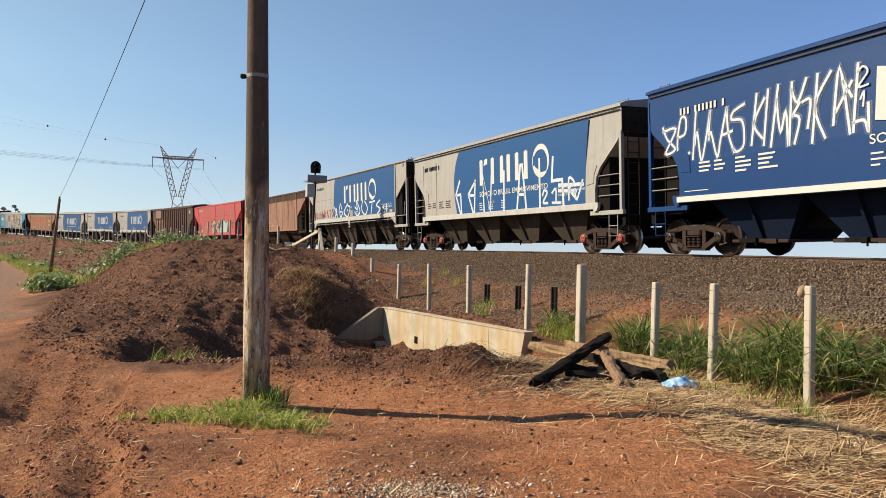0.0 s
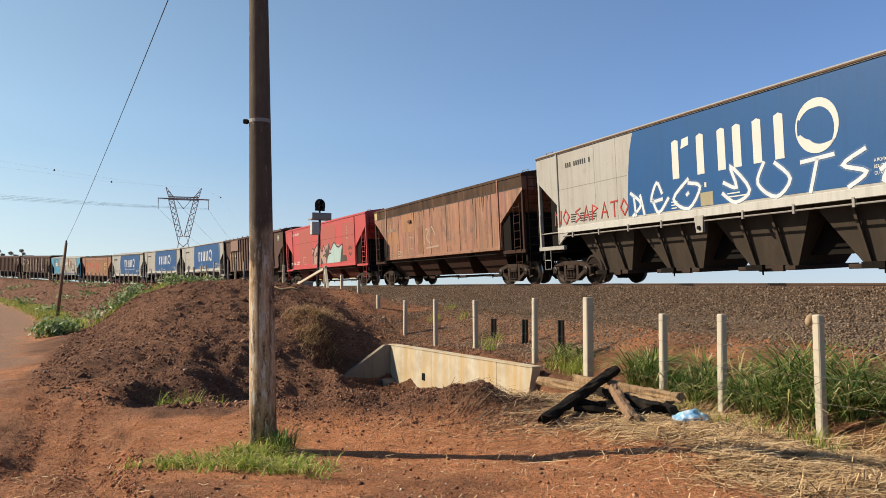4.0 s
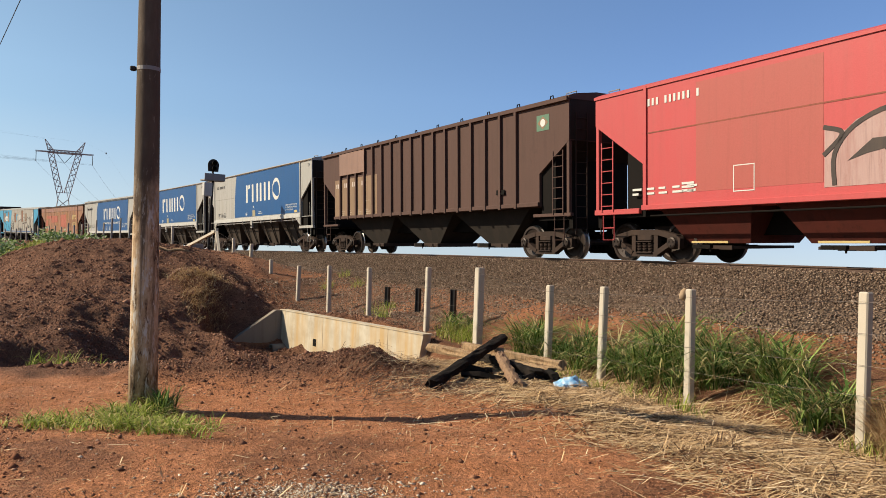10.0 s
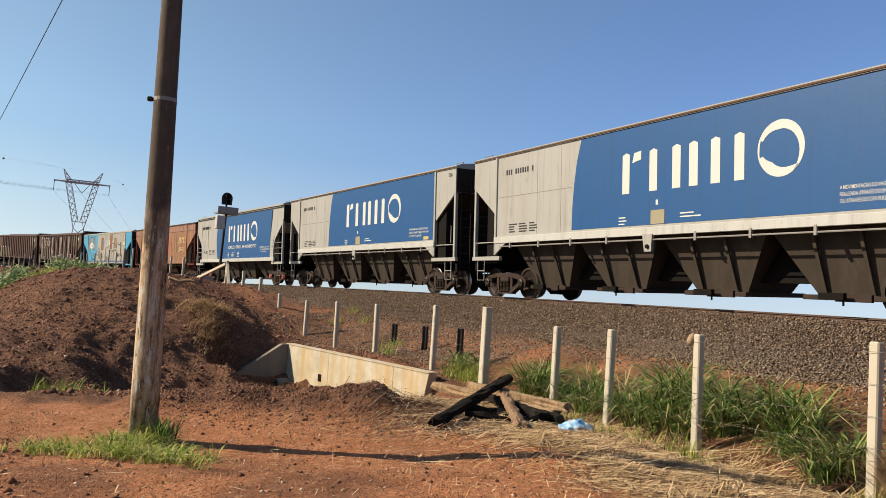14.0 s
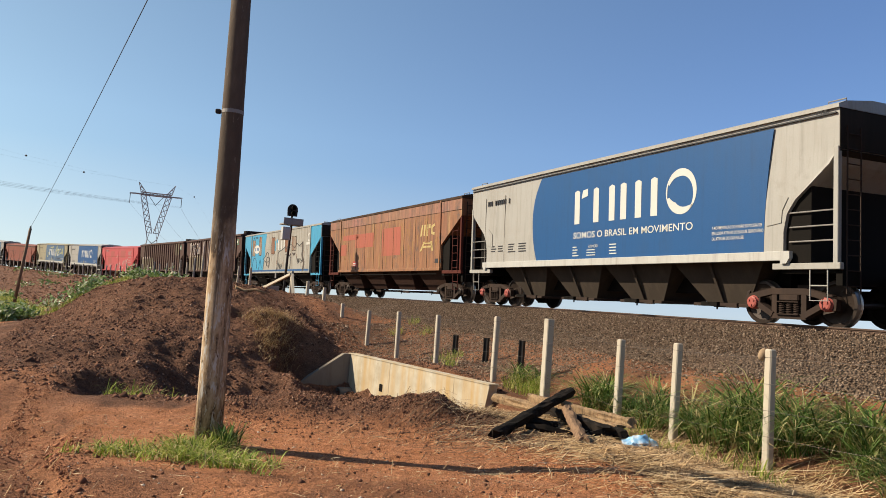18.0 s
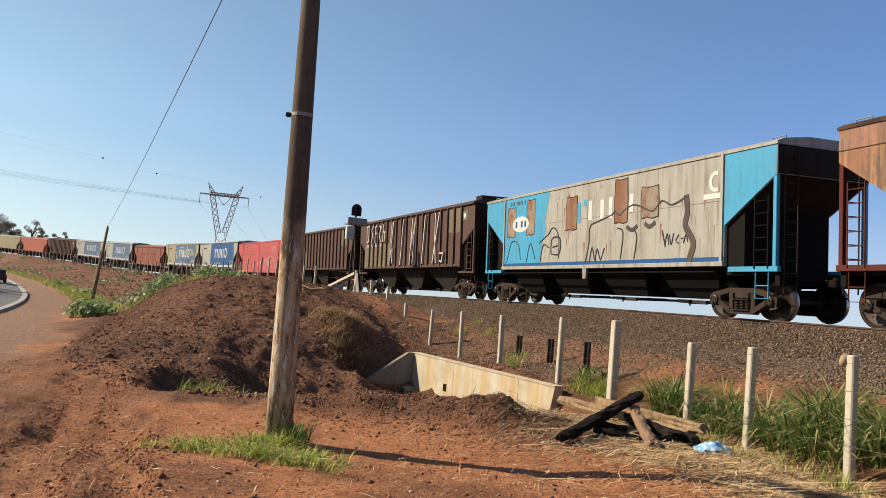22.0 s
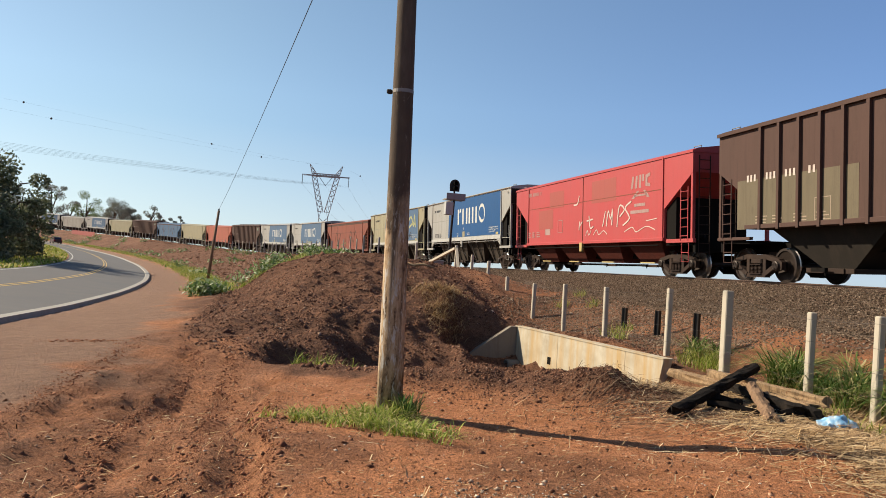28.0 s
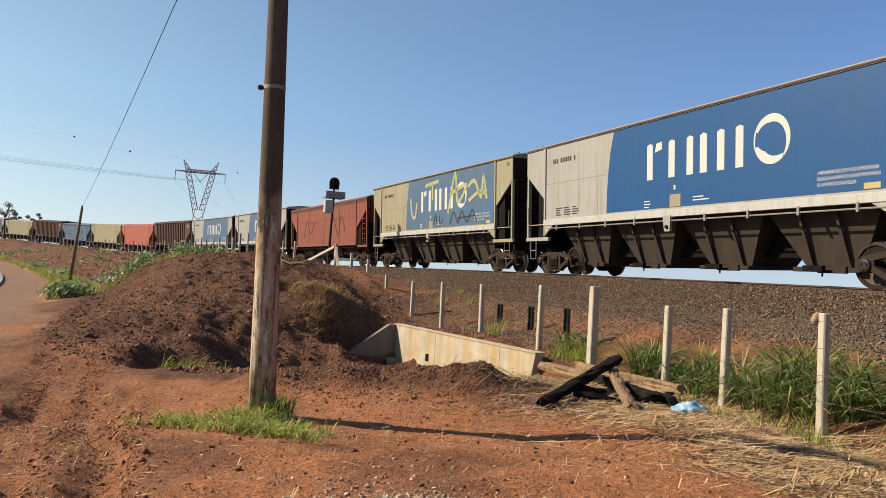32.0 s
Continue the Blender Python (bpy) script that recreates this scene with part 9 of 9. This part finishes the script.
def build_power():
    pylon(T1, PTURN, 1.0, 0.26)
    pylon(T2, PTURN, 0.92, 0.34)
    cx = Vector((math.cos(PTURN), math.sin(PTURN), 0))
    for off in (-11.7, 0, 11.7):
        a = T1 + cx * off + Vector((0, 0, 35.6))
        b = T0 + Vector((0.88, -0.47, 0)) * off + Vector((0, 0, 36))
        for dz in (0.0, 0.45):
            span("conductor", a + Vector((0, 0, dz)), b + Vector((0, 0, dz)), 5.2, 0.024, "thin conductor hanging between pylons")
        span("conductor", a, T2 + cx * off * 0.92 + Vector((0, 0, 33)), 7.0, 0.04, "thin conductor hanging between pylons")
    # marker balls, at bearings (degrees) and rises along the earth wires
    for e, marks in ((-8.2, ((-27.14, 0.1304), (-39.26, 0.1535))), (8.2, ((-23.58, 0.1199), (-37.58, 0.1388)))):
        a = T1 + cx * e + Vector((0, 0, 46))
        b = T0 + Vector((0.88, -0.47, 0)) * e + Vector((0, 0, 46))
        pts, balls = [a], []
        for az, rise in marks:
            dx, dy = math.sin(radians(az)), math.cos(radians(az))
            ex, ey = b.x - a.x, b.y - a.y
            rng = (a.x * ey - a.y * ex) / (dx * ey - dy * ex)
            ball = part("marker_ball", Mesh().lathe([(0.02, -0.42), (0.25, -0.34), (0.42, 0), (0.25, 0.34), (0.02, 0.42)], "z", (0, 0, 0), 12), M_IRON, smooth=True)
            ball.location = (dx * rng, dy * rng, 1.6 + rise * rng)
            pts.append(Vector(ball.location))
            balls.append(ball)
        wire = tagged(part("earth_wire", Mesh().tube(pts + [b], 0.012, 5), M_CONDUCTOR), "very thin earth wire with dark marker balls", "power line")
        for ball in balls:
            ball.parent = wire
    a, b = T1 + cx * 8.2 + Vector((0, 0, 46)), T2 + cx * 7.5 + Vector((0, 0, 42))
    ball = part("marker_ball", Mesh().lathe([(0.02, -0.42), (0.25, -0.34), (0.42, 0), (0.25, 0.34), (0.02, 0.42)], "z", (0, 0, 0), 12), M_IRON, smooth=True)
    ball.location = (math.sin(radians(-16.23)) * 430, math.cos(radians(-16.23)) * 430, 1.6 + 0.1056 * 430)
    ball.parent = tagged(part("earth_wire", Mesh().tube([a, Vector(ball.location), b], 0.012, 5), M_CONDUCTOR), "very thin earth wire with dark marker balls", "power line")


build_power()

# ---- trees ----
def tree(place, height, spread, seed, leaf, leaves, label, size=0.35, low=0.35, clumps=16, name="tree"):
    rng = np.random.RandomState(seed)
    t = empty(name, Matrix.Translation(place))
    tagged(t, label, "tree", "trees beyond the line")
    top = height * 0.62
    m = Mesh()
    wob = [Vector((rng.normal(0, 0.03) * height * i / 5, rng.normal(0, 0.03) * height * i / 5, top * i / 5)) for i in range(6)]
    m.tube(wob, [height * 0.028 * (1 - 0.13 * i) for i in range(6)], 9)
    centres = []
    for i in range(clumps):
        h = height * rng.uniform(low, 0.95)
        a, r = rng.uniform(0, 2 * np.pi), spread * math.sqrt(rng.uniform(0.05, 1)) * (1.0 - 0.5 * abs(h / height - 0.65))
        c = Vector((r * math.cos(a), r * math.sin(a), h))
        centres.append(c)
        if i % 2 == 0:
            j = min(5, max(1, int(5 * (h / height) / 0.7)))
            mid = wob[j].lerp(c, 0.5) + Vector((0, 0, 0.05 * height))
            m.tube([wob[max(0, j - 1)], mid, c], [height * 0.012, height * 0.008, height * 0.003], 6)
    part("trunk", m, M_BARK, t, smooth=True)
    per = leaves // clumps
    pts = []
    for c in centres:
        rr = spread * rng.uniform(0.22, 0.48)
        v = rng.normal(0, 1, (per, 3))
        v /= np.linalg.norm(v, axis=1, keepdims=True)
        v *= rr * rng.uniform(0.25, 1.0, (per, 1)) ** 0.6
        v[:, 2] *= 0.75
        pts.append(v + np.array(c))
    cards("crown", np.concatenate(pts), size, leaf, seed=seed, parent=t)
    return t


def polar(az, rho):
    x, y = rho * math.sin(radians(az)), rho * math.cos(radians(az))
    return Vector((x, y, float(ground_z(x, y)) - 0.1))


def build_trees():
    # big trees beyond the road
    for i, (az, rho, h, sp, n) in enumerate(((-40.2, 82, 9.5, 4.2, 7000), (-42.5, 78, 10.5, 4.6, 7000), (-45.5, 76, 10.0, 4.5, 5000), (-39.0, 86, 6.0, 3.0, 4000), (-41.2, 74, 4.5, 3.2, 4500), (-44, 72, 5.0, 3.4, 4000), (-38.6, 92, 3.4, 2.0, 2500))):
        tree(polar(az, rho), h, sp, 20 + i, M_TREELEAF, n, "dense dark green tree beside the road", 0.2, 0.12 if h < 7 else 0.2, 26)
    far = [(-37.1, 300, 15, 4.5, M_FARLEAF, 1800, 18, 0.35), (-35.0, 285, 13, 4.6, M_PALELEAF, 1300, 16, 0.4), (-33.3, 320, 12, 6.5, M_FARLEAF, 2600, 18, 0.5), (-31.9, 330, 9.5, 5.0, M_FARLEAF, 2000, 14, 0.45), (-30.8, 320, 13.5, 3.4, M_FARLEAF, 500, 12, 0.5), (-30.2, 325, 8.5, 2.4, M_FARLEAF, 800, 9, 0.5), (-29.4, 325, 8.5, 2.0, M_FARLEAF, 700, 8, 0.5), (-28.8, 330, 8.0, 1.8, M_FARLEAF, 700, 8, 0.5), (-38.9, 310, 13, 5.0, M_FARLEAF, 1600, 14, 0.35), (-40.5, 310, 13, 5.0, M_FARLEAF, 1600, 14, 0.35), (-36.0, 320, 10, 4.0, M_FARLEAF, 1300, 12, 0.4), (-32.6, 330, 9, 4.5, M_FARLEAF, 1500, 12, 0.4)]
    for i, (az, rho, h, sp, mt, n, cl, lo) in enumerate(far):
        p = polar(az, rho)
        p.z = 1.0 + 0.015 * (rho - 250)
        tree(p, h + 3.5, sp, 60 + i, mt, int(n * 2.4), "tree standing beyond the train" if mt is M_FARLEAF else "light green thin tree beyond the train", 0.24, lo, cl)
    # broad-leaved plants on the bank
    rng = np.random.RandomState(31)
    pts = []
    for i in range(28):
        t = rng.uniform(0, 1)
        s, d = (20.5 + 10 * t, 15.3 - 7.5 * t) if t < 0.6 else (26.5 + 16 * (t - 0.6), 10.8 - 9.0 * (t - 0.6))
        s, d = s + rng.normal(0, 0.5), d + rng.normal(0, 0.25)
        if i < 10:
            s, d = rng.uniform(19.5, 21), rng.uniform(14.8, 15.4)
        x, y = on_line(np.array(s), np.array(d))
        g = float(ground_z(x, y))
        k = rng.randint(50, 110)
        v = rng.normal(0, 1, (k, 3)) * np.array([0.28, 0.28, 0.16]) + np.array([float(x), float(y), g + 0.25])
        pts.append(v)
    cards("bank_plants", np.concatenate(pts), 0.11, M_LEAF, "broad-leaved green weeds on the bank", "weeds", 5, 0.8)
    pts = []
    for i in range(34):
        s = rng.uniform(60, 230)
        d = rng.uniform(7, 13)
        if rng.uniform() < 0.5:
            d = rng.normal(14.4, 0.6)
        x, y = on_line(np.array(s), np.array(d))
        g = float(ground_z(x, y))
        v = rng.normal(0, 1, (60, 3)) * np.array([0.5, 0.5, 0.2]) + np.array([float(x), float(y), g + 0.25])
        pts.append(v)
    cards("far_weeds", np.concatenate(pts), 0.2, M_LEAF, "pale green weeds along the far bank", "weeds", 6, 0.8)
    # net of orange mesh by the far bank
    m = Mesh()
    for i in range(9):
        s = 196 + i * 2.0
        x, y = on_line(np.array(s), np.array(8.5))
        g = float(ground_z(x, y))
        a, b = line(s, 8.5, g - 0.2), line(s + 2.0, 8.5, g - 0.2)
        m.beam(a + Vector((0, 0, 0.7)), b + Vector((0, 0, 0.7)), 0.03, 1.1)
    tagged(part("orange_netting", m, M_FADEDRED), "orange plastic site netting on the far bank", "netting")


build_trees()

# ---- car ----
M_CARPAINT = paint("dark_car_paint", (0.078, 0.023, 0.02), dirt=(0.062, 0.047, 0.039), amount=0.2, rough=0.3)
M_TYRE = paint("tyre_rubber", (0.016, 0.016, 0.016), amount=0.2, rough=0.8)
mt_, nt_, b_ = nodes_of("car_glass", 0.08)
b_.inputs["Base Color"].default_value = (0.02, 0.025, 0.03, 1)
M_CARGLASS = mt_
M_TAIL = paint("red_tail_lamp", (0.312, 0.016, 0.016), amount=0.1, rough=0.3)


def build_car():
    c = empty("car", pose(0, 0, 0))
    tagged(c, "small dark red hatchback car driving away on the road", "car")
    prof = [(-2.0, 0.3), (-2.02, 0.75), (-1.9, 0.9), (0.95, 0.92), (1.85, 0.75), (1.95, 0.5), (1.9, 0.3)]
    part("body", Mesh().prism(prof, "y", -0.82, 0.82), M_CARPAINT, c)
    cab = [(-1.92, 0.9), (-1.7, 1.4), (-1.4, 1.48), (0.0, 1.48), (0.25, 1.42), (0.98, 0.92)]
    part("cabin", Mesh().prism(cab, "y", -0.7, 0.7), M_CARPAINT, c)
    part("rear_window", Mesh().add([(-1.90, -0.58, 1.0), (-1.90, 0.58, 1.0), (-1.745, 0.52, 1.35), (-1.745, -0.52, 1.35)], [(0, 1, 2, 3)]), M_CARGLASS, c)
    for y in (-0.705, 0.705):
        part("side_window", Mesh().box((-0.7, y, 1.2), (1.5, 0.012, 0.34)), M_CARGLASS, c)
    for y in (-0.68, 0.68):
        part("tail_lamp", Mesh().box((-2.0, y, 0.8), (0.06, 0.2, 0.24), bev=0.02), M_TAIL, c)
    part("bumper", Mesh().box((-2.0, 0, 0.45), (0.14, 1.6, 0.24), bev=0.04), M_CARPAINT, c)
    for x in (-1.25, 1.25):
        for y in (-0.74, 0.74):
            o = part("wheel", Mesh().lathe([(0.2, -0.09), (0.3, -0.09), (0.3, 0.09), (0.2, 0.09)], "y", (0, 0, 0), 16), M_TYRE, c)
            o.location = (x, y, 0.3)
    return c


def build_insect():
    f = empty("flying_insect", pose(0, -3, 3))
    tagged(f, "tiny dark insect flying past the camera", "insect")
    part("body", Mesh().lathe([(0.0005, -0.006), (0.0022, -0.003), (0.0026, 0.001), (0.0016, 0.004), (0.0005, 0.006)], "x", (0, 0, 0), 10), M_IRON, f, smooth=True)
    for e in (-1, 1):
        part("wing", Mesh().add([(0.001, e * 0.001, 0.002), (0.004, e * 0.006, 0.004), (-0.002, e * 0.009, 0.005), (-0.005, e * 0.005, 0.003)], [(0, 1, 2, 3)]), M_STEELGREY, f)
    return f


INSECT = build_insect()
CAR = build_car()
CAR_D = 21.4


def car_pose(t):
    s = 101.0 + 15.0 * (t - 23.0)
    dz = (CAR_D - 19.4) * 0.0838 + 0.066
    p, q = line(s, CAR_D, float(road_z(s)) + dz), line(s + 2, CAR_D, float(road_z(s + 2)) + dz)
    x = (q - p).normalized()
    y = Vector((0, 0, 1)).cross(x).normalized()
    return Matrix.Translation(p) @ Matrix((x, y, x.cross(y))).transposed().to_4x4()


def motions():
    for k, w in enumerate(WAGONS):
        walk(w, [(t, wagon_pose(k, t)) for t in range(0, 33)])
    for k, x, ob in WHEELSETS:
        if k > 16:
            continue
        walk(ob, [(i / 15, pose(x, 0, 0.487) @ Matrix.Rotation(run(i / 15) / 0.48, 4, "Y")) for i in range(0, 481)])
    walk(INSECT, [(0, pose(-4, -8, 5)), (12, pose(-3.0, -4, 4.5)), (14.4, pose(-1.4, 1.0, 3.2)), (14.6, pose(-0.35, 1.55, 2.3)), (14.8, pose(0.06, 1.571, 2.035)), (15.0, pose(0.213, 1.554, 2.156)), (15.2, pose(0.365, 1.536, 2.284)), (15.5, pose(0.7, 1.3, 2.7)), (18, pose(2.5, -2, 4.5)), (32, pose(5, -8, 5))])
    walk(CAR, [(t, car_pose(t)) for t in range(0, 33)])


motions()
